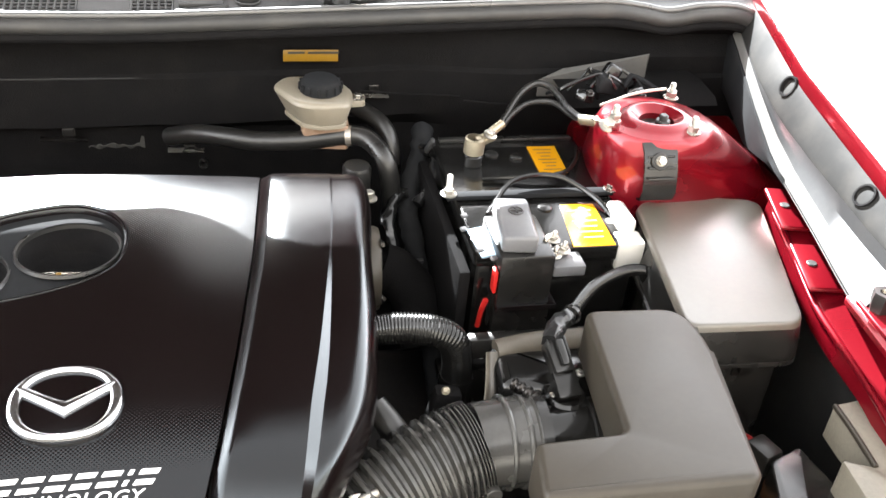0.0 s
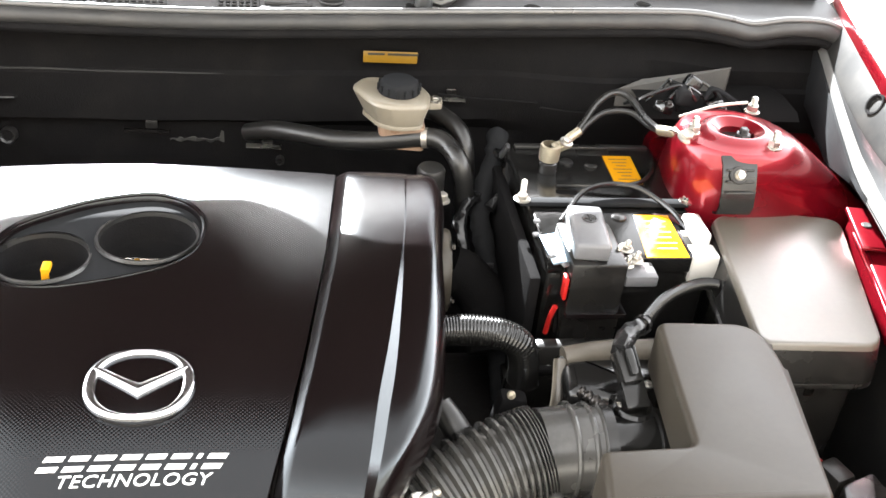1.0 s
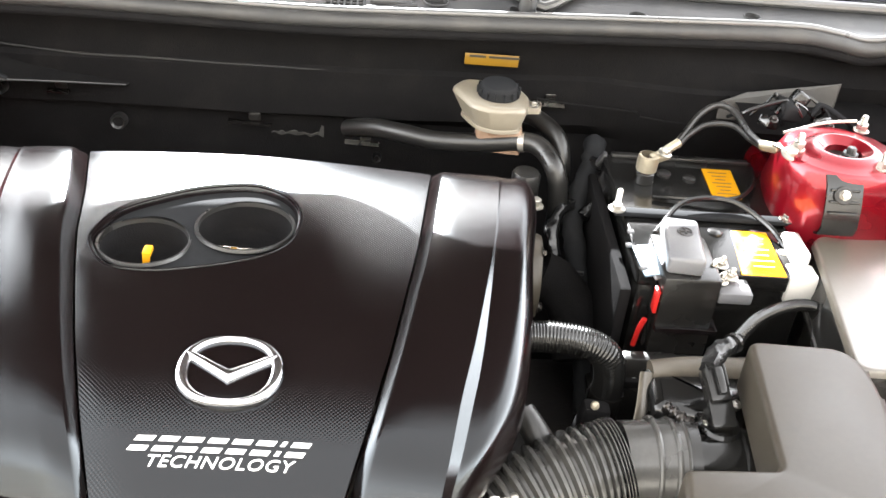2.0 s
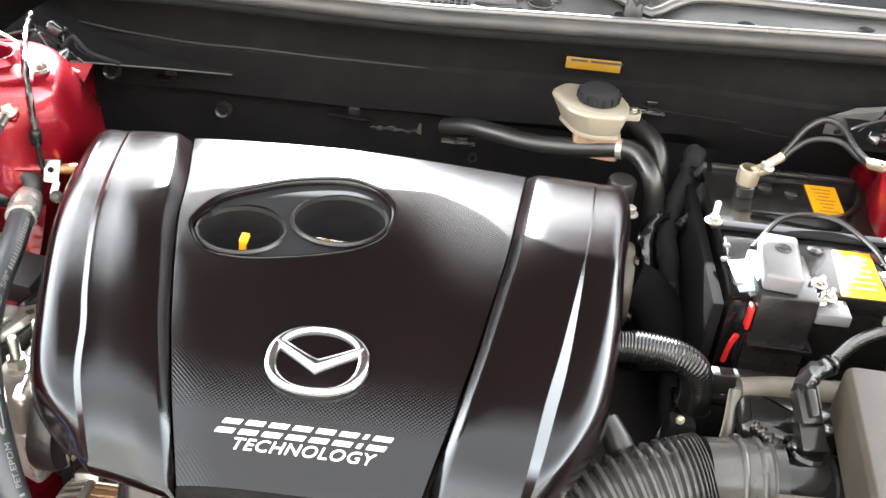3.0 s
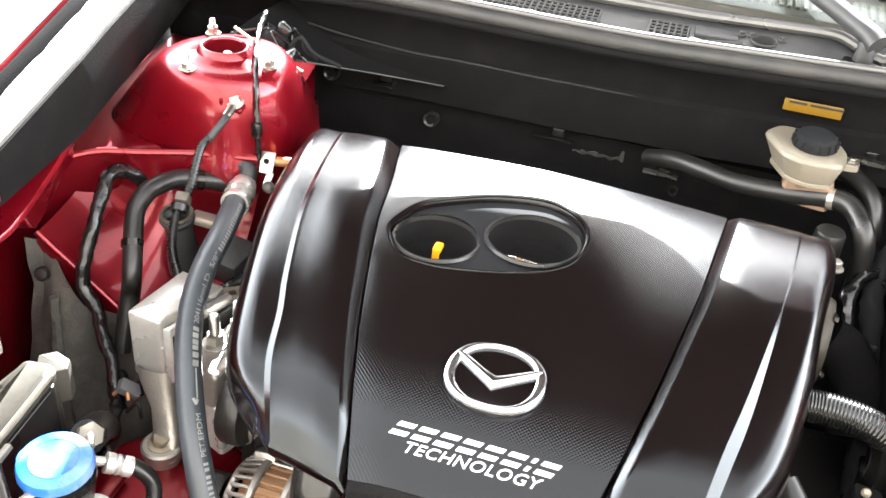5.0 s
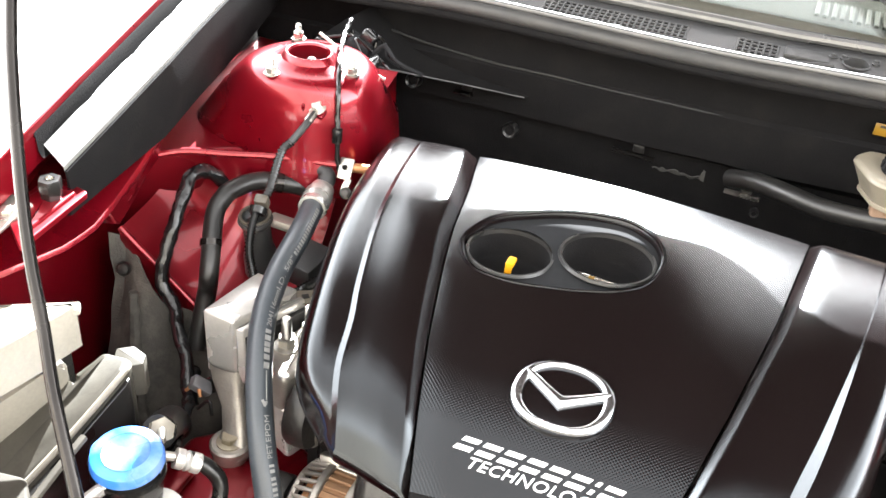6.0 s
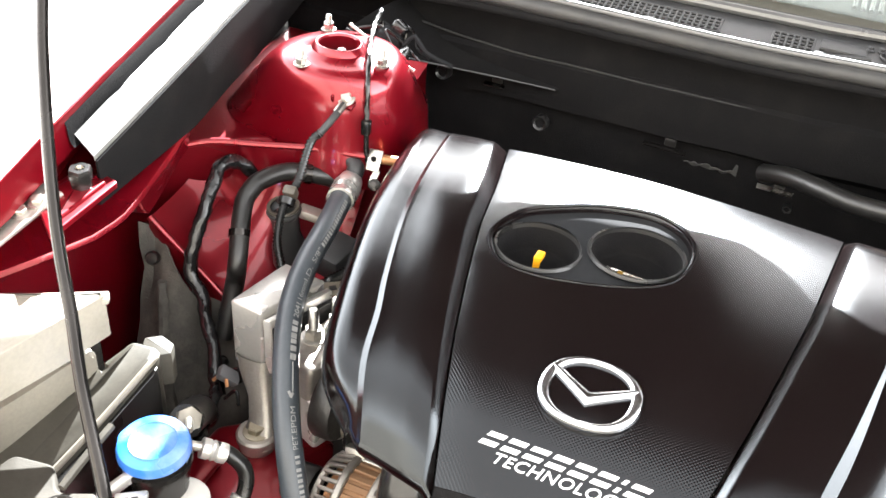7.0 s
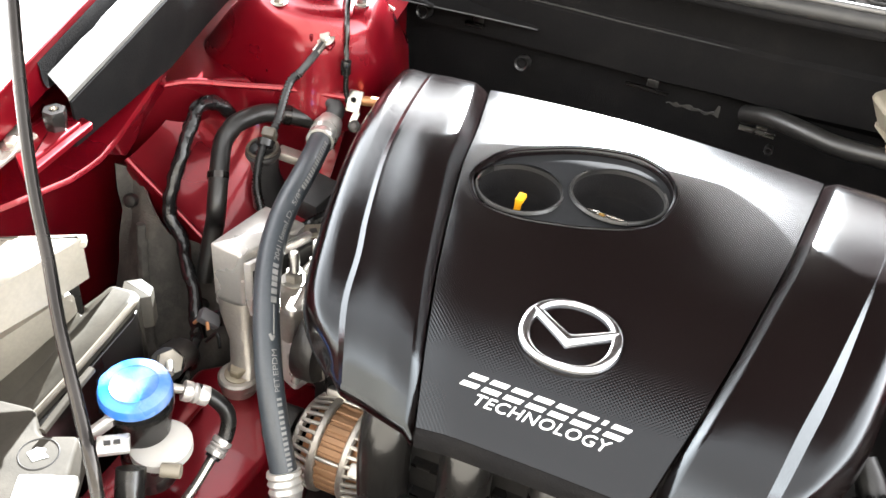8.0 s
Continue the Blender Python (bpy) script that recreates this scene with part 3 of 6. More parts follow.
def fender(name, inner, outer, side, label):
    f = thing(name, label, "fender", (outer[3][1], 0.1, 1.0), kind="structure")
    gut, skin, wall = [], [], []
    lip = 0.62
    for y in np.linspace(-0.34, 0.64, 50):
        y = float(y)
        (xi, zi), (xo, zo) = fender_xz(inner, y), fender_xz(outer, y)
        at = lambda q, dz: (xi + (xo - xi) * q, y, zi + (zo - zi) * q + dz)  # noqa: E731
        pocket = 0.008 * max(0.0, math.cos(y * 2 * math.pi / 0.1)) ** 6
        if side > 0 and y > 0.015:
            wide = lerp_table(y, [(0.02, 0.60), (0.10, 0.52), (0.26, 0.40), (0.42, 0.21), (0.64, 0.19)])
            gut.append([at(0.0, -0.006), at(0.01, 0.0), at(0.15, 0.003), at(0.165, -0.012), at(max(0.17, wide - 0.02), -0.014), at(wide, 0.001), at(wide + 0.03, 0.004), at(0.76, 0.004), at(0.88, 0.001), at(0.93, -0.01)])
        elif y > 0.015:
            gut.append([at(0.0, -0.006), at(0.02, 0.0), at(lip - pocket * 4, 0.003), at(lip + 0.035 - pocket * 4, -0.014), at(0.74, -0.016), at(0.84, -0.014), at(0.885, 0.002), at(0.93, 0.004), at(0.94, -0.01)])
        skin.append([at(0.92, -0.03), at(0.935, 0.004), at(0.96, 0.010), (xo, y, zo + 0.010), (xo + side * 0.012, y, zo + 0.004), (xo + side * 0.035, y, zo - 0.03), (xo + side * 0.05, y, zo - 0.12), (xo + side * 0.05, y, zo - 0.5)])
        drop = lerp_table(y, [(0.0, 0.052), (0.2, 0.085), (0.4, 0.09), (0.66, 0.09)] if side < 0 else [(0.0, 0.004), (0.235, 0.005), (0.30, 0.02), (0.385, 0.06), (0.66, 0.09)])
        if y > 0.015:
          wall.append([at(0.0, -0.004), (xi - side * 0.001, y, zi - drop * 0.5), (xi + side * 0.004, y, zi - drop), (xi + side * 0.03, y, zi - drop - 0.004)])
    if side < 0:
        # sunlit lip and shaded channel are told apart by colour
        part("gutter", grid([r[:3] for r in gut]), SUNNY_TRIM, f, "fender gutter lip, coloured pale as if in full sun")
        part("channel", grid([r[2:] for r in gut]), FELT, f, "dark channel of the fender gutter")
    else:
        # the lip's sunlight is put into its pale colour
        part("inner_lip", grid([r[:4] for r in gut]), SUNNY_TRIM, f, "inner lip of the gutter, coloured pale as if in full sun")
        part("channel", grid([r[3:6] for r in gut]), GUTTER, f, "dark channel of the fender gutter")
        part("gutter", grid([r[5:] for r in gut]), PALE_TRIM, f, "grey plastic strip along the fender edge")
    part("outer_skin", grid(skin), RED, f, "glossy red outer fender skin")
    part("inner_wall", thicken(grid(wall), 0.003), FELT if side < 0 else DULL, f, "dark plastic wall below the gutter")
    for y in ((0.332, 0.225, 0.117) if side < 0 else (0.345, 0.135)):
        (xi, zi), (xo, zo) = fender_xz(inner, y), fender_xz(outer, y)
        q = 0.55 if side < 0 else 0.70
        c = (xi + (xo - xi) * q, y, zi + (zo - zi) * q - (0.011 if side < 0 else -0.003))
        part("recess", lathe([(0.0, -0.001), (0.006, -0.001), (0.0075, 0.002), (0.009, 0.002), (0.0095, -0.004)], 18, aim(c, (-(zo - zi) * side, 0, abs(xo - xi))) @ Matrix.Scale(1.0 if side < 0 else 1.5, 4)), FELT, f)
    return f


fender("fender_left", LEFT_IN, LEFT_OUT, -1, "glossy red fender with a grey plastic inner gutter")
fender("fender_right", RIGHT_IN, RIGHT_OUT, 1, "glossy red fender with a wide grey plastic inner gutter")


# inner fenders with the strut towers
def strut_tower(name, cx, cy, bolts, side, label, slim=1.0):
    t = thing(name, label, "strut tower", (cx, cy, 0.93), group="strut towers", kind="structure")
    top = 1.032
    collar = [(0.0245, -0.025), (0.0255, 0.007), (0.027, 0.0095), (0.029, 0.0098), (0.0315, 0.0075), (0.035, 0.002), (0.041, -0.0005)] if side < 0 else [(0.020, -0.02), (0.021, -0.006), (0.025, -0.003), (0.032, 0.002), (0.038, 0.002)]
    prof = collar + [(0.046, -0.002), (0.056, -0.004), (0.070, -0.006), (0.078, -0.012), (0.084, -0.028), (0.088, -0.055), (0.090, -0.085), (0.092, -0.105), (0.096, -0.115), (0.098, -0.15)]
    prof = [(r if r < 0.0465 else 0.047 + (r - 0.047) * slim, z) for r, z in prof]
    bm = lathe(prof, 64, Matrix.Translation((cx, cy, top)))
    for v in bm.verts:
        low = min(1.0, max(0.0, (top - 0.004 - v.co.z) / 0.10))
        out = (v.co.x - cx) * side
        if out > 0:
            v.co.x += side * out * (0.75 if side < 0 else 1.5) * low
        elif side > 0:
            v.co.x += -out * 0.22 * low
        if v.co.y < cy:
            v.co.y += (cy - v.co.y) * 0.20
        if v.co.y > cy:
            v.co.y += (v.co.y - cy) * 0.9 * low
    part("tower", bm, RED, t)
    part("strut_rod", add_into(lathe([(0, 0.0), (0.0275, 0.0), (0.0275, -0.01)], 24, Matrix.Translation((cx, cy, top - 0.014))), hex_bolt((cx + 0.006, cy - 0.004, top - 0.014), r=0.010, h=0.010, stud=0.008)), DARK, t)
    for bx, by in bolts:
        part("stud_nut", hex_bolt((bx, by, top - 0.005), r=0.0073, h=0.009, flange=1.3, stud=0.011), STEEL, t)
    return t


strut_tower("strut_tower", -0.438, 0.355, ((-0.483, 0.411), (-0.461, 0.305), (-0.377, 0.353)), -1, "glossy red strut tower with three zinc nuts round its hole")
strut_tower("strut_tower", 0.652, 0.345, ((0.598, 0.346), (0.694, 0.404), (0.684, 0.312)), 1, "glossy red strut tower beside the battery with zinc nuts", 0.75)

apron_l = thing("inner_fender", "glossy red pressed inner fender beside the engine", "inner fender", (-0.5, 0.1, 0.9), kind="structure")
part("wheelhouse", prism(rounded([(-0.62, 0.20), (-0.57, 0.238), (-0.432, 0.316), (-0.425, 0.42), (-0.425, 0.60), (-0.66, 0.60)], [0, 0.03, 0.03, 0.02, 0, 0]), 0.50, 0.925, 0.010, 3), RED, apron_l)
rows = []
for y in np.linspace(-0.20, 0.21, 30):
    y = float(y)
    e = lerp_table(y, [(-0.2, -0.60), (-0.09, -0.575), (-0.055, -0.555), (0.0, -0.528), (0.037, -0.522), (0.068, -0.521), (0.138, -0.534), (0.219, -0.556), (0.24, -0.563)])
    zr = lerp_table(y, [(-0.2, 0.925), (-0.08, 0.935), (0.037, 0.945), (0.068, 0.955), (0.138, 0.965), (0.24, 0.977)])
    lx, lz = lerp_table(y, [(-0.2, -0.60), (0.156, -0.588), (0.20, -0.566), (0.24, -0.562)]), lerp_table(y, [(-0.2, 0.895), (0.0, 0.906), (0.09, 0.900), (0.156, 0.858), (0.20, 0.925), (0.24, 0.94)])
    rows.append([(-0.64, y, zr + 0.012), (e - 0.004, y, zr + 0.0015), (e - 0.001, y, zr + 0.001), (e, y, zr - 0.001), (e + 0.001, y, zr - 0.005), (e + (lx - e) * 0.25, y, zr + (lz - zr) * 0.3), ((e + lx) / 2, y, (zr + lz) / 2), (lx, y, lz)])
part("rail", thicken(grid(rows), 0.003), RED, apron_l)
rows = []
for s in np.linspace(0, 1, 20):
    s = float(s)
    top, bot = Vector((-0.575, 0.236, 0.924)).lerp(Vector((-0.370, 0.318, 0.924)), s), Vector((-0.590, 0.159, 0.852)).lerp(Vector((-0.400, 0.155, 0.700)), s)
    row = []
    for k in range(11):
        q = k / 10
        p = top.lerp(bot, q)
        swell = 0.5 + 0.5 * math.sin(s * 8.5 + 0.6)
        p += Vector((0, 0.030 + 0.018 * swell, -0.012)) * math.sin(math.pi * q)
        row.append(p)
    row += [bot + Vector((0.002, -0.005, -0.002)), bot + Vector((0.002, -0.005, -0.010)), bot + Vector((0.004, 0.004, -0.06))]
    rows.append(row)
part("pressed_panel", thicken(grid(rows), 0.003), RED, apron_l, "recessed red panel below the tower")
part("edge_rib", tube([(-0.590, 0.156, 0.853), (-0.541, 0.155, 0.812), (-0.479, 0.153, 0.763), (-0.40, 0.152, 0.700)], 0.0045, 10), RED, apron_l)
part("edge_rib", tube([(-0.580, 0.196, 0.930), (-0.562, 0.216, 0.934), (-0.540, 0.237, 0.933), (-0.50, 0.258, 0.930), (-0.439, 0.283, 0.930), (-0.37, 0.30, 0.93)], 0.0045, 10), RED, apron_l)

apron_r = thing("inner_fender", "glossy red pressed inner fender beside the fuse box", "inner fender", (0.74, 0.15, 0.95), kind="structure")
part("wheelhouse", prism(rounded([(0.640, 0.245), (0.86, 0.20), (0.89, 0.60), (0.64, 0.60)], [0.04, 0, 0, 0]), 0.50, 0.915, 0.012, 3), RED, apron_r)
rows = []
for y in np.linspace(-0.20, 0.26, 30):
    y = float(y)
    e = lerp_table(y, [(-0.2, 0.735), (-0.03, 0.748), (0.03, 0.744), (0.08, 0.745), (0.177, 0.764), (0.222, 0.770), (0.26, 0.775)])
    zr = lerp_table(y, [(-0.2, 0.90), (0.0, 0.930), (0.1, 0.942), (0.21, 0.953), (0.26, 0.962)])
    rows.append([(0.83, y, zr + 0.016), (e + 0.008, y, zr + 0.004), (e + 0.002, y, zr + 0.002), (e, y, zr - 0.004), (e - 0.002, y, zr - 0.022), (e + 0.012, y, zr - 0.030)])
part("rail", thicken(grid(rows), 0.003), RED, apron_r)
part("lower_wall", box(0.765, 0.775, -0.34, 0.30, 0.42, 0.92, 0.002), MATTE, apron_r, "dark lower wall under the rail")
part("edge_rib", tube([(0.771, 0.235, 0.958), (0.764, 0.177, 0.951), (0.747, 0.09, 0.942), (0.745, 0.03, 0.935), (0.747, -0.03, 0.926), (0.742, -0.12, 0.914)], 0.004, 10), RED, apron_r)
for x, y, z in ((0.782, 0.226, 0.974), (0.767, 0.128, 0.961)):
    part("rail_pad", block((x, y, z - 0.004), (0.040, 0.075, 0.006), 0.0025, 3, rot=(6, 0, -10)), RED, apron_r)
    part("slot", lathe([(0, 0.001), (0.005, 0.001), (0.006, 0.0)], 14, Matrix.Translation((x - 0.004, y + 0.004, z - 0.0004))), DARK, apron_r)

# front rails
rail_l = thing("frame_rail", "dull red front frame rail under the hoses", "frame rail", (-0.36, -0.1, 0.6), kind="structure")
part("rail_box", prism(rounded([(-0.425, -0.32), (-0.30, -0.32), (-0.27, 0.06), (-0.34, 0.10), (-0.42, 0.03)], 0.008), 0.50, 0.690, 0.008, 3), RED, rail_l)
part("flange", block((-0.395, -0.12, 0.70), (0.035, 0.20, 0.012), 0.003, rot=(0, 6, 0)), RED, rail_l)

# the open hood
hood = thing("hood", "open hood with a black liner above the engine bay", "hood", (0.11, 0.60, 1.21), kind="structure")
th = radians(55)
HOOD_LONG = 0.62
# outline of the unseen hood, cut to fit where its shadow should fall
LEFT_EDGE = [(-0.04, -0.494), (0.05, -0.478), (0.083, -0.47), (0.15, -0.503), (0.22, -0.65), (0.4, -0.667), (0.62, -0.618)]
RIGHT_EDGE = [(-0.04, 0.686), (0.01, 0.668), (0.032, 0.655), (0.053, 0.645), (0.08, 0.645), (0.15, 0.65), (0.62, 0.50)]
REAR_EDGE = [(-0.497, -0.012), (-0.356, -0.007), (-0.282, 0.0), (-0.23, -0.02), (-0.139, -0.031), (0.022, -0.039), (0.068, -0.026), (0.107, -0.001), (0.149, 0.013), (0.202, 0.011), (0.349, -0.008), (0.384, -0.012), (0.514, -0.014), (0.572, -0.03), (0.686, -0.04)]
outer_rows, inner_rows = [], []
for k in range(45):
    v = (k / 44) ** 1.7
    row, lin = [], []
    for i in range(61):
        q = i / 60
        flat = -0.04 + (HOOD_LONG + 0.04) * v
        x = lerp_table(flat, LEFT_EDGE) * (1 - q) + lerp_table(flat, RIGHT_EDGE) * q
        rear = lerp_table(x, REAR_EDGE)
        along = rear + (HOOD_LONG - 0.05 * abs(2 * q - 1) ** 2.2 - rear) * v
        y, z = 0.60 - along * math.cos(th), 1.205 + along * math.sin(th)
        bow = 0.04 * (1 - (2 * q - 1) ** 2) * math.sin(math.pi * v)
        row.append((x, y + bow * math.sin(th) + 0.02, z + bow * math.cos(th) + 0.012))
        lin.append((x, y + bow * 0.5, z))
    outer_rows.append(row)
    inner_rows.append(lin)
part("outer_skin", grid(outer_rows), RED, hood)
part("liner", grid(inner_rows), HOODMAT, hood)
edge = [r[0] for r in outer_rows] + outer_rows[-1][1:] + [r[-1] for r in outer_rows[::-1]]
lin_edge = [r[0] for r in inner_rows] + inner_rows[-1][1:] + [r[-1] for r in inner_rows[::-1]]
part("hem", grid([edge, lin_edge]), RED, hood)

# ---- engine block in the dark below the cover ----
eng = thing("engine_block", "dark grimy engine block under the plastic cover", "engine", (0, 0.1, 0.42))
part("block", box(-0.24, 0.26, 0.02, 0.36, 0.42, 0.84, 0.02), DARK, eng)
part("head", box(-0.22, 0.24, 0.04, 0.34, 0.80, 0.885, 0.012), DARK, eng)

# ---- engine cover ----
CROWN = [(-0.17, 0.875), (-0.14, 0.902), (-0.11, 0.921), (-0.08, 0.934), (-0.04, 0.945), (0.0, 0.952), (0.1, 0.9625), (0.2, 0.9668), (0.26, 0.9681), (0.31, 0.9679), (0.345, 0.9664), (0.38, 0.9620)]
crown_c = np.polyfit([a for a, _ in CROWN], [b for _, b in CROWN], 5)


def crown(y):
    return float(np.polyval(crown_c, y))


L_SEAM = [(0.362, -0.208), (0.267, -0.187), (0.19, -0.175), (0.119, -0.158), (0.033, -0.135), (-0.052, -0.109), (-0.115, -0.088), (-0.14, -0.080)]
R_SEAM = [(0.362, 0.183), (0.198, 0.167), (0.129, 0.157), (0.04, 0.143), (-0.043, 0.127), (-0.103, 0.112), (-0.14, 0.102)]
cover = thing("engine_cover", "dark glossy plastic engine cover with a chrome emblem and white lettering", "engine cover", (0, 0.1, 0.88))
panel_edge = [(lerp_table(-y, [(-a, b) for a, b in L_SEAM]), y) for y in np.linspace(0.360, -0.119, 24)]
panel_edge += [(lerp_table(-y, [(-a, b) for a, b in R_SEAM]), y) for y in np.linspace(-0.119, 0.360, 24)]
panel_edge = [(float(x), float(y)) for x, y in panel_edge]
CUPS = [(-0.109, 0.187, 0.0450), (-0.012, 0.220, 0.0495)]
POCKET = [(-0.161, 0.173), (-0.138, 0.138), (-0.096, 0.1290), (-0.055, 0.1350), (-0.02, 0.145), (0.015, 0.161), (0.039, 0.187), (0.046, 0.2315), (0.034, 0.2675), (0.007, 0.289), (-0.021, 0.294), (-0.069, 0.282), (-0.108, 0.261), (-0.143, 0.236), (-0.160, 0.2016)]
ring_path = smooth_path([(x, y, 0) for x, y in POCKET[-1:] + POCKET + POCKET[:2]], 4)
pocket = [(p.x, p.y) for p in ring_path[4:4 + 4 * len(POCKET)]]


def panel_z(x, y):
    """The crowned panel, creased along its left seam."""
    crease = lerp_table(-y, [(-a, b) for a, b in L_SEAM]) + lerp_table(y, [(-0.12, 0.030), (0.16, 0.004)])
    return crown(y) - 0.18 * (x + 0.005) ** 2 - 0.13 * max(0.0, crease - x) - 0.9 * max(0.0, y - 0.30) ** 2 * min(1.0, max(0.0, (x + 0.02) / 0.15))


part("centre_panel", sheet(panel_edge, [pocket], panel_z, 0.012, 0.010), TEXTURED, cover, "textured dark panel with a fine raised grid", angle=50)


def pocket_z(x, y):
    return panel_z(x, y) - 0.0085


rim_rows = []
for k, (dx, dz) in enumerate(((0.000, -0.001), (0.0006, 0.0012), (0.0018, 0.0012), (0.0026, -0.0015), (0.0040, -0.0022), (0.0046, -0.0040), (0.0052, -0.0092))):
    cx, cy = -0.057, 0.203
    rim_rows.append([(x + (cx - x) * dx / 0.09, y + (cy - y) * dx / 0.06, panel_z(x, y) + dz) for x, y in pocket])
part("pocket_rim", grid(rim_rows, True), GLOSS, cover, "glossy rim round the two cups")
inner_pocket = [(x + (-0.057 - x) * 0.055, y + (0.203 - y) * 0.082) for x, y in pocket]
part("pocket_floor", sheet(inner_pocket, [circle(x, y, r, 40, r * 0.98) for x, y, r in CUPS], pocket_z, 0.010), DULL, cover)
for cx, cy, r in CUPS:
    z = pocket_z(cx, cy)
    part("cup_rim", lathe([(r + 0.003, -0.001), (r + 0.0015, 0.0020), (r - 0.001, 0.0016), (r - 0.0018, -0.003)], 48, pose(cx, cy, z, -3)), RUBBER, cover, "thin grey lip of the cup")
    part("cup", lathe([(r - 0.001, -0.001), (r - 0.002, -0.004), (r - 0.0055, -0.026), (r - 0.007, -0.029), (r - 0.0085, -0.030), (r * 0.5, -0.031), (0.010, -0.031), (0, -0.031)], 48, pose(cx, cy, z, -3)), FELT, cover, "round black cup recess")


def pod(seam, ridge, outer, side):
    """A side pod: rows from the rear to the front, from the seam out to the skirt."""
    rows = []
    n = 40
    for i in range(n):
        s = i / (n - 1)
        pts = []
        for line in (seam, ridge, outer):
            q = smooth_path([(x, y, 0) for x, y in line], 8)
            d = [0.0]
            for a, b in zip(q, q[1:]):
                d.append(d[-1] + (b - a).length)
            pts.append((float(np.interp(s * d[-1], d, [p.x for p in q])), float(np.interp(s * d[-1], d, [p.y for p in q]))))
        S, R, O = pts
        edge_drop = -0.010 * max(0.0, (0.06 - s) / 0.06) ** 2 - 0.018 * max(0.0, (s - 0.90) / 0.10) ** 2

        def at(q, dz, a, b):
            x, y = a[0] + (b[0] - a[0]) * q, a[1] + (b[1] - a[1]) * q
            return (x, y, crown(y) + dz + edge_drop)
        w = math.dist(S, R) or 1
        v = math.dist(R, O) or 1
        # rounded shoulder along the seam, broader towards the rear
        span = (0.0190 - 0.0085 * s) if side < 0 else (0.0135 - 0.0010 * s)
        lean = (29 + 16 * s) if side < 0 else (31 + 10 * s)
        turn = [lean + a for a in ((5, 3, 1, 0, -1, -3, -8, -17) if side < 0 else (5, 3, 1, 0, -2, -5, -10, -18))]
        rise = sum(math.tan(radians(a)) for a in turn) * span / len(turn)
        px, pz = 0.001, 0.0004 - 0.60 * rise
        row = [at(0.0, min(-0.014, pz - 0.008), S, R), at(0.0006 / w, pz - 0.002, S, R), at(px / w, pz, S, R)]
        for a in turn:
            px, pz = px + span / len(turn), pz + math.tan(radians(a)) * span / len(turn)
            row.append(at(px / w, pz, S, R))
        # broad, nearly flat top up to the ridge
        top = pz + (0.0008 if side > 0 else -0.0065)
        row += [at(px / w + (1 - px / w) * 0.35, pz * 0.65 + top * 0.35 + 0.0003, S, R), at(px / w + (1 - px / w) * 0.7, pz * 0.3 + top * 0.7 + 0.0003, S, R), at(1 - 0.006 / w, top, S, R)]
        if side < 0:
            facet, drop = 0.0032 + 0.0030 * s, (0.0032 + 0.0030 * s) * 0.55
        else:
            drop = 0.0008 + 0.0062 * max(0.0, min(1, (s - 0.35) / 0.4))
            facet = drop * 1.5
        row += [at(1 - 0.0008 / w, top, S, R), at(facet / v, top - drop, R, O), at((facet + 0.003) / v, top - drop - 0.0002, R, O)]
        base = top - drop
        skirt = -0.036 if side > 0 else -0.034
        row += [at(0.40, base - 0.0004, R, O), at(0.58, base - 0.0010, R, O), at(0.70, base - 0.0026, R, O), at(0.80, base - 0.0058, R, O), at(0.88, base - 0.0105, R, O), at(0.94, base - 0.0165, R, O), at(0.98, min(base - 0.024, -0.022), R, O), at(1.0, skirt, R, O)]
        x, y, z = row[-1]
        row.append((x + side * 0.001, y, z - 0.008))
        row.append((x - side * 0.002, y, z - 0.014))
        rows.append(row)
    last = rows[-1]
    rows.append([(x, y - 0.003, z - 0.003) for x, y, z in last])
    rows.append([(x, y - 0.004, z - 0.009) for x, y, z in last])
    rows.append([(x, y - 0.002, z - 0.016) for x, y, z in last])
    first = rows[0]
    rows.insert(0, [(x, y + 0.004, z - 0.008) for x, y, z in first])
    rows.insert(0, [(x, y + 0.005, z - 0.040) for x, y, z in first])
    cuts = [0, 2, 14, 15, len(rows[0]) - 1]
    bm = bmesh.new()
    for a, b in zip(cuts, cuts[1:]):
        add_into(bm, grid([r[a:b + 1] for r in rows]))
    return bm


L_RIDGE = [(-0.283, 0.370), (-0.268, 0.25), (-0.252, 0.162), (-0.226, 0.07), (-0.208, 0.017), (-0.193, -0.039), (-0.168, -0.098)]
L_OUTER = [(-0.330, 0.374), (-0.321, 0.258), (-0.301, 0.153), (-0.269, 0.038), (-0.245, -0.028), (-0.222, -0.058), (-0.195, -0.074)]
R_RIDGE = [(0.263, 0.356), (0.248, 0.211), (0.224, 0.065), (0.207, -0.018), (0.196, -0.078), (0.187, -0.115)]
R_OUTER = [(0.304, 0.356), (0.304, 0.30), (0.292, 0.213), (0.281, 0.094), (0.266, 0.006), (0.244, -0.045), (0.215, -0.085)]
part("side_pod", pod([(b - 0.001, a) for a, b in L_SEAM[:-1]], L_RIDGE, L_OUTER, -1), GLOSS, cover, "smooth glossy side pod with a raised ridge", angle=50)
part("side_pod", pod([(b + 0.001, a) for a, b in R_SEAM[:-1]], R_RIDGE, R_OUTER, 1), GLOSS, cover, "smooth glossy side pod with a raised ridge", angle=50)
front = []
for dz, dy in ((0.000, 0.001), (-0.003, -0.003), (-0.009, -0.005), (-0.022, -0.003)):
    front.append([(x, -0.119 + dy, panel_z(x, -0.119) + dz) for x in np.linspace(-0.086, 0.107, 20)])
part("front_skirt", grid(front), FELT, cover)

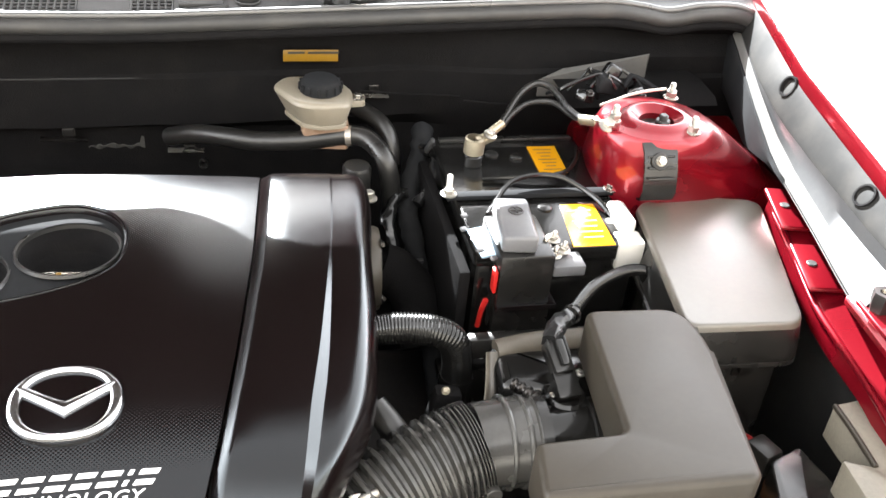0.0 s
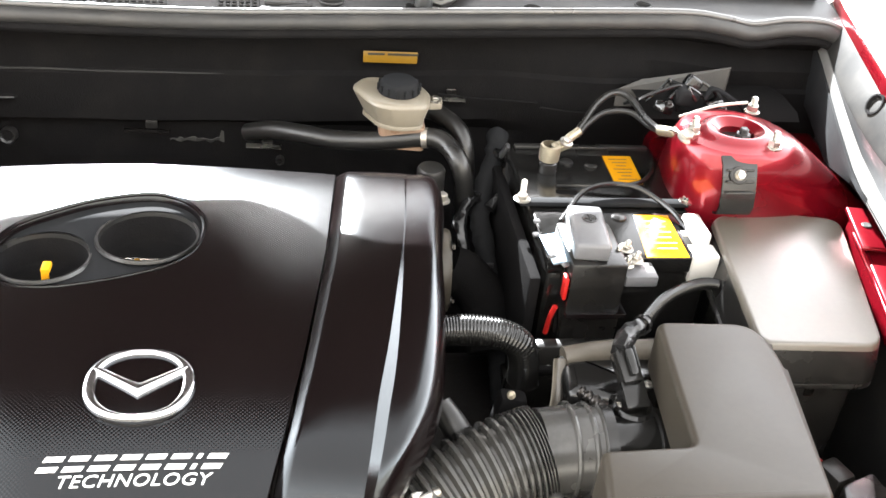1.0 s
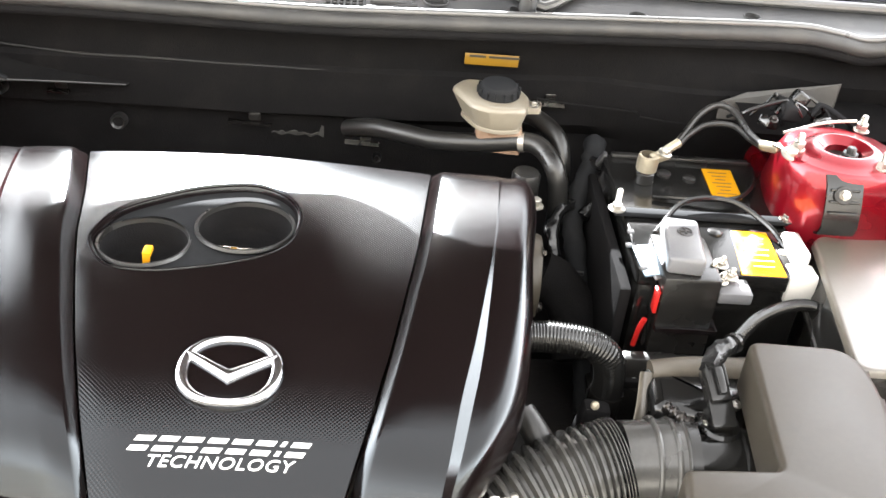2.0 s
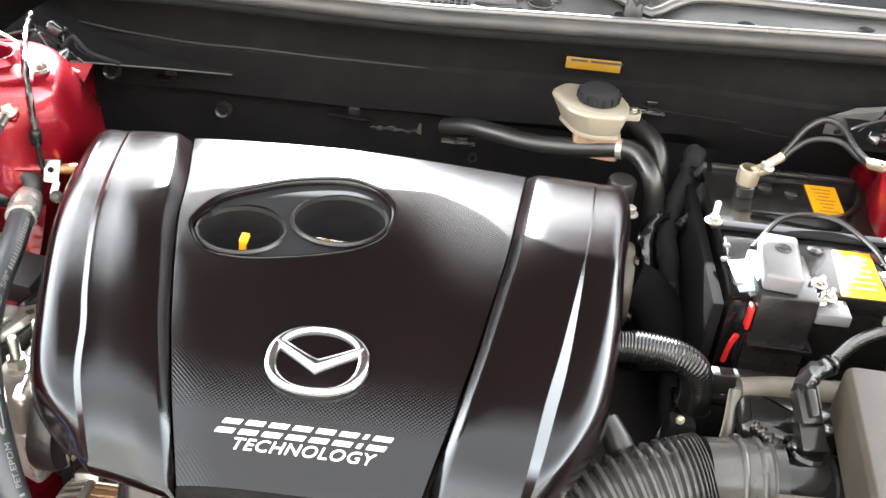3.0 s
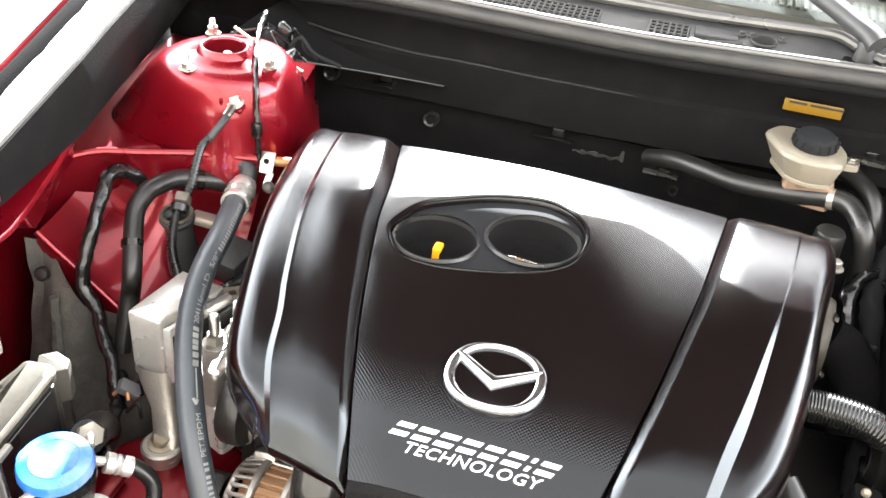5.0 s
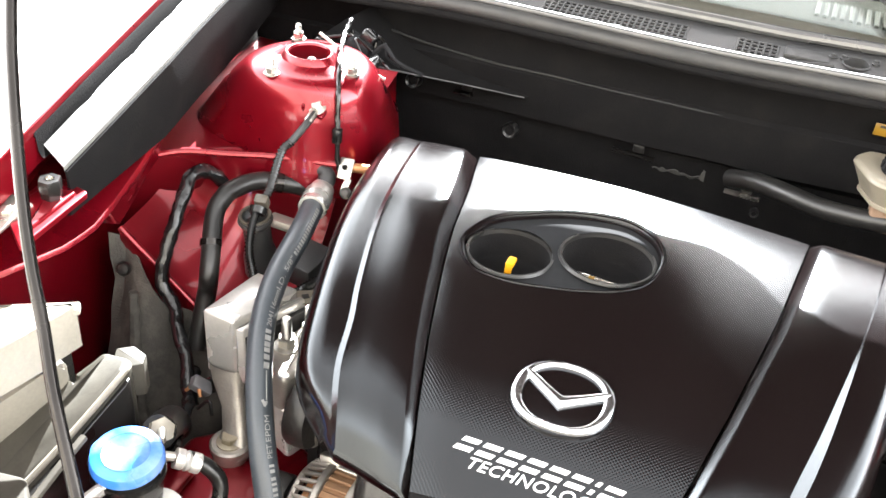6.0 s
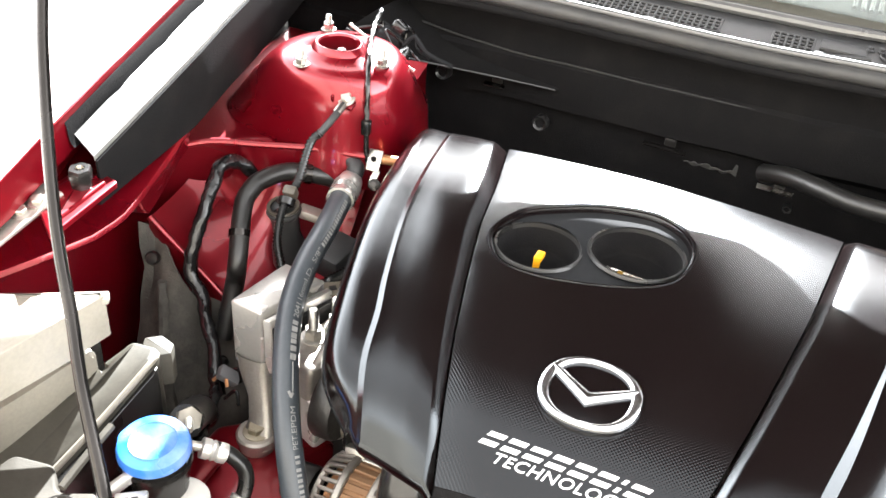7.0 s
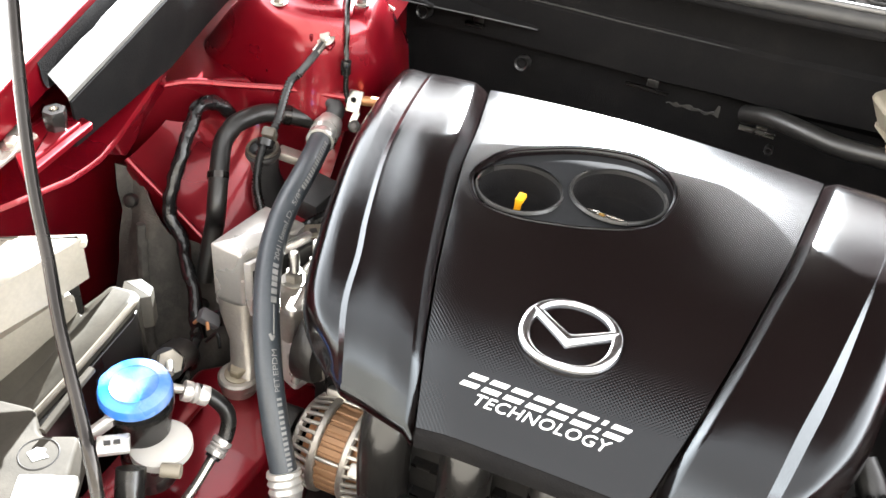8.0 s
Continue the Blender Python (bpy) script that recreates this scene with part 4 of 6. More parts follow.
# emblem: a chrome oval with a wing across it
emblem = part("emblem", lathe([(0, 0.0), (0.040, 0.0), (0.046, -0.001), (0.047, -0.004)], 48, Matrix.Identity(4)), GLOSS, cover, "chrome oval emblem on a dark backing")
tilt = math.degrees(math.atan(crown(0.02) / 0.02 - crown(-0.0) / 0.02))
EM = pose(0.005, 0.001, panel_z(0.005, 0.001) + 0.002, tilt)
emblem.data.transform(Matrix.Translation(-Vector(cover.location)) @ EM @ Matrix.Diagonal((1.0, 0.90, 1, 1)) @ Matrix.Translation(cover.location))
ring_rows = []
for k in range(72):
    a = 2 * math.pi * k / 72
    sx, sy = math.copysign(abs(math.cos(a)) ** 0.86, math.cos(a)), math.copysign(abs(math.sin(a)) ** 0.86, math.sin(a))
    w = 0.0068 + 0.0034 * abs(sx) ** 2
    ring_rows.append([EM @ Vector((sx * (0.0455 - q * w), sy * (0.0395 - q * w), h)) for q, h in ((0, -0.001), (0.06, 0.0020), (0.28, 0.0036), (0.5, 0.0041), (0.72, 0.0036), (0.94, 0.0020), (1, -0.001))])
ring_rows.append(ring_rows[0])
part("ring", grid(ring_rows), CHROME, emblem, "chrome oval ring")
wing = []
for k in range(61):
    u = -1 + k / 30
    a = abs(u)
    high, low = 0.0005 + 0.0212 * a ** 1.12, -0.0160 + 0.0275 * a ** 0.95
    x = u * 0.0388
    wing.append([EM @ Vector((x, low + (high - low) * q, h)) for q, h in ((0, -0.001), (0.05, 0.0024), (0.42, 0.0046), (0.58, 0.0046), (0.95, 0.0024), (1, -0.001))])
part("wing", grid(wing), CHROME, emblem, "chrome wing shape")


def on_panel(bm, x, y):
    """Lays flat work about the origin on the cover's panel, at x, y."""
    for v in bm.verts:
        px, py = x + v.co.x, y + v.co.y
        v.co = Vector((px, py, panel_z(px, py) + 0.0008 + v.co.z))
    return bm


def slanted_bar(w, h, shear):
    return prism([(-w / 2 - shear, -h / 2), (w / 2 - shear, -h / 2), (w / 2 + shear, h / 2), (-w / 2 + shear, h / 2)], 0.0, 0.0005, 0)


def stroke_shape(strokes, h, width):
    """A plain slanted mark out of thick strokes in a unit square."""
    bm = bmesh.new()
    for (x0, y0), (x1, y1) in strokes:
        a, b = Vector((x0 * width + 0.35 * y0 * h, y0 * h)), Vector((x1 * width + 0.35 * y1 * h, y1 * h))
        d = (b - a).normalized()
        n = Vector((-d.y, d.x)) * 0.0013
        a, b = a - d * 0.0008, b + d * 0.0008
        add_into(bm, prism([tuple(a - n), tuple(b - n), tuple(b + n), tuple(a + n)], 0.0, 0.0005, 0))
    return bm


MARKS = [0.0165, 0.0165, 0.0170, 0.0165, 0.0165, 0.0165, 0.0075, 0.0165]
x = -0.0650
for i, w in enumerate(MARKS):
    w *= 1.18
    bar = moved(slanted_bar(w * (0.40 if i == 6 else 0.76), 0.0042, 0.0012), Matrix.Translation((0.0022, 0.0042, 0)))
    add_into(bar, moved(slanted_bar(w * (0.40 if i == 6 else 0.76), 0.0042, 0.0012), Matrix.Translation((-0.0022, -0.0042, 0))))
    part("badge_bar", on_panel(bar, x + w / 2, -0.0720), WHITE_INK, cover, "white plain bars of a badge")
    x += w
word = letters("TECHNOLOGY", 0.0135, 0.0003, 0.28, 1.08)
xs = [v.co.x for v in word.verts]
k = 0.118 / (max(xs) - min(xs))
moved(word, Matrix.Diagonal((k, 1, 1, 1)))
part("lettering", on_panel(word, 0.008, -0.0865), WHITE_INK, cover, "white raised lettering")

dipstick = thing("oil_dipstick", "yellow plastic dipstick handle standing in the cup recess", "dipstick", (-0.105, 0.188, 0.895))
part("handle", add_into(block((-0.107, 0.180, 0.934), (0.0075, 0.005, 0.026), 0.0018, rot=(8, 6, 0)), block((-0.1055, 0.184, 0.9465), (0.009, 0.015, 0.006), 0.0018)), DIP_YELLOW, dipstick)
filler = thing("oil_filler_bar", "bright metal bar of the filler in the cup recess", "filler", (-0.015, 0.236, 0.895))
part("bar", block((-0.014, 0.2134, 0.9315), (0.056, 0.009, 0.007), 0.002, rot=(0, 0, -4)), STEEL, filler)
part("tag", block((-0.024, 0.2128, 0.9353), (0.006, 0.005, 0.0015), 0.0005, rot=(0, 0, -4)), DIM_YELLOW, filler)

# ---- battery and its fittings ----
battery = thing("battery", "black car battery with yellow warning labels on its lid", "battery", (0.53, 0.41, 0.70))
part("case", box(0.428, 0.630, 0.278, 0.548, 0.70, 0.876, 0.006), SLEEVE, battery)
part("lid", box(0.425, 0.633, 0.275, 0.551, 0.872, 0.898, 0.005, 3), SLEEVE, battery)
part("lid_ridge", block((0.53, 0.540, 0.900), (0.19, 0.010, 0.006), 0.002), RUBBER, battery)
for cx, cy in ((0.50, 0.335), (0.50, 0.50), (0.535, 0.36), (0.532, 0.49)):
    part("vent_plug", lathe([(0, 0.003), (0.006, 0.003), (0.009, 0.002), (0.0095, 0.0)], 20, Matrix.Translation((cx, cy, 0.898))), BLACK, battery)
part("rear_label", prism([(0.555, 0.518), (0.555 - 0.002, 0.439), (0.592, 0.445), (0.595, 0.518)], 0.898, 0.8992, 0), YELLOW, battery, "yellow printed warning label")
part("front_label", prism([(0.556, 0.365), (0.545, 0.272), (0.598, 0.272), (0.600, 0.365)], 0.898, 0.8992, 0), YELLOW, battery, "yellow printed warning label")
for i in range(7):
    part("print_bar", block((0.574, 0.508 - i * 0.009, 0.8994), (0.026 - 0.006 * (i % 3), 0.0016, 0.0003), 0), DARK, battery)
for i in range(6):
    part("print_bar", block((0.576, 0.35 - i * 0.012, 0.8994), (0.032 - 0.007 * (i % 2), 0.0018, 0.0003), 0), PALE_INK, battery)
part("side_cover", add_into(add_into(box(0.612, 0.634, 0.300, 0.352, 0.86, 0.912, 0.004), box(0.603, 0.638, 0.272, 0.302, 0.86, 0.899, 0.004)), box(0.605, 0.615, 0.318, 0.330, 0.86, 0.900, 0.002)), WHITE_PLASTIC, battery)
part("handle_cord", tube([(0.455, 0.34, 0.905), (0.50, 0.395, 0.918), (0.56, 0.405, 0.918), (0.60, 0.37, 0.908), (0.615, 0.33, 0.900)], 0.0035, 8), SLEEVE, battery)
part("handle_cord", tube([(0.62, 0.50, 0.904), (0.60, 0.45, 0.910), (0.565, 0.425, 0.908), (0.47, 0.43, 0.903)], 0.003, 8), SLEEVE, battery)

clamp = thing("battery_clamp", "black steel battery hold-down bar with two long bolts", "battery clamp", (0.525, 0.388, 0.90))
part("bar", block((0.525, 0.388, 0.903), (0.225, 0.014, 0.007), 0.0025), DULL, clamp)
for x in (0.416, 0.632):
    part("bolt", hex_bolt((x, 0.388, 0.906), r=0.0068, h=0.007, flange=1.55, stud=0.020), STEEL, clamp)

neg = thing("negative_terminal", "dull brass battery terminal clamp on its post", "battery terminal", (0.467, 0.475, 0.90))
part("post", lathe([(0.0125, 0), (0.0125, 0.014), (0.0105, 0.016), (0.0105, 0.03), (0, 0.03)], 20, pose(0.467, 0.474, 0.899)), BLACK, neg)
part("clamp", add_into(lathe([(0.0105, -0.01), (0.0135, -0.009), (0.0140, 0.004), (0.0130, 0.012), (0.0105, 0.013)], 20, pose(0.467, 0.474, 0.926)), block((0.483, 0.480, 0.934), (0.026, 0.016, 0.010), 0.003, rot=(0, -15, 18))), BRASS, neg)
part("bolt", hex_bolt((0.488, 0.478, 0.940), (0.2, -0.3, 1), r=0.006, h=0.006), STEEL, neg)
part("lug", rod((0.490, 0.482, 0.942), (0.507, 0.489, 0.952), 0.006), BRASS, neg)
neg_cable = thing("battery_cable", "black earth cable looping from battery to strut tower", "cable", (0.54, 0.5, 0.95))
part("cable", tube([(0.487, 0.442, 0.972), (0.500, 0.456, 0.982), (0.520, 0.475, 1.000), (0.543, 0.485, 1.010), (0.562, 0.475, 1.008), (0.572, 0.435, 1.000), (0.580, 0.402, 1.000)], 0.0042, 10), RUBBER, neg_cable)
part("cable", tube([(0.490, 0.440, 0.970), (0.505, 0.452, 0.982), (0.530, 0.465, 0.992), (0.560, 0.458, 0.996), (0.575, 0.425, 0.994), (0.584, 0.400, 0.998)], 0.0036, 10), RUBBER, neg_cable)
part("ferrule", rod((0.580, 0.402, 1.000), (0.590, 0.372, 1.012), 0.0065), BRASS, neg_cable)
part("ring_lug", add_into(block((0.592, 0.362, 1.020), (0.020, 0.030, 0.004), 0.0015, rot=(-10, 0, 20)), hex_bolt((0.588, 0.338, 1.024), (0, -0.3, 1), r=0.0075, h=0.007)), STEEL, neg_cable)

fuse_link = thing("fuse_link_block", "black fuse link block with a grey terminal cap", "fuse block", (0.49, 0.27, 0.80))
part("cap", block((0.473, 0.288, 0.9225), (0.042, 0.088, 0.023), 0.005, 3, rot=(0, 0, -6)), GREY_PLASTIC, fuse_link, "light grey plastic terminal cap")
part("cap_ring", lathe([(0.0068, 0.0), (0.0082, 0.0012), (0.0096, 0.0)], 24, pose(0.476, 0.300, 0.9345)), DARK, fuse_link)
part("cap_bar", block((0.476, 0.300, 0.9352), (0.013, 0.002, 0.0012), 0), DARK, fuse_link)
part("cap_bar", block((0.476, 0.300, 0.9358), (0.002, 0.013, 0.0012), 0), DARK, fuse_link)
part("body", box(0.446, 0.512, 0.238, 0.330, 0.835, 0.911, 0.004), BLACK, fuse_link)
part("lower_body", box(0.449, 0.520, 0.252, 0.285, 0.73, 0.838, 0.004), BLACK, fuse_link)
part("ledge", box(0.447, 0.520, 0.234, 0.262, 0.836, 0.844, 0.002), GLOSS, fuse_link)
part("bus_bar", box(0.512, 0.552, 0.240, 0.272, 0.878, 0.893, 0.003), GREY_PLASTIC, fuse_link, "grey plastic arm")
for x, y, z in ((0.518, 0.262, 0.896), (0.530, 0.268, 0.898), (0.522, 0.285, 0.902), (0.507, 0.272, 0.902)):
    part("nut", hex_bolt((x, y, z), (0.1, -0.2, 1), r=0.006, h=0.006, stud=0.006), STEEL, fuse_link)
part("red_cable_boot", box(0.4395, 0.4445, 0.236, 0.250, 0.862, 0.893, 0.002), RED_PLASTIC, fuse_link)
part("red_cable_boot", tube([(0.437, 0.248, 0.845), (0.434, 0.252, 0.825), (0.433, 0.256, 0.80)], 0.0034, 8), RED_PLASTIC, fuse_link)
part("film", block((0.437, 0.288, 0.900), (0.022, 0.055, 0.003), 0.0012, rot=(4, -8, 6)), FILM, fuse_link, "glossy clear film over the terminal")
for p in ((0.424, 0.335, 0.908), (0.418, 0.31, 0.905), (0.428, 0.265, 0.905), (0.441, 0.252, 0.902)):
    part("clip", block(p, (0.009, 0.006, 0.004), 0.0015, rot=(20, 10, 30)), GREY_PLASTIC, fuse_link)
tray = thing("battery_tray", "black plastic battery tray and side shield", "battery tray", (0.42, 0.4, 0.7))
part("side_shield", box(0.408, 0.422, 0.27, 0.54, 0.66, 0.870, 0.004), FELT, tray)
part("base", box(0.40, 0.65, 0.26, 0.56, 0.67, 0.70, 0.004), BLACK, tray)
part("front_wall", box(0.41, 0.645, 0.205, 0.222, 0.62, 0.82, 0.004), BLACK, tray)

tower_bracket = thing("cable_bracket", "black steel bracket bolted to the red strut tower", "bracket", (0.655, 0.22, 0.96))
part("strap", thicken(grid([[(x, y, z) for x in np.linspace(0.616, 0.657, 5)] for y, z in ((0.296, 1.024), (0.286, 1.016), (0.277, 1.000), (0.272, 0.987), (0.268, 0.972), (0.272, 0.960), (0.282, 0.955))]), 0.003), BLACK, tower_bracket)
for k, (y, z) in enumerate(((0.2865, 1.0145), (0.279, 1.0035), (0.2735, 0.992))):
    part("pressed_rib", rod((0.620, y - 0.004, z - 0.002), (0.653, y - 0.004, z - 0.002), 0.0016, 8), BLACK, tower_bracket)
part("washer", lathe([(0, 0.002), (0.0095, 0.002), (0.0105, 0.0)], 20, aim((0.634, 0.279, 1.008), (0, -0.9, 0.6))), DARK, tower_bracket)
part("bolt", hex_bolt((0.634, 0.2775, 1.009), (0, -0.9, 0.6), r=0.0055, h=0.006, flange=1.15), STEEL, tower_bracket)

# the battery and its fittings are of a small size: drawn in about the bay's front
SMALL = Matrix.Translation((0.137, -0.658, 1.551)) @ Matrix.Scale(0.931, 4) @ Matrix.Translation((-0.137, 0.658, -1.551))
for ob in (battery, clamp, neg, fuse_link, tray):
    shift = Vector(ob.location)
    for piece in ob.children:
        piece.data.transform(Matrix.Translation(-shift) @ SMALL @ Matrix.Translation(shift))

# ---- fuse box ----
fuse = thing("fuse_box", "fuse box with a smooth dark grey plastic lid", "fuse box", (0.69, 0.17, 0.62))
FL = [(0.617, 0.284), (0.684, 0.297), (0.778, 0.281), (0.712, 0.046), (0.584, 0.052)]
lid_poly = rounded(FL, [0.018, 0.01, 0.022, 0.018, 0.016])
lid_c = Vector((0.685, 0.175))
rings = []
for grow, z in ((-0.060, 0.9500), (-0.030, 0.9498), (-0.012, 0.9488), (0.0, 0.9465), (0.012, 0.9420), (0.075, 0.916), (0.085, 0.908), (0.085, 0.904)):
    ring = []
    for x, y in lid_poly:
        flare = grow * (1.0 if x < lid_c.x else 1.6) if grow > 0.02 else grow
        ring.append((x + (x - lid_c.x) * flare, y + (y - lid_c.y) * grow * 0.55, z))
    rings.append(ring)
lid_bm = grid(rings[:5], True)
lid_bm.verts.ensure_lookup_table()
lid_bm.faces.new(lid_bm.verts[:len(lid_poly)])
bmesh.ops.recalc_face_normals(lid_bm, faces=lid_bm.faces)
# one moulding in two colours: sheen on top, shade on skirt and rim
part("lid", lid_bm, LID, fuse, "smooth lid top, coloured pale for the sky's sheen")
part("lid_skirt", grid(rings[4:], True), BLACK, fuse, "flared lid skirt, coloured black for its shade")
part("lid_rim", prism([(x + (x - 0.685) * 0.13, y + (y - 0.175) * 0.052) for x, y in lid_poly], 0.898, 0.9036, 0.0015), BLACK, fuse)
part("body", prism([(x + (0.685 - x) * 0.07, y + (0.18 - y) * 0.09) for x, y in lid_poly], 0.60, 0.905, 0.002), BLACK, fuse)
part("latch", add_into(box(0.655, 0.680, 0.058, 0.066, 0.872, 0.900, 0.002), box(0.660, 0.675, 0.053, 0.060, 0.880, 0.892, 0.001)), BLACK, fuse)
part("latch", box(0.596, 0.606, 0.13, 0.16, 0.87, 0.90, 0.002), BLACK, fuse)

# ---- air filter box, sensor and intake hose ----
airbox = thing("air_filter_box", "air filter box with an L-shaped dark grey plastic lid", "air filter box", (0.5, 0.0, 0.62))
AL = [(0.503, 0.120), (0.608, 0.116), (0.617, 0.060), (0.588, -0.127), (0.388, -0.124), (0.398, -0.060), (0.484, -0.057)]
ab = rounded(AL, [0.014, 0.030, 0.02, 0.012, 0.010, 0.008, 0.008])


def shrink(poly, c, k):
    return [(x + (c[0] - x) * k, y + (c[1] - y) * k) for x, y in poly]


HIGH = Matrix.Translation((0.137, -0.658, 1.551)) @ Matrix.Scale(0.95, 4) @ Matrix.Translation((-0.137, 0.658, -1.551))
part("lid", prism(ab, 0.872, 0.925, 0.007, 4, m=HIGH), SATIN, airbox, "smooth dark grey L-shaped lid")
part("body", prism(shrink(ab, (0.5, -0.02), 0.03), 0.62, 0.868, 0.002), BLACK, airbox)
part("rear_housing", prism(rounded([(0.402, 0.112), (0.515, 0.112), (0.515, 0.02), (0.396, 0.045)], 0.012), 0.66, 0.897, 0.013, 5), SLEEVE, airbox, "glossy black lower housing")
part("lettering", moved(letters("P3", 0.024, 0.0002), pose(0.402, 0.1515, 0.8472, 20, 0, 4)), PALE_INK, airbox, "faint moulded letters")
part("letter_backing", block((0.416, 0.162, 0.842), (0.060, 0.040, 0.016), 0.004, rot=(20, 0, 4)), FELT, airbox)
# beige tubes carry the warm sheen on the black housing's edges
part("rear_rib", tube([(0.406, 0.100, 0.893), (0.45, 0.104, 0.897), (0.51, 0.103, 0.899)], 0.0125, 12), CLIP_DARK, airbox)
part("rear_rib", tube([(0.404, 0.098, 0.893), (0.398, 0.066, 0.86), (0.392, 0.058, 0.80)], 0.0085, 12), CLIP_DARK, airbox)
part("outlet", lathe([(0.034, 0.0), (0.034, 0.070), (0.038, 0.071), (0.038, 0.078), (0.042, 0.079), (0.042, 0.095)], 36, aim((0.405, 0.004, 0.862), (1, 0.02, 0))), SLEEVE, airbox)
maf = thing("air_flow_sensor", "black air flow sensor with its plug on the intake pipe", "sensor", (0.45, 0.01, 0.90))
part("base", prism(rounded([(0.437, 0.040), (0.439, 0.020), (0.450, 0.006), (0.476, 0.014), (0.489, 0.050), (0.479, 0.061), (0.460, 0.046)], 0.005), 0.868, 0.898, 0.002, 2), SLEEVE, maf)
part("neck", lathe([(0.020, -0.03), (0.021, 0.0), (0.018, 0.003), (0, 0.003)], 28, pose(0.458, 0.024, 0.896)), SLEEVE, maf)
part("housing", block((0.455, 0.026, 0.908), (0.025, 0.030, 0.018), 0.003, rot=(28, 0, 6)), SLEEVE, maf)
part("connector", block((0.451, 0.046, 0.926), (0.021, 0.034, 0.017), 0.0025, rot=(29, 0, 10)), BLACK, maf)
part("latch", block((0.4525, 0.041, 0.9375), (0.008, 0.026, 0.005), 0.001, rot=(29, 0, 10)), SLEEVE, maf)
for k in (-1, 1):
    part("rib", block((0.451 + 0.0085 * k, 0.050, 0.937), (0.0025, 0.022, 0.004), 0.0008, rot=(29, 0, 10)), SLEEVE, maf)
for x, y in ((0.446, 0.024), (0.481, 0.052)):
    part("screw", hex_bolt((x, y, 0.898), r=0.0036, h=0.004), STEEL, maf)
part("clip", block((0.446, 0.004, 0.878), (0.012, 0.008, 0.034), 0.002), SLEEVE, maf)
loom = thing("sensor_loom", "black corrugated wiring conduit to the air flow sensor", "wiring loom", (0.53, 0.12, 0.93))
part("conduit", tube([(0.448, 0.066, 0.940), (0.475, 0.088, 0.945), (0.513, 0.130, 0.945), (0.561, 0.168, 0.935), (0.602, 0.195, 0.915), (0.632, 0.212, 0.885), (0.645, 0.224, 0.850)], 0.0062, 12, 8, 0.004, 0.0014), SLEEVE, loom, angle=20)
part("plug_tail", tube([(0.444, 0.056, 0.938), (0.457, 0.075, 0.943), (0.472, 0.086, 0.945)], 0.009, 10, rough=0.5), TAPE, loom)
part("tie", lathe([(0.0078, -0.002), (0.0102, -0.002), (0.0102, 0.002), (0.0078, 0.002)], 14, aim((0.476, 0.089, 0.945), (0.5, 0.5, 0.05))), BLACK, loom)

intake = thing("intake_hose", "dark grey corrugated rubber intake hose with clamps", "intake hose", (0.33, -0.01, 0.85))
IN = [(0.425, 0.003, 0.862), (0.400, 0.002, 0.862), (0.365, 0.000, 0.860), (0.325, -0.010, 0.852), (0.285, -0.024, 0.840), (0.245, -0.042, 0.822), (0.205, -0.062, 0.80)]
part("smooth_end", tube(IN[:3], 0.0435, 40, 8), INTAKE, intake)
for x in (0.420, 0.409, 0.392):
    part("raised_ring", lathe([(0.043, -0.0035), (0.0458, -0.002), (0.0465, 0.0), (0.0458, 0.002), (0.043, 0.0035)], 40, aim((x, 0.0025, 0.862), (1, 0.03, 0.01))), INTAKE, intake)
part("bellows", tube([IN[2], (0.352, -0.003, 0.8575), *IN[3:6]], 0.0450, 40, 16, 0.0122, 0.0066), INTAKE, intake, angle=60)
part("cuff", tube([(0.250, -0.040, 0.824), (0.228, -0.052, 0.812), (0.20, -0.064, 0.798)], 0.044, 36), INTAKE, intake)
for i, (p, d) in enumerate((((0.424, 0.003, 0.862), (1, 0.02, 0)), ((0.236, -0.047, 0.817), (-1, -0.5, -0.45)))):
    part("hose_clamp", lathe([(0.045, -0.005), (0.0475, -0.005), (0.0475, 0.005), (0.045, 0.005)], 40, aim(p, d)), STEEL if i else BLACK, intake)
part("clamp_screw", add_into(block((0.243, -0.058, 0.866), (0.022, 0.014, 0.012), 0.003, rot=(20, 20, 30)), rod((0.225, -0.068, 0.868), (0.262, -0.05, 0.868), 0.005)), STEEL, intake)
part("clamp_screw", tube([(0.408, 0.040, 0.902), (0.418, 0.026, 0.903), (0.428, 0.012, 0.903)], 0.0055, 12, 8, 0.006, 0.002), STEEL_DARK, intake)
part("drain_nub", rod((0.372, -0.045, 0.85), (0.372, -0.053, 0.85), 0.008), INTAKE, intake)

vent = thing("breather_hose", "glossy black ribbed breather hose bending down", "hose", (0.33, 0.14, 0.88))
part("ribbed_hose", tube([(0.265, 0.146, 0.892), (0.309, 0.146, 0.894), (0.345, 0.142, 0.892), (0.368, 0.140, 0.880), (0.378, 0.142, 0.855), (0.381, 0.145, 0.82), (0.379, 0.146, 0.79)], 0.0165, 24, 14, 0.0034, 0.0010), SLEEVE, vent, angle=60)
part("end_cuff", tube([(0.381, 0.145, 0.825), (0.379, 0.146, 0.785)], 0.0185, 20), BLACK, vent)
part("screw", hex_bolt((0.352, 0.080, 0.862), (-0.2, -0.6, 1), r=0.0030, h=0.004), BRASS, vent)

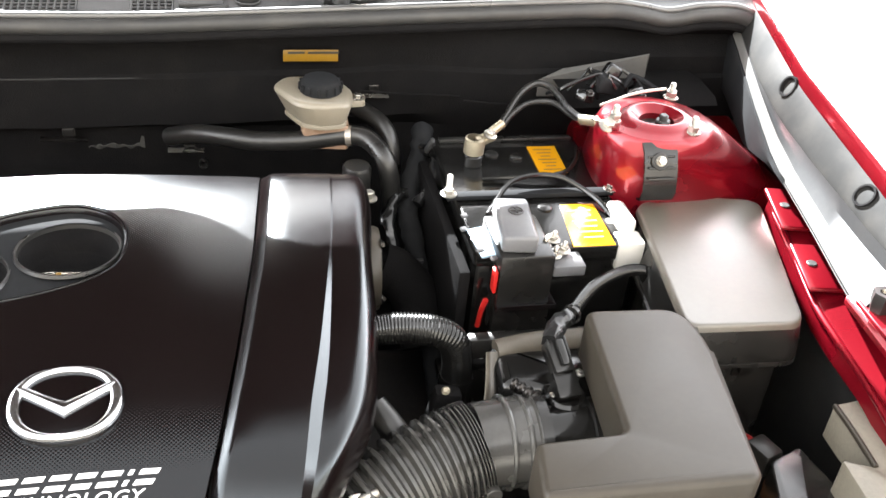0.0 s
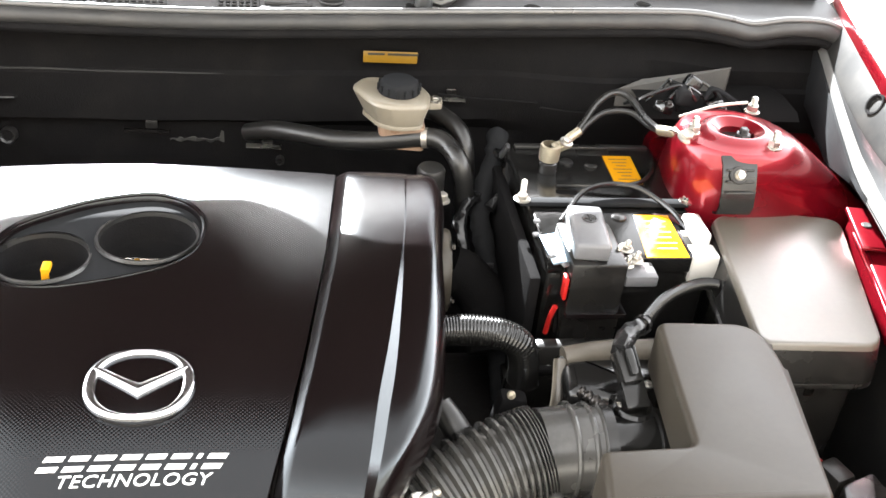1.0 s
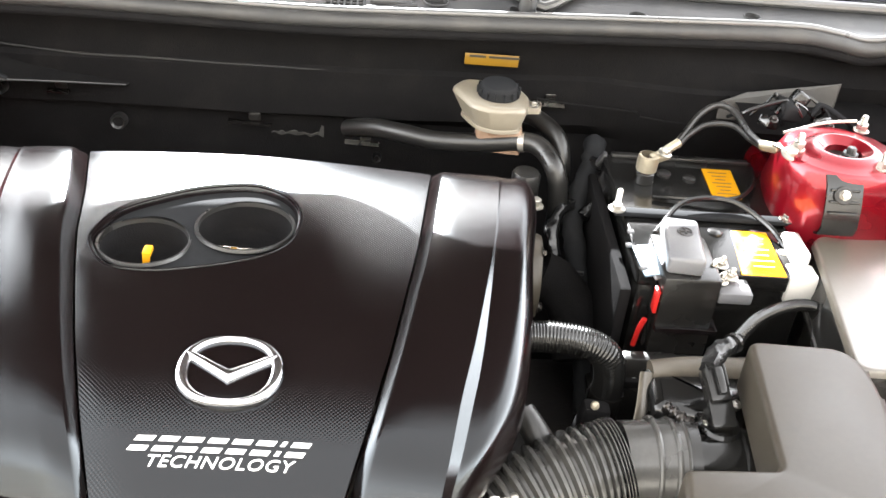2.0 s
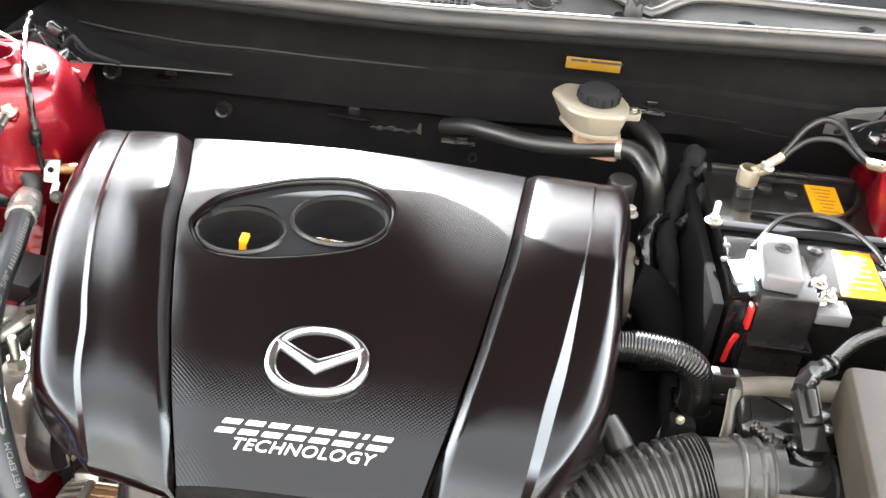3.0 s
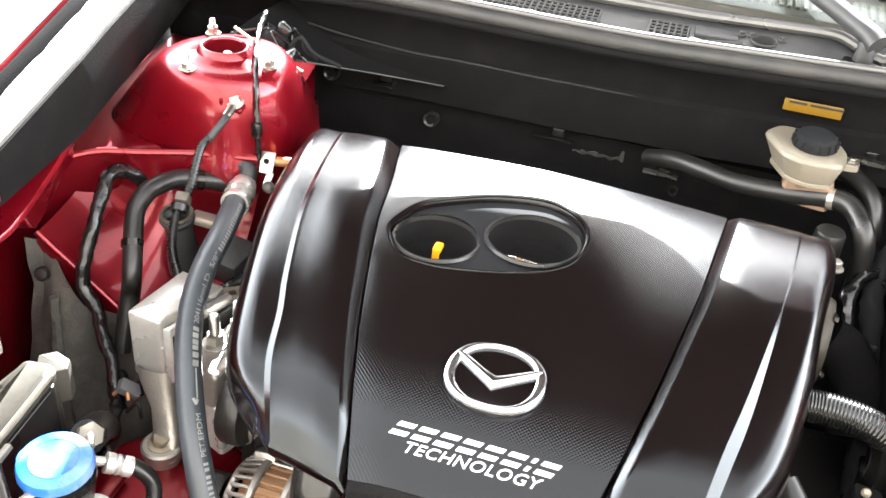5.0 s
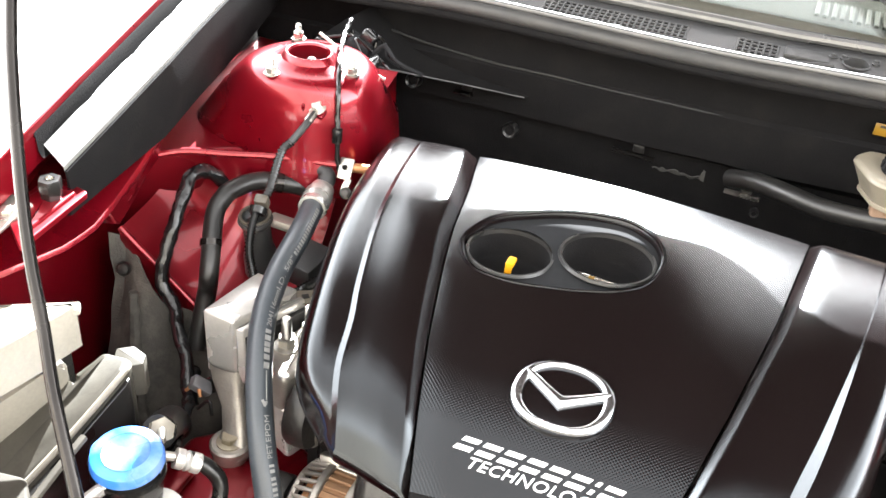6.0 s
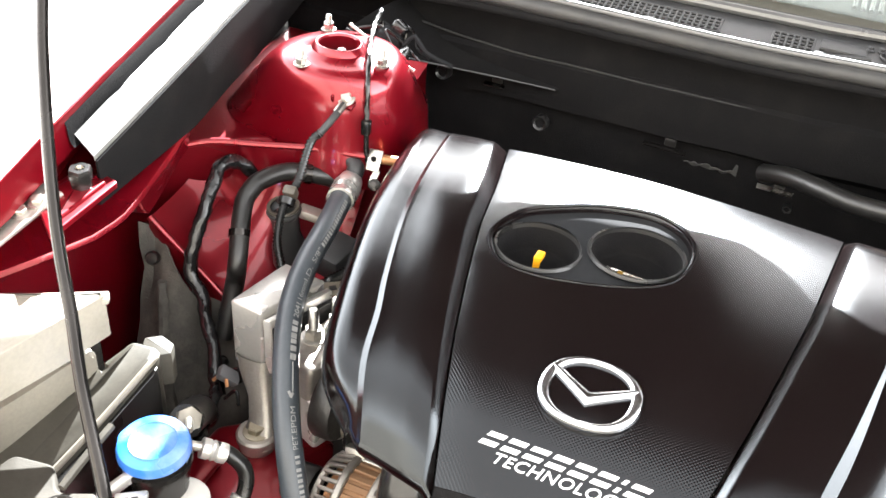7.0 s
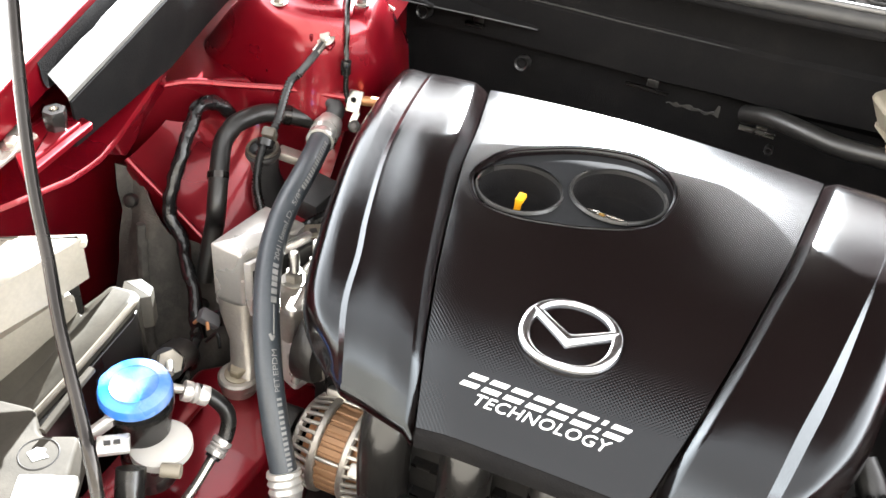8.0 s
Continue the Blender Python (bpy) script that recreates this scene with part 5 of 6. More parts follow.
throttle = thing("throttle_body", "cast alloy throttle body beside the engine cover", "throttle body", (0.315, 0.33, 0.84))
part("flange", lathe([(0.034, -0.012), (0.050, -0.012), (0.052, -0.006), (0.052, 0.006), (0.050, 0.010), (0.034, 0.010)], 40, aim((0.312, 0.335, 0.836), (1, -0.05, 0))), CLIP_DARK, throttle)
part("duct", tube([(0.325, 0.335, 0.838), (0.345, 0.33, 0.83), (0.37, 0.31, 0.80), (0.375, 0.27, 0.76)], 0.030, 28), FELT, throttle)
for a in (20, 110, 200, 290):
    part("bolt", hex_bolt((0.320, 0.335 + 0.046 * math.cos(radians(a)), 0.838 + 0.046 * math.sin(radians(a))), (1, 0, 0), r=0.005, h=0.005), STEEL_DARK, throttle)

# ---- brake reservoir and hoses by the firewall ----
tank = thing("brake_fluid_reservoir", "milky plastic brake fluid reservoir with a black cap", "fluid reservoir", (0.265, 0.49, 0.95))
TP = rounded([(0.206, 0.512), (0.232, 0.460), (0.262, 0.448), (0.300, 0.456), (0.308, 0.500), (0.29, 0.535), (0.225, 0.538)], 0.012)
upper = prism(TP, 0.966, lambda x, y: 1.000 - 0.12 * max(0, x - 0.28), 0.006, 3)
for v in upper.verts:
    k = 0.24 * max(0.0, (0.990 - v.co.z) / 0.024)
    v.co.x += (0.276 - v.co.x) * k
    v.co.y += (0.490 - v.co.y) * k
part("upper_tank", upper, IVORY, tank)
part("seam", prism(shrink(TP, (0.276, 0.490), 0.20), 0.962, 0.967, 0.001), IVORY, tank)
part("lower_tank", prism(shrink(rounded([(0.240, 0.47), (0.300, 0.463), (0.302, 0.515), (0.243, 0.52)], 0.008), (0.274, 0.49), 0.02), 0.931, 0.963, 0.003), FLUID, tank, "amber fluid showing through the lower tank")
cap_prof = [(0, 0.015), (0.021, 0.015), (0.024, 0.012), (0.0255, 0.004), (0.0265, 0.0), (0, 0.0)]
part("cap", lathe(cap_prof, 28, pose(0.266, 0.495, 1.000)), DULL, tank, "ribbed black screw cap")
for k in range(14):
    a = 2 * math.pi * k / 14
    part("cap_rib", block((0.266 + 0.0262 * math.cos(a), 0.495 + 0.0262 * math.sin(a), 1.006), (0.0035, 0.0035, 0.010), 0.001, rot=(0, 0, math.degrees(a))), DULL, tank)
part("lug", prism(rounded([(0.300, 0.487), (0.322, 0.490), (0.324, 0.510), (0.302, 0.512)], 0.005), 0.978, 0.986, 0.001), IVORY, tank)
part("bolt", hex_bolt((0.313, 0.499, 0.986), r=0.006, h=0.005), STEEL, tank)

brake_label = thing("warning_label", "yellow warning label on the firewall, darkened for its shade", "label", (0.265, 0.595, 1.005))
part("plate", box(0.226, 0.298, 0.583, 0.5845, 0.9985, 1.0145, 0.0004), DIM_YELLOW, brake_label)
part("print_bar", box(0.232, 0.254, 0.5822, 0.583, 1.0095, 1.0125, 0), DARK, brake_label)
part("print_bar", box(0.258, 0.299, 0.5822, 0.583, 1.0095, 1.0125, 0), DARK, brake_label)

heater = thing("heater_hose", "black rubber heater hose bending behind the cover", "hose", (0.27, 0.46, 0.94))
part("hose", tube([(0.075, 0.575, 0.895), (0.110, 0.545, 0.915), (0.150, 0.515, 0.925), (0.19, 0.496, 0.928), (0.246, 0.478, 0.938), (0.300, 0.470, 0.948), (0.325, 0.456, 0.947), (0.342, 0.430, 0.930), (0.350, 0.425, 0.890), (0.352, 0.430, 0.84)], 0.0125, 18), RUBBER, heater)
# no fitting here: a bright ring draws the hose's highlight
part("sleeve_end", tube([(0.297, 0.4705, 0.947), (0.304, 0.4685, 0.948)], 0.0131, 18), ALLOY, heater, "bright band standing in for the glint at the bend")
heater_b = thing("heater_hose", "black rubber hose running down beside the reservoir", "hose", (0.35, 0.5, 0.93))
part("hose", tube([(0.30, 0.560, 0.945), (0.325, 0.540, 0.948), (0.352, 0.51, 0.936), (0.360, 0.49, 0.905), (0.362, 0.485, 0.86)], 0.012, 16), RUBBER, heater_b)
vacuum = thing("purge_valve", "grey plastic valve under the heater hose", "valve", (0.30, 0.42, 0.9))
part("body", lathe([(0, 0.03), (0.016, 0.03), (0.018, 0.026), (0.018, 0.0), (0.015, -0.02), (0, -0.02)], 24, pose(0.305, 0.425, 0.90)), RUBBER, vacuum)
part("pipe", tube([(0.21, 0.43, 0.905), (0.26, 0.425, 0.91), (0.29, 0.423, 0.905)], 0.006, 10), BLACK, vacuum)
part("bolt", hex_bolt((0.315, 0.385, 0.905), r=0.007, h=0.01), STEEL, vacuum)

# ---- engine mount side: bracket, pressure hose, pipes ----
mount = thing("engine_mount", "cast alloy engine mount with studs and a bolted foot", "engine mount", (-0.36, 0.06, 0.68))
part("head_block", prism(rounded([(-0.409, 0.058), (-0.368, 0.054), (-0.335, 0.138), (-0.392, 0.146)], 0.004), 0.776, 0.861, 0.0035, 3), MACHINED, mount, "machined alloy block with a bright top")
part("side_plate", prism(rounded([(-0.366, 0.055), (-0.357, 0.056), (-0.325, 0.136), (-0.333, 0.138)], 0.002), 0.776, 0.852, 0.002), MACHINED, mount)
part("rubber_pad", prism([(-0.356, 0.058), (-0.348, 0.060), (-0.320, 0.132), (-0.325, 0.135)], 0.770, 0.842, 0.001), RUBBER, mount)
leg = []
for z, cx, cy, w, d in ((0.790, -0.384, 0.075, 0.046, 0.05), (0.772, -0.380, 0.068, 0.042, 0.045), (0.745, -0.368, 0.056, 0.030, 0.04), (0.722, -0.360, 0.044, 0.032, 0.04), (0.706, -0.358, 0.034, 0.040, 0.046), (0.70, -0.358, 0.032, 0.042, 0.048)):
    leg.append([(cx + w / 2 * math.copysign(abs(math.cos(a)) ** 0.6, math.cos(a)), cy + d / 2 * math.copysign(abs(math.sin(a)) ** 0.6, math.sin(a)), z) for a in np.linspace(0, 2 * math.pi, 24, endpoint=False)])
part("leg", grid(leg, True), ALLOY, mount)
part("foot", lathe([(0, 0.0), (0.021, 0.0), (0.0235, -0.002), (0.0235, -0.008), (0.021, -0.012), (0.019, -0.05)], 30, pose(-0.361, 0.024, 0.712)), ALLOY, mount)
part("foot_bolt", hex_bolt((-0.361, 0.024, 0.712), (0, 0, 1), r=0.0105, h=0.009, flange=1.5), BRASS, mount)
part("engine_arm", prism(rounded([(-0.335, 0.035), (-0.285, 0.015), (-0.255, 0.10), (-0.30, 0.135)], 0.008), 0.745, 0.842, 0.005, 3), ALLOY, mount)
part("engine_arm", prism(rounded([(-0.320, 0.030), (-0.280, 0.012), (-0.268, 0.045), (-0.305, 0.062)], 0.006), 0.735, 0.800, 0.004, 3), MACHINED, mount)
for x, y in ((-0.309, 0.066), (-0.296, 0.094)):
    part("stud_nut", hex_bolt((x, y, 0.842), r=0.0105, h=0.012, flange=1.4, stud=0.026), STEEL, mount)
part("lower_lug", block((-0.268, 0.030, 0.775), (0.05, 0.03, 0.03), 0.008, 3, rot=(0, 35, 10)), ALLOY, mount)
part("tag", prism(rounded([(-0.345, 0.150), (-0.330, 0.128), (-0.312, 0.150), (-0.322, 0.165)], 0.004), 0.845, 0.8465, 0, m=pose(0, 0, 0)), IVORY, mount, "yellowed paper tag")
part("tag_bar", block((-0.330, 0.146, 0.8467), (0.008, 0.008, 0.0004), 0, rot=(0, 0, 40)), DARK, mount)

ac_hose = thing("pressure_hose", "grey-blue reinforced rubber hose with printed writing and crimped ends", "hose", (-0.33, 0.05, 0.86))
PH = [(-0.379, 0.272, 0.901), (-0.376, 0.259, 0.901), (-0.357, 0.182, 0.902), (-0.345, 0.111, 0.895), (-0.329, 0.053, 0.880), (-0.304, 0.001, 0.860), (-0.278, -0.042, 0.830), (-0.254, -0.073, 0.790), (-0.229, -0.099, 0.742)]
HR = 0.0138
part("hose", tube(PH, HR, 24, 10), RUBBER_BLUE, ac_hose)
for i, (a, b) in enumerate((((-0.3705, 0.236, 0.902), (-0.381, 0.284, 0.901)), ((-0.232, -0.096, 0.748), (-0.220, -0.110, 0.720)))):
    d = (Vector(b) - Vector(a))
    h = d.length
    part("crimp", lathe([(HR, 0), (HR + 0.0032, 0.0005), (HR + 0.0040, h * 0.15), (HR + 0.0018, h * 0.25), (HR + 0.0040, h * 0.38), (HR + 0.0018, h * 0.5), (HR + 0.0040, h * 0.63), (HR + 0.0020, h * 0.78), (HR + 0.001, h * 0.95), (HR * 0.7, h), (0, h)], 26, aim(a, d)), MACHINED, ac_hose, "crimped alloy ferrule")
part("elbow", tube([(-0.380, 0.280, 0.902), (-0.379, 0.291, 0.912), (-0.385, 0.297, 0.917), (-0.396, 0.299, 0.917), (-0.410, 0.300, 0.910)], (0.0115, 0.009), 16), GUTTER, ac_hose)
part("low_pipe", tube([(-0.221, -0.108, 0.722), (-0.213, -0.116, 0.69), (-0.20, -0.12, 0.64)], 0.010, 14), ALLOY, ac_hose)
hose_path = smooth_path(PH, 24)
hose_len = [0.0]
for a, b in zip(hose_path, hose_path[1:]):
    hose_len.append(hose_len[-1] + (b - a).length)
TOWARDS = Vector((0.42, -0.62, 0.66)).normalized()


def on_hose(bm, start):
    """Bends flat work along the hose; x runs up the hose from its low end."""
    total = hose_len[-1]
    for v in bm.verts:
        s = total - (start + v.co.x)
        i = max(1, min(len(hose_len) - 1, int(np.searchsorted(hose_len, s))))
        a, b = hose_path[i - 1], hose_path[i]
        p = a.lerp(b, (s - hose_len[i - 1]) / max(1e-9, hose_len[i] - hose_len[i - 1]))
        t = (a - b).normalized()
        out = (TOWARDS - t * TOWARDS.dot(t)).normalized()
        left = out.cross(t)
        ang = v.co.y / HR - 0.50
        v.co = p + (out * math.cos(ang) + left * math.sin(ang)) * (HR + 0.0003 + v.co.z)
    return bm


def hose_word(text, low, high, size=0.0080):
    """A printed word that fills the stretch of the hose from low to high."""
    bm = letters(text, size, 0.0001)
    xs = [v.co.x for v in bm.verts]
    moved(bm, Matrix.Diagonal(((high - low) / (max(xs) - min(xs)), 1, 1, 1)))
    return on_hose(bm, (low + high) / 2)


for text, low, high in (("PET.", 0.0860, 0.1006), ("EPDM", 0.1017, 0.1260), ("2041", 0.2223, 0.2408), ("16mm", 0.2444, 0.2684), ("I.D.", 0.2707, 0.2911), ("5/8\"", 0.2979, 0.3209)):
    part("lettering", hose_word(text, low, high), PALE_INK, ac_hose, "grey printed writing")
part("line_mark", on_hose(slanted_bar(0.030, 0.0010, 0), 0.1555), PALE_INK, ac_hose)
part("line_mark", on_hose(stroke_shape((((0.0, 0.5), (0.004, 0.0)), ((0.0, 0.5), (0.004, 1.0))), 0.004, 1.0), 0.1346), PALE_INK, ac_hose)
x = 0.1760
for w in (0.0088, 0.0078, 0.0064, 0.0078, 0.0078, 0.0064):
    part("brand_bar", on_hose(slanted_bar(w * 0.74, 0.0062, 0), x), PALE_INK, ac_hose)
    x += w
for x0, n in ((0.3277, 17), (0.0040, 13), (0.0737, 2)):
    for k in range(n):
        part("print_bar", on_hose(slanted_bar(0.0032 - 0.0008 * (k % 2), 0.0050, 0), x0 + k * 0.0052), PALE_INK, ac_hose)

tape_hose = thing("taped_harness", "wiring harness bound in glossy black tape", "wiring harness", (-0.52, 0.2, 0.85))
part("trunk", tube([(-0.495, 0.268, 0.872), (-0.508, 0.262, 0.885), (-0.522, 0.247, 0.904), (-0.529, 0.226, 0.908), (-0.526, 0.200, 0.893), (-0.522, 0.174, 0.872), (-0.523, 0.150, 0.838), (-0.521, 0.136, 0.805), (-0.500, 0.128, 0.783), (-0.481, 0.106, 0.768), (-0.458, 0.086, 0.752), (-0.443, 0.065, 0.735), (-0.428, 0.05, 0.715)], 0.0085, 14, 8, rough=0.25), TAPE, tape_hose, angle=60)
part("branch", tube([(-0.443, 0.065, 0.735), (-0.42, 0.03, 0.73), (-0.405, -0.01, 0.735), (-0.392, -0.039, 0.74), (-0.40, -0.07, 0.74)], 0.006, 10, rough=0.5), TAPE, tape_hose)
part("connector", block((-0.417, 0.055, 0.748), (0.026, 0.016, 0.012), 0.002, rot=(20, 40, 30)), GREY_PLASTIC, tape_hose, "grey plastic connector")
for i, p in enumerate(((-0.432, 0.046, 0.742), (-0.425, 0.062, 0.738), (-0.41, 0.035, 0.732))):
    part("wire_end", tube([p, (p[0] + 0.012, p[1] + 0.006, p[2] + 0.012), (p[0] + 0.022, p[1] - 0.004, p[2] + 0.002)], 0.0022, 8), COPPER if i == 0 else SLEEVE, tape_hose)
part("clip_hook", tube([(-0.412, 0.082, 0.765), (-0.408, 0.075, 0.778), (-0.401, 0.072, 0.772), (-0.402, 0.075, 0.762)], 0.003, 8), STEEL, tape_hose)

coolant = thing("coolant_hose", "dull black rubber coolant hose over the inner fender", "hose", (-0.48, 0.22, 0.85))
part("hose", tube([(-0.462, 0.112, 0.745), (-0.46, 0.14, 0.81), (-0.454, 0.14, 0.845), (-0.476, 0.189, 0.885), (-0.477, 0.21, 0.898), (-0.473, 0.228, 0.903), (-0.455, 0.26, 0.903), (-0.417, 0.286, 0.893), (-0.399, 0.294, 0.88)], 0.0115, 16), RUBBER, coolant)

for p, d in (((-0.4655, 0.163, 0.866), (-0.3, 0.65, 0.7)), ((-0.436, 0.274, 0.8985), (0.8, 0.55, -0.2))):
    part("hose_clamp", lathe([(0.0115, -0.004), (0.0130, -0.004), (0.0130, 0.004), (0.0115, 0.004)], 20, aim(p, d)), STEEL_DARK, coolant)

earth = thing("earth_strap", "ribbed black earth cable with a zinc ring on the tower", "cable", (-0.42, 0.25, 0.92))
part("cable", tube([(-0.396, 0.292, 0.997), (-0.398, 0.270, 0.989), (-0.406, 0.248, 0.974)], 0.0045, 10), RUBBER, earth)
part("conduit", tube([(-0.405, 0.251, 0.976), (-0.412, 0.239, 0.965), (-0.411, 0.207, 0.930), (-0.416, 0.184, 0.910), (-0.409, 0.157, 0.882), (-0.396, 0.142, 0.860), (-0.388, 0.135, 0.845)], 0.0050, 12, 8, 0.0042, 0.0012), SLEEVE, earth, angle=20)
part("ring_lug", add_into(block((-0.3965, 0.288, 0.998), (0.010, 0.026, 0.003), 0.001, rot=(18, 0, 0)), hex_bolt((-0.396, 0.299, 1.001), (0, -0.6, 1), r=0.0072, h=0.006)), STEEL, earth)
part("tower_tab", add_into(block((-0.398, 0.303, 0.996), (0.026, 0.022, 0.006), 0.002, rot=(25, 0, -8)), block((-0.412, 0.296, 1.000), (0.005, 0.012, 0.014), 0.002, rot=(10, 0, 10))), RED, earth)
part("cable_clip", block((-0.413, 0.195, 0.922), (0.016, 0.012, 0.018), 0.003, rot=(30, 0, 10)), CLIP_DARK, earth, "aged cream plastic cable clip")
part("clip_band", lathe([(0.008, -0.004), (0.0105, -0.004), (0.0105, 0.004), (0.008, 0.004)], 14, aim((-0.4145, 0.188, 0.913), (0.1, -0.7, -0.6))), BLACK, earth)

horn = thing("bracket_cup", "grey rubber-capped bracket standing behind the mount", "bracket", (-0.44, 0.21, 0.83))
part("cup", lathe([(0.018, 0.0), (0.0205, 0.001), (0.0215, 0.004), (0.020, 0.008), (0.017, 0.012), (0.0165, 0.04), (0.021, 0.06), (0.022, 0.085), (0, 0.085)], 26, aim((-0.436, 0.215, 0.882), (0.02, 0.12, -1))), GUTTER, horn)
part("lip", lathe([(0.016, 0.001), (0.0195, 0.002), (0.0205, 0.0), (0.0195, -0.002), (0.016, -0.001)], 26, aim((-0.436, 0.215, 0.884), (0.02, 0.12, -1))), CLIP_DARK, horn)
part("arm", block((-0.405, 0.245, 0.862), (0.05, 0.02, 0.012), 0.003, rot=(0, 20, 25)), ALLOY, horn)
part("box_bracket", block((-0.362, 0.212, 0.838), (0.045, 0.05, 0.035), 0.004, rot=(10, 0, -12)), GUTTER, horn)
part("sensor", block((-0.385, 0.222, 0.845), (0.02, 0.035, 0.03), 0.004, rot=(15, 0, -20)), BLACK, horn)

lead = thing("sensor_lead", "thin black ribbed lead by the engine cover", "cable", (-0.34, 0.17, 0.84))
part("conduit", tube([(-0.292, 0.195, 0.868), (-0.318, 0.178, 0.858), (-0.340, 0.160, 0.845), (-0.356, 0.15, 0.83)], 0.006, 10, 8, 0.004, 0.0014), SLEEVE, lead, angle=20)
part("plug", lathe([(0, 0.0), (0.006, 0.0), (0.007, 0.01), (0.005, 0.016)], 14, aim((-0.288, 0.198, 0.870), (-0.8, -0.5, -0.3))), BRASS, lead)

stay = thing("cover_stay", "zinc-plated stay bracket behind the engine cover", "bracket", (-0.37, 0.33, 0.89))
part("plate", add_into(block((-0.356, 0.296, 0.930), (0.018, 0.004, 0.027), 0.0016, rot=(-40, 0, 6)), block((-0.350, 0.285, 0.914), (0.009, 0.004, 0.018), 0.0014, rot=(-40, 12, 6))), STEEL, stay)
part("hole", lathe([(0, 0.0028), (0.0030, 0.0028), (0.0034, 0.001)], 14, aim((-0.3562, 0.2945, 0.9325), (-0.06, -0.77, 0.64))), FELT, stay)
part("bolt", hex_bolt((-0.347, 0.279, 0.907), (0.2, -0.8, 0.6), r=0.005, h=0.005), STEEL_DARK, stay)
part("pipe", rod((-0.352, 0.302, 0.930), (-0.318, 0.318, 0.926), 0.006), COPPER, stay)

# ---- alternator ----
alt = thing("alternator", "alternator with cast alloy housings and a brown stator", "alternator", (-0.19, -0.045, 0.64))
ALT_TURN = radians(0)
AX = Vector((math.cos(ALT_TURN), math.sin(ALT_TURN), 0.0))
AC = Vector((-0.205, -0.012, 0.705))


def ring_along(profile, seg=44):
    return lathe(profile, seg, aim(AC, AX))


part("stator", ring_along([(0.040, -0.014), (0.0475, -0.014), (0.0475, 0.014), (0.040, 0.014)]), RUST, alt, "brown laminated stator")
for k in range(26):
    a = 2 * math.pi * k / 26
    m = aim(AC, AX) @ pose(0.0478 * math.cos(a), 0.0478 * math.sin(a), 0, 0, 0, math.degrees(a))
    part("lamination_ridge", box(-0.002, 0.0022, -0.0038, 0.0038, -0.0138, 0.0138, 0.001, 1, m), RUST, alt)
for side, name in ((-1, "front_housing"), (1, "rear_housing")):
    h = part(name, add_into(ring_along([(0.044, side * 0.0135), (0.0525, side * 0.0135), (0.0540, side * 0.015), (0.0545, side * 0.020), (0.0530, side * 0.0225), (0.046, side * 0.0225)]), ring_along([(0.028, side * 0.048), (0.040, side * 0.048), (0.0455, side * 0.0445), (0.0465, side * 0.040), (0.043, side * 0.038), (0.030, side * 0.042)])), ALLOY, alt, "cast alloy housing with cooling slots")
    for k in range(32):
        m = aim(AC, AX) @ pose(0, 0, 0, 0, 0, 360 * k / 32)
        part("fin", box(-0.0024, 0.0024, -0.0022, 0.0022, -0.0115, 0.0115, 0.0012, 2, m @ pose(0.0495, 0, side * 0.031, 0, -side * 16, 0)), ALLOY, h)
    part("winding", ring_along([(0.030, side * 0.018), (0.041, side * 0.020), (0.040, side * 0.034), (0.030, side * 0.036)]), COPPER, alt)
    part("core", ring_along([(0.0, side * 0.037), (0.034, side * 0.037), (0.036, side * 0.015)]), DARK, alt)
part("pulley", lathe([(0, -0.006), (0.022, -0.006), (0.0235, -0.003), (0.0225, 0.004), (0.0235, 0.022), (0.022, 0.026), (0, 0.026)], 36, aim(AC - AX * 0.085, AX)), DARK, alt)
part("lug", block(AC - AX * 0.028 + Vector((0.004, 0.028, 0.044)), (0.026, 0.020, 0.016), 0.004, rot=(-30, 0, 5)), ALLOY, alt)
part("terminal_cover", block(AC + AX * 0.040 + Vector((0.0, -0.040, 0.022)), (0.026, 0.016, 0.030), 0.003, rot=(35, 0, math.degrees(ALT_TURN))), ALLOY, alt)
for a in (65, 150, 235, 330):
    c = aim(AC, AX) @ Vector((0.0505 * math.cos(radians(a)), 0.0505 * math.sin(radians(a)), 0))
    part("through_bolt", rod(c - AX * 0.020, c + AX * 0.020, 0.0026), STEEL, alt)
belt = thing("drive_belt", "black ribbed drive belt beside the alternator", "belt", (-0.25, 0.0, 0.7))
part("belt", grid([[(x, y, z) for x in (-0.262, -0.232)] for y, z in ((0.03, 0.80), (0.02, 0.70), (0.0, 0.58), (-0.03, 0.50))]), RUBBER, belt)
part("idler", lathe([(0, -0.012), (0.040, -0.012), (0.042, -0.008), (0.042, 0.008), (0.040, 0.012), (0, 0.012)], 30, aim((-0.262, 0.03, 0.80), (1, 0, 0))), DARK, belt)

# intake runners under the cover's front
manifold = thing("intake_manifold", "black plastic intake manifold with curved runners", "intake manifold", (0.0, -0.03, 0.7))
for x in (-0.133, -0.052, 0.034, 0.12):
    part("runner", tube([(x - 0.006, 0.02, 0.87), (x - 0.004, -0.035, 0.862), (x, -0.072, 0.83), (x + 0.003, -0.082, 0.77), (x + 0.004, -0.075, 0.70), (x + 0.004, -0.05, 0.62)], 0.0255, 20), BLACK, manifold)
part("plenum", box(-0.16, 0.16, -0.045, 0.02, 0.56, 0.86, 0.012), DARK, manifold)
for i, x in enumerate((-0.093, -0.009, 0.078)):
    for z in (0.815, 0.775, 0.73):
        part("rib", box(x - 0.020, x + 0.020, -0.056, -0.044, z, z + 0.004, 0.001), BLACK, manifold)
    part("clip", block((x, -0.060, 0.845), (0.026, 0.012, 0.008), 0.002), GUTTER, manifold)

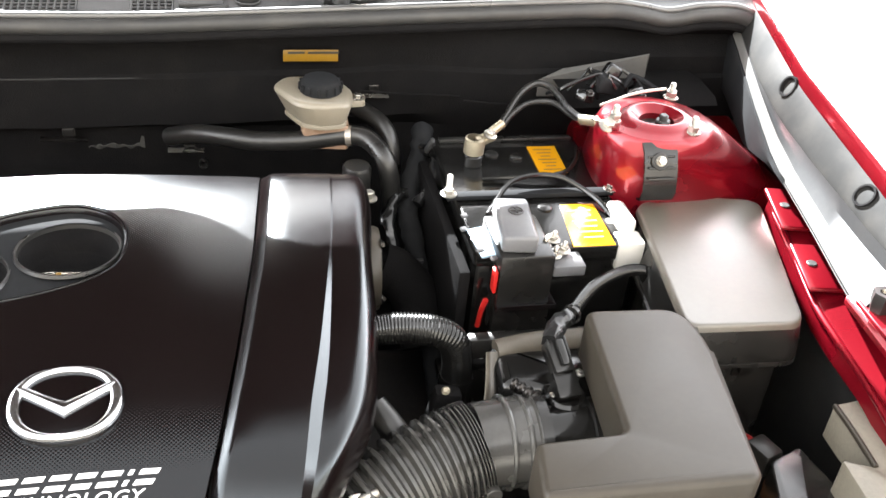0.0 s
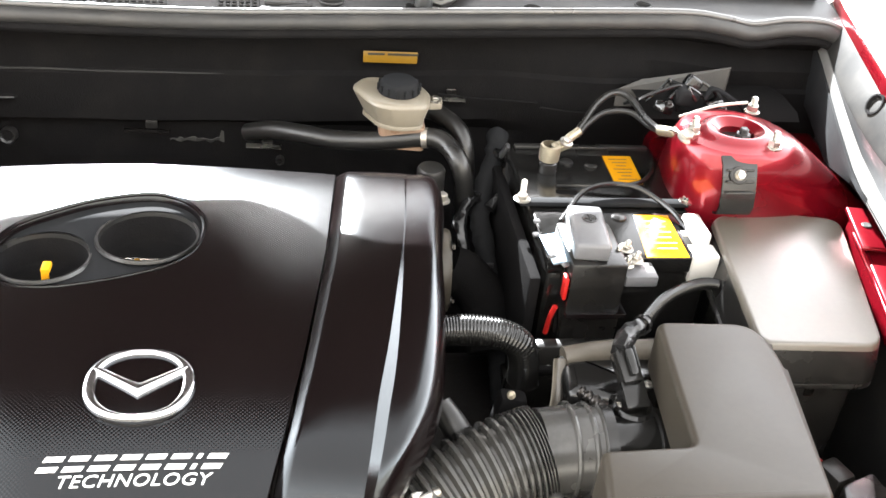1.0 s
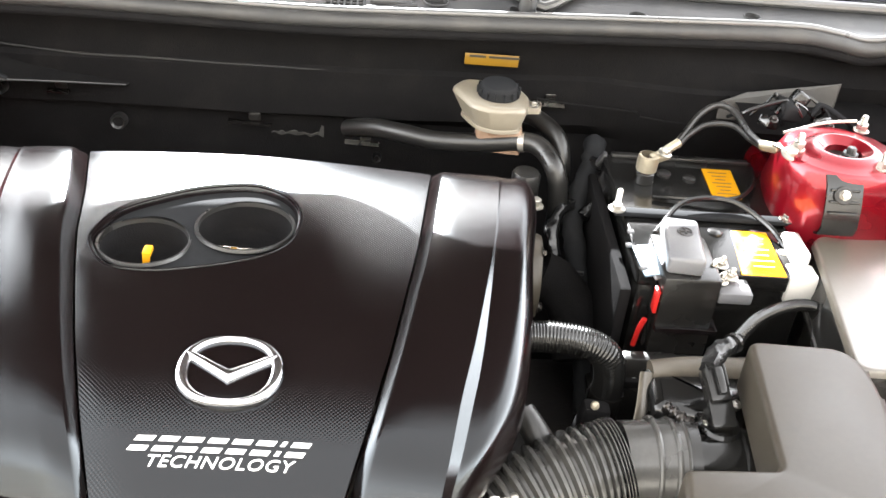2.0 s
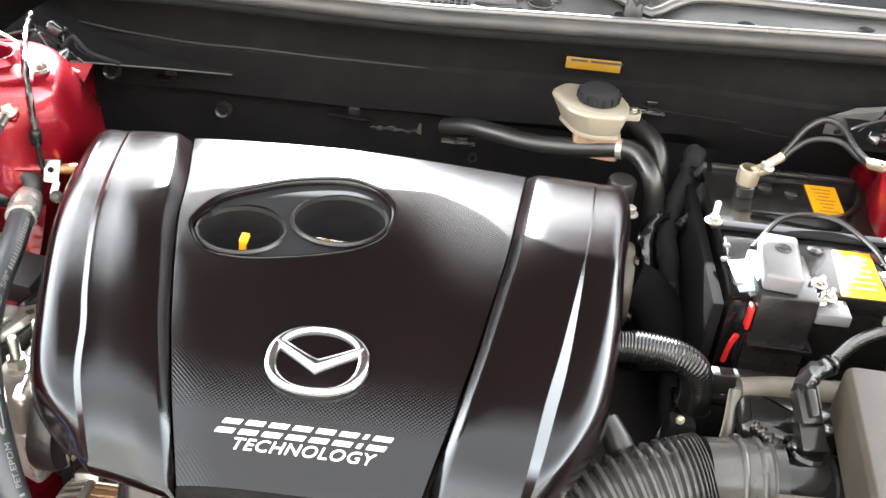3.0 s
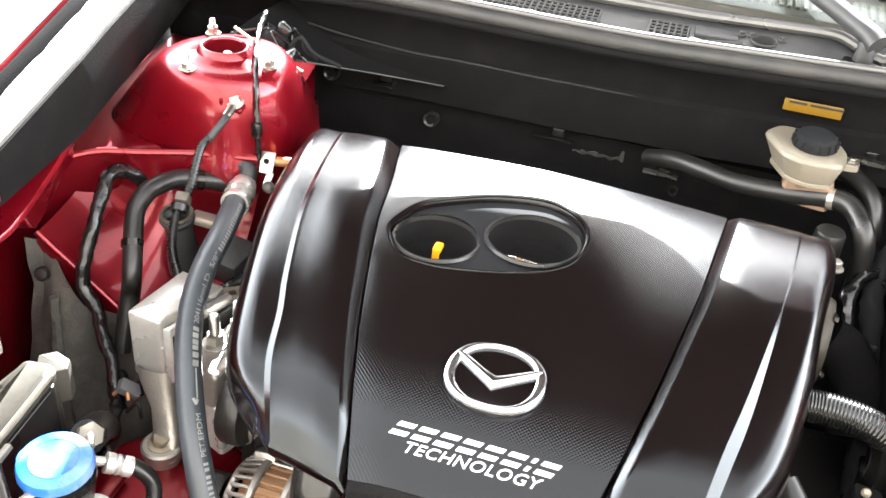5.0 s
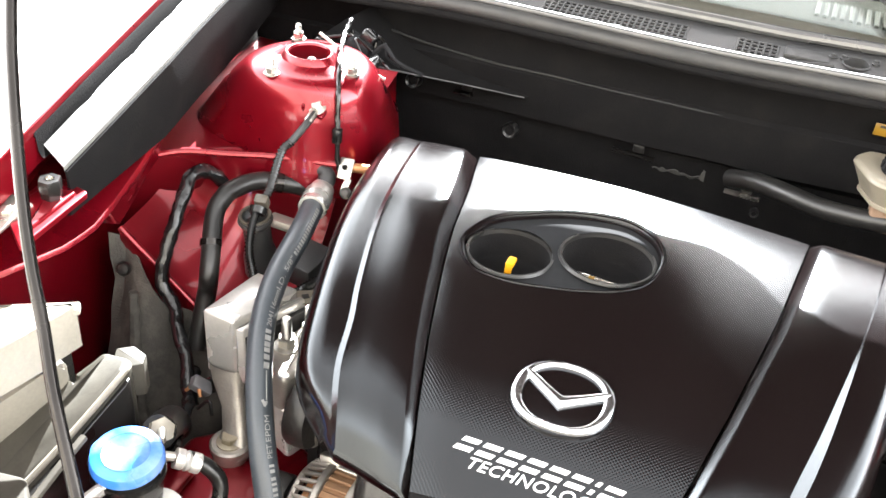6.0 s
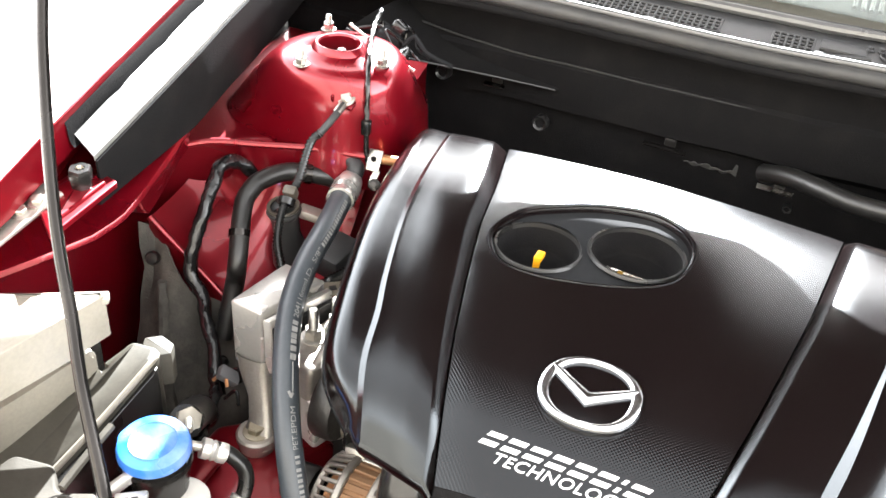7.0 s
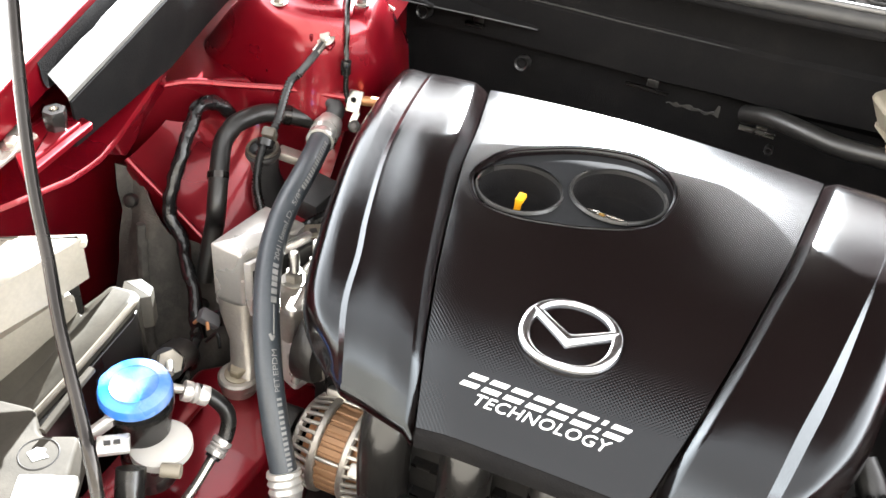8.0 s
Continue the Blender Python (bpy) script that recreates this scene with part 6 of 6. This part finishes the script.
# ---- washer filler, pipes and lamp ----
washer = thing("washer_filler", "washer bottle filler with a dusty bright blue cap", "washer filler", (-0.36, -0.145, 0.74))
part("cap", lathe([(0, 0.0056), (0.021, 0.0056), (0.0225, 0.0066), (0.0240, 0.0056), (0.029, 0.0052), (0.033, 0.0035), (0.0345, 0.0), (0.035, -0.006), (0.033, -0.009)], 40, pose(-0.362, -0.140, 0.845, 4, 2)), BLUE, washer, "dusty bright blue snap cap")
part("cap_tab", lathe([(0, 0.004), (0.012, 0.003), (0.016, 0.0), (0.015, -0.006)], 24, pose(-0.385, -0.139, 0.8415, 4, 2)), BLUE, washer)
part("neck", lathe([(0.030, 0.0), (0.029, -0.030), (0.026, -0.05), (0.026, -0.12), (0, -0.12)], 30, pose(-0.360, -0.140, 0.838)), BLACK, washer)
part("collar", lathe([(0.0305, -0.008), (0.033, -0.008), (0.033, -0.014), (0.0305, -0.014)], 30, pose(-0.360, -0.140, 0.838)), BLACK, washer)
part("bottle", lathe([(0, 0.0), (0.024, 0.0), (0.030, -0.003), (0.030, -0.012), (0, -0.014)], 30, pose(-0.336, -0.146, 0.790, 0, 0, 0)), WHITE_PLASTIC, washer, "white plastic bottle shoulder")
part("bracket", add_into(block((-0.352, -0.190, 0.822), (0.030, 0.020, 0.006), 0.002, rot=(10, 0, 35)), block((-0.372, -0.176, 0.825), (0.010, 0.05, 0.012), 0.003, rot=(15, 0, -25))), MACHINED, washer)
part("slot", block((-0.349, -0.188, 0.826), (0.006, 0.004, 0.002), 0, rot=(10, 0, 35)), DARK, washer)
part("slot", block((-0.356, -0.193, 0.826), (0.006, 0.004, 0.002), 0, rot=(10, 0, 35)), DARK, washer)
part("stem", tube([(-0.330, -0.196, 0.808), (-0.322, -0.215, 0.78), (-0.318, -0.23, 0.72)], 0.014, 14), BLACK, washer)
part("nipple", rod((-0.318, -0.172, 0.785), (-0.300, -0.165, 0.785), 0.007), IVORY, washer)
pump = thing("pipe_joint", "white plastic nut on a dark pipe", "pipe joint", (-0.39, -0.06, 0.79))
part("nut", lathe([(0.008, -0.008), (0.0135, -0.007), (0.0135, 0.007), (0.008, 0.008), (0, 0.008)], 6, aim((-0.384, -0.062, 0.797), (0.5, -0.3, 0.6))), IVORY, pump)
part("tail", tube([(-0.388, -0.060, 0.792), (-0.398, -0.035, 0.775), (-0.415, -0.005, 0.745), (-0.43, 0.02, 0.71)], 0.018, 16), RUBBER, pump)
part("stem", rod((-0.380, -0.066, 0.803), (-0.368, -0.082, 0.807), 0.004), STEEL, pump)
line = thing("refrigerant_pipe", "thin refrigerant line with alloy crimped fittings", "pipe", (-0.32, -0.08, 0.75))
LP = [(-0.366, -0.096, 0.803), (-0.353, -0.090, 0.800), (-0.340, -0.080, 0.794), (-0.325, -0.073, 0.784), (-0.311, -0.071, 0.766), (-0.307, -0.083, 0.745), (-0.311, -0.104, 0.731), (-0.315, -0.130, 0.714), (-0.32, -0.17, 0.70)]
part("rubber", tube(LP[2:7], 0.0082, 14), RUBBER, line)
part("pipe_end", tube(LP[:3], 0.005, 10), STEEL, line)
part("pipe_end", tube(LP[6:], 0.0052, 10), STEEL, line)
for a, b in ((LP[1], LP[3]), (LP[5], LP[6])):
    a, b = Vector(a), Vector(b)
    a = a.lerp(b, 0.1)
    h = (b - a).length * 0.85
    part("crimp", lathe([(0.006, 0), (0.0108, 0.001), (0.0108, h * 0.3), (0.0092, h * 0.38), (0.0108, h * 0.46), (0.0092, h * 0.6), (0.0108, h * 0.7), (0.0105, h * 0.95), (0.008, h)], 20, aim(a, b - a)), MACHINED, line)

lamp_l = thing("headlamp", "back of a headlamp housing in grey sunlit plastic", "headlamp", (-0.5, -0.1, 0.7), group="headlamps")
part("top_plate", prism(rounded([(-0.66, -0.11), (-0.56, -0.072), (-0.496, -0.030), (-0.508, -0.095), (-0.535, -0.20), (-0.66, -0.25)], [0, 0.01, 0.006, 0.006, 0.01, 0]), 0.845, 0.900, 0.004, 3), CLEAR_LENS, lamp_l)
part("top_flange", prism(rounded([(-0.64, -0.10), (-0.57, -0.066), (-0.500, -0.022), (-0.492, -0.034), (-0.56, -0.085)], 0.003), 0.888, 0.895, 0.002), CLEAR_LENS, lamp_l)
RAISED = Matrix.Translation((0.112, -0.652, 1.563)) @ Matrix.Scale(0.91, 4) @ Matrix.Translation((-0.112, 0.652, -1.563))
for piece in lamp_l.children:
    shift = Vector(lamp_l.location)
    piece.data.transform(Matrix.Translation(-shift) @ RAISED @ Matrix.Translation(shift))
part("rear_wall", prism([(-0.60, -0.095), (-0.503, -0.044), (-0.512, -0.10), (-0.56, -0.15)], 0.62, 0.850, 0.002), BLACK, lamp_l)
upper_lamp = prism(rounded([(-0.481, -0.071), (-0.487, -0.090), (-0.516, -0.165), (-0.55, -0.23), (-0.62, -0.22), (-0.535, -0.085)], [0.006, 0.006, 0.02, 0.01, 0, 0.01]), 0.79, 0.869, 0.012, 4)
lower_lamp = prism(rounded([(-0.480, -0.070), (-0.474, -0.028), (-0.441, -0.024), (-0.433, -0.041), (-0.447, -0.122), (-0.464, -0.189), (-0.50, -0.23), (-0.54, -0.20)], [0.004, 0.008, 0.008, 0.008, 0.02, 0.02, 0.01, 0]), 0.70, 0.845, 0.009, 4)
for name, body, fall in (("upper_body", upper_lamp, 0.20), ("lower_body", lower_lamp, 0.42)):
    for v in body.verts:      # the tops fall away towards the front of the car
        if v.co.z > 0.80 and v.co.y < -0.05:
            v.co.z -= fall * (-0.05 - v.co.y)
    # pale upper, dark lower body: sun and shade set by material
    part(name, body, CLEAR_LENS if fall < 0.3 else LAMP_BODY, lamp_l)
# the shaded side below the ridge is drawn in black
part("side_skin", prism(rounded([(-0.47, -0.040), (-0.438, -0.035), (-0.430, -0.045), (-0.443, -0.122), (-0.460, -0.189), (-0.48, -0.19)], 0.006), 0.60, lambda x, y: 0.833 - 0.42 * max(0.0, -0.05 - y), 0.003), BLACK, lamp_l)
# pale tube along the ridge stands for its sunlit highlight
part("moulded_edge", tube([(-0.438, -0.034, 0.8425), (-0.4355, -0.052, 0.8415), (-0.449, -0.122, 0.8125), (-0.466, -0.189, 0.784)], 0.0035, 8), CLEAR_LENS, lamp_l, "ridge of the lamp body, drawn pale as its highlight")
part("bulb_cap", prism(rounded([(-0.470, -0.014), (-0.456, -0.002), (-0.436, -0.008), (-0.430, -0.022), (-0.441, -0.032), (-0.462, -0.030)], 0.002), 0.795, 0.838, 0.003, 2), LAMP_BODY, lamp_l)

shield = thing("radiator_cover", "grey plastic radiator cover with a round embossed warning mark", "radiator cover", (-0.4, -0.25, 0.8))
part("panel", prism(rounded([(-0.47, -0.205), (-0.428, -0.198), (-0.404, -0.222), (-0.372, -0.206), (-0.345, -0.262), (-0.30, -0.30), (-0.30, -0.42), (-0.50, -0.42)], 0.008), 0.80, 0.842, 0.004, 3), SHIELD, shield)
part("edge_fin", tube([(-0.402, -0.148, 0.858), (-0.400, -0.18, 0.856), (-0.398, -0.222, 0.850)], 0.004, 8), SHIELD, shield)
part("mark_ring", lathe([(0.0165, 0), (0.0172, 0.0008), (0.018, 0)], 36, pose(-0.390, -0.239, 0.8422)), DARK, shield)
part("mark", prism([(-0.399, -0.243), (-0.389, -0.248), (-0.380, -0.238), (-0.386, -0.236), (-0.388, -0.232), (-0.396, -0.234)], 0.842, 0.8428, 0), WHITE_INK, shield)
part("pad", block((-0.355, -0.272, 0.846), (0.05, 0.032, 0.012), 0.003, rot=(0, 0, 25)), WHITE_PLASTIC, shield)
liner = thing("wheel_arch_liner", "creased grey felt wheel arch liner", "liner", (-0.52, 0.09, 0.7))
rows = []
for u in np.linspace(0, 1, 14):
    top, low = Vector((-0.60, 0.145, 0.850)).lerp(Vector((-0.42, 0.142, 0.705)), float(u)), Vector((-0.57, 0.05, 0.60)).lerp(Vector((-0.40, 0.06, 0.58)), float(u))
    rows.append([top.lerp(low, k / 8) + Vector((0, 0.014 * math.sin(float(u) * 11 + k * 0.5) + 0.01 * noise.noise(Vector((float(u) * 6, k * 0.7, 0))), 0)) for k in range(9)])
part("felt", thicken(grid(rows), 0.003), LINER, liner)
part("fold", tube([(-0.545, 0.112, 0.80), (-0.540, 0.098, 0.74), (-0.530, 0.080, 0.68), (-0.520, 0.07, 0.62)], (0.006, 0.010), 10, rough=0.3), LINER, liner, "raised crease of the felt")
for p in ((-0.57, 0.128, 0.815), (-0.47, 0.112, 0.70), (-0.50, 0.085, 0.64)):
    part("fastener", lathe([(0, 0.004), (0.007, 0.003), (0.009, 0.0), (0.009, -0.004)], 16, aim(p, (0.2, -0.9, 0.4))), BLACK, liner)

# prop rod, hood stop, fender end
prop = thing("prop_rod", "slim dark steel rod propping the hood", "prop rod", (-0.245, -0.335, 0.82))
PROP = [(-0.252, -0.312, 0.955), (-0.264, -0.300, 0.979), (-0.275, -0.290, 0.988), (-0.316, -0.253, 1.032), (-0.348, -0.220, 1.065), (-0.375, -0.194, 1.095), (-0.402, -0.164, 1.131), (-0.440, -0.116, 1.187), (-0.471, -0.072, 1.234), (-0.520, 0.010, 1.32), (-0.535, 0.10, 1.41), (-0.50, 0.25, 1.52), (-0.475, 0.342, 1.575)]
part("rod", tube([(-0.245, -0.33, 0.82), (-0.246, -0.325, 0.90)] + PROP, 0.0050, 14), STEEL_DARK, prop)
part("pivot", hex_bolt((-0.245, -0.335, 0.83), (0.2, -1, 0.2), r=0.009, h=0.01), STEEL, prop)


def hood_stop(at, side):
    stop = thing("hood_stop", "black rubber hood stop on a red bracket", "hood stop", at, group="hood stops")
    x, y, z = at
    s = side
    plate = rounded([(x - s * 0.020, y + 0.029), (x + s * 0.030, y + 0.040), (x + s * 0.034, y - 0.032), (x - s * 0.027, y - 0.079)], 0.006)
    raised = rounded([(x - s * 0.014, y + 0.020), (x + s * 0.020, y + 0.028), (x + s * 0.024, y - 0.028), (x - s * 0.018, y - 0.060)], 0.006)
    part("bracket", add_into(prism(plate, z - 0.022, z - 0.016, 0.002), prism(raised, z - 0.018, z - 0.012, 0.003, 3)), RED, stop)
    part("stem", lathe([(0.0105, -0.014), (0.0120, 0.004), (0.0112, 0.009), (0.0055, 0.009), (0.0045, 0.004), (0, 0.004)], 6, Matrix.Translation(at)), BLACK, stop)
    part("insert", lathe([(0.0, 0.005), (0.0032, 0.005), (0.004, 0.0098)], 12, Matrix.Translation(at)), STEEL, stop)
    return stop


hood_stop((-0.532, -0.002, 1.014), -1)
hood_stop((0.762, 0.014, 1.0), 1)
plate = thing("fender_bracket", "grey steel fender bracket with two bolts", "bracket", (-0.555, -0.06, 0.99))
part("strip", block((-0.560, -0.075, 0.992), (0.034, 0.11, 0.005), 0.0015, rot=(12, 0, -8)), ALLOY, plate)
for y, z in ((-0.045, 1.001), (-0.062, 0.997)):
    part("bolt", hex_bolt((-0.556 + (0.006 if y > -0.05 else 0), y, z), (0.1, -0.2, 1), r=0.0065, h=0.006, flange=1.6), STEEL, plate)

lamp_r = thing("headlamp", "back of a headlamp housing in dark glossy plastic", "headlamp", (0.70, -0.07, 0.7), group="headlamps")
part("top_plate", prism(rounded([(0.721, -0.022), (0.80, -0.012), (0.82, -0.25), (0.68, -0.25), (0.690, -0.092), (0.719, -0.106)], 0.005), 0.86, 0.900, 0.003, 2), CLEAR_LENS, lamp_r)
part("lower_body", prism(rounded([(0.650, -0.050), (0.690, -0.035), (0.697, -0.082), (0.70, -0.25), (0.60, -0.25), (0.628, -0.12)], 0.006), 0.66, 0.860, 0.004, 3), BLACK, lamp_r)
part("bulb_cap", block((0.655, -0.030, 0.845), (0.024, 0.03, 0.03), 0.004, rot=(0, 0, 20)), BLACK, lamp_r)
part("edge", tube([(0.722, -0.024, 0.900), (0.720, -0.06, 0.901), (0.717, -0.106, 0.900)], 0.003, 8), SATIN, lamp_r)
part("wire_bundle", tube([(0.625, -0.03, 0.80), (0.645, -0.025, 0.81), (0.66, -0.03, 0.82)], 0.006, 8, rough=0.4), COPPER, lamp_r)

# ---- clutter along the firewall ----
def firewall_plug(x, z, r, y=0.592):
    g = thing("grommet", "round black rubber grommet in the firewall", "grommet", (x, y, z), group="firewall grommets")
    part("ring", lathe([(r * 0.6, 0.004), (r * 0.85, 0.006), (r, 0.002), (r, -0.01)], 22, aim((x, y, z), (0, -1, 0.2))), RUBBER, g)
    part("stud", lathe([(0, 0.003), (r * 0.55, 0.003), (r * 0.6, -0.004)], 18, aim((x, y, z), (0, -1, 0.2))), FELT, g)


firewall_plug(-0.240, 0.874, 0.011)
firewall_plug(-0.393, 0.918, 0.011, 0.586)
firewall_plug(0.117, 0.842, 0.006)
for x, z, w in ((0.095, 0.866, 0.048), (-0.06, 0.886, 0.06), (-0.315, 0.915, 0.03), (0.345, 0.945, 0.05)):
    s = thing("heat_shield_clip", "thin metal clip edge on the firewall felt", "clip", (x, 0.59, z), group="firewall clips")
    part("blade", block((x, 0.590, z), (w, 0.010, 0.0018), 0.0006, rot=(8, 2, 0)), STEEL if x > 0 else STEEL_DARK, s)
    part("tab", block((x + w * 0.1, 0.595, z + 0.008), (0.016, 0.004, 0.012), 0.002), BLACK, s)
foil = thing("torn_foil", "torn crumpled foil edge on the firewall", "foil", (0.02, 0.588, 0.88))
rows = []
for k in range(24):
    x = -0.03 + 0.072 * k / 23
    h = 0.004 + 0.010 * abs(noise.noise(Vector((x * 70, 1.7, 0)))) + (0.012 if k > 21 else 0)
    rows.append([(x, 0.588 + 0.004 * noise.noise(Vector((x * 120, 0, 0))), 0.874 + 0.002 * math.sin(k)), (x, 0.584 + 0.005 * noise.noise(Vector((x * 90, 5, 0))), 0.874 + h)])
part("strip", thicken(grid(rows), 0.0006), PLATE, foil)
for x0, x1, z, y in ((0.33, 0.47, 0.952, 0.582), (0.47, 0.60, 0.945, 0.562)):
    w = thing("firewall_wire", "thin black lead clipped along the firewall", "cable", (x0, y, z), group="firewall leads")
    part("lead", tube([(x0, y, z + 0.004), ((x0 * 2 + x1) / 3, y - 0.002, z), ((x0 + 2 * x1) / 3, y, z - 0.003), (x1, y, z - 0.006)], 0.0016, 8), FELT, w)


def connector_cluster(c, label):
    g = thing("wiring_connector", label, "connector", c, group="tower connectors")
    x, y, z = c
    part("body", block((x, y, z - 0.006), (0.034, 0.024, 0.024), 0.006, 3, rot=(10, 15, 20)), DULL, g)
    part("body", block((x + 0.010, y + 0.010, z + 0.006), (0.022, 0.018, 0.020), 0.005, 3, rot=(-15, 30, -10)), TAPE, g)
    part("housing", block((x - 0.034, y - 0.020, z - 0.014), (0.024, 0.018, 0.014), 0.003, rot=(0, 20, 35)), SLEEVE, g)
    part("housing", block((x + 0.032, y - 0.028, z - 0.010), (0.022, 0.018, 0.014), 0.003, rot=(15, -20, -20)), SLEEVE, g)
    for k in range(9):
        a = k * 0.73
        p = Vector((x + 0.026 * math.cos(a), y + 0.014 * math.sin(a), z - 0.008))
        reach = 0.020 + 0.012 * (k % 3)
        part("wire", tube([p, p + Vector((reach * 0.5 * math.cos(a * 2), 0.006, 0.012 + 0.004 * (k % 2))), p + Vector((reach * math.cos(a), -0.010 + 0.006 * (k % 4), 0.002)), p + Vector((1.5 * reach * math.cos(a + 0.4), 0.014, -0.020))], 0.0017 + 0.0006 * (k % 3), 8), SLEEVE if k % 2 else DULL, g)
    for dx, dy in ((-0.034, -0.034), (0.034, -0.042)):
        part("pin", hex_bolt((x + dx, y + dy, z - 0.004), (0, -0.5, 1), r=0.0036, h=0.005), STEEL_DARK, g)


connector_cluster((0.635, 0.475, 1.020), "black taped wiring connectors above the strut tower")
connector_cluster((-0.428, 0.475, 1.010), "black taped wiring connectors behind the strut tower")
tag = single("cowl_side_plate", prism(rounded([(0.565, 0.540), (0.60, 0.545), (0.722, 0.545), (0.718, 0.5405)], 0.001), 0.965, lambda x, y: 0.990 + min(0.40 * (x - 0.565), 0.026 + 0.10 * (x - 0.63)), 0.001), PLATE, "grey metal side plate beside the firewall felt", "plate")
brace_l = thing("tower_brace", "black steel brace between firewall and strut tower", "brace", (-0.38, 0.53, 0.96))
BRACE_EDGE = [(-0.481, 0.455, 1.013), (-0.467, 0.470, 1.000), (-0.445, 0.490, 0.980), (-0.422, 0.510, 0.965), (-0.378, 0.540, 0.951), (-0.306, 0.570, 0.939), (-0.225, 0.592, 0.930)]
brace_line = smooth_path(BRACE_EDGE, 5)
part("web", thicken(grid([[p + Vector((0, 0.001, -0.001)), p.lerp(Vector((p.x + 0.01, 0.61, p.z)), 0.5), Vector((p.x + 0.02, 0.612, p.z + 0.002))] for p in brace_line]), 0.002), FELT, brace_l)
# paler tube puts the edge highlight of the black brace into colour
part("edge", tube(BRACE_EDGE, 0.0013, 8), GUTTER, brace_l, "thin paler edge drawn as the brace's highlight")
part("gusset", thicken(grid([[(-0.400, 0.458, 0.988), (-0.376, 0.488, 0.976)], [(-0.388, 0.460, 0.950), (-0.386, 0.462, 0.950)]]), 0.002), RED, brace_l, "small red painted gusset")
single("tower_brace", grid([[(x, y, z) for x in np.linspace(0.585, 0.80, 10)] for y, z in ((0.470, 0.982), (0.482, 0.990), (0.53, 0.992), (0.58, 0.985))]), FELT, "black steel brace beside the battery", "brace")
single("brace_rod", tube([(-0.46, 0.425, 1.035), (-0.42, 0.415, 1.022), (-0.36, 0.41, 1.0)], 0.0019, 8), ALLOY, "thin bright rod across the strut tower", "rod")
single("brace_rod", tube([(0.600, 0.400, 1.02), (0.65, 0.412, 1.03), (0.69, 0.414, 1.035)], 0.0019, 8), ALLOY, "thin bright rod across the strut tower", "rod")
tower_wire = thing("tower_lead", "black taped lead hanging over the red tower", "cable", (-0.39, 0.35, 1.0))
part("lead", tube([(-0.438, 0.470, 1.042), (-0.420, 0.412, 1.040), (-0.392, 0.348, 1.036), (-0.376, 0.313, 1.020), (-0.371, 0.303, 0.985), (-0.368, 0.297, 0.945), (-0.366, 0.30, 0.92)], 0.0033, 10, rough=0.3), SLEEVE, tower_wire)
part("clip", block((-0.370, 0.300, 0.970), (0.011, 0.010, 0.02), 0.002), SLEEVE, tower_wire)
harness = thing("main_harness", "thick black taped wiring harness beside the battery", "wiring harness", (0.39, 0.42, 0.85))
part("trunk", tube([(0.405, 0.52, 0.93), (0.400, 0.49, 0.915), (0.385, 0.455, 0.895), (0.372, 0.42, 0.87), (0.376, 0.37, 0.83), (0.383, 0.30, 0.78), (0.385, 0.22, 0.72)], 0.014, 16, 8, rough=0.25), DULL, harness, angle=60)
part("branch", tube([(0.398, 0.48, 0.92), (0.412, 0.455, 0.925), (0.402, 0.42, 0.905), (0.380, 0.40, 0.885)], 0.008, 12, 8, rough=0.6), TAPE, harness, angle=60)
part("branch", tube([(0.372, 0.43, 0.885), (0.352, 0.41, 0.885), (0.342, 0.385, 0.87), (0.348, 0.36, 0.84)], 0.008, 12, 8, rough=0.6), TAPE, harness, angle=60)
part("clip", block((0.404, 0.462, 0.935), (0.006, 0.010, 0.022), 0.002, rot=(15, 20, 0)), GUTTER, harness)
part("clip", block((0.372, 0.34, 0.84), (0.016, 0.004, 0.006), 0.001), GUTTER, harness)
part("clip", block((0.376, 0.24, 0.80), (0.016, 0.004, 0.006), 0.001), GUTTER, harness)
gear = thing("gearbox", "dark grimy gearbox housing under the intake hose", "gearbox", (0.36, 0.15, 0.5))
part("case", box(0.27, 0.42, 0.0, 0.36, 0.42, 0.70, 0.03, 3), DARK, gear)
part("bracket", block((0.352, 0.085, 0.835), (0.03, 0.02, 0.05), 0.006, rot=(0, 10, 0)), FELT, gear)
cradle = thing("pipe_stub", "black pipe stub beside the engine cover", "pipe", (0.27, 0.05, 0.85))
part("stub", tube([(0.275, 0.055, 0.875), (0.29, 0.035, 0.86), (0.305, 0.015, 0.835)], (0.012, 0.016), 14), RUBBER, cradle)
red_wires = thing("wire_bundle", "thin orange-red wires beside the air filter box", "wires", (0.68, 0.03, 0.80))
for k in range(3):
    part("wire", tube([(0.660 + 0.004 * k, 0.052 - 0.010 * k, 0.795), (0.680, 0.042 - 0.008 * k, 0.803), (0.702, 0.026 - 0.007 * k, 0.792)], 0.0017, 8), RED_PLASTIC, red_wires)
part("sleeve", tube([(0.700, 0.020, 0.792), (0.722, 0.006, 0.77), (0.735, -0.01, 0.73)], 0.006, 10), SLEEVE, red_wires)
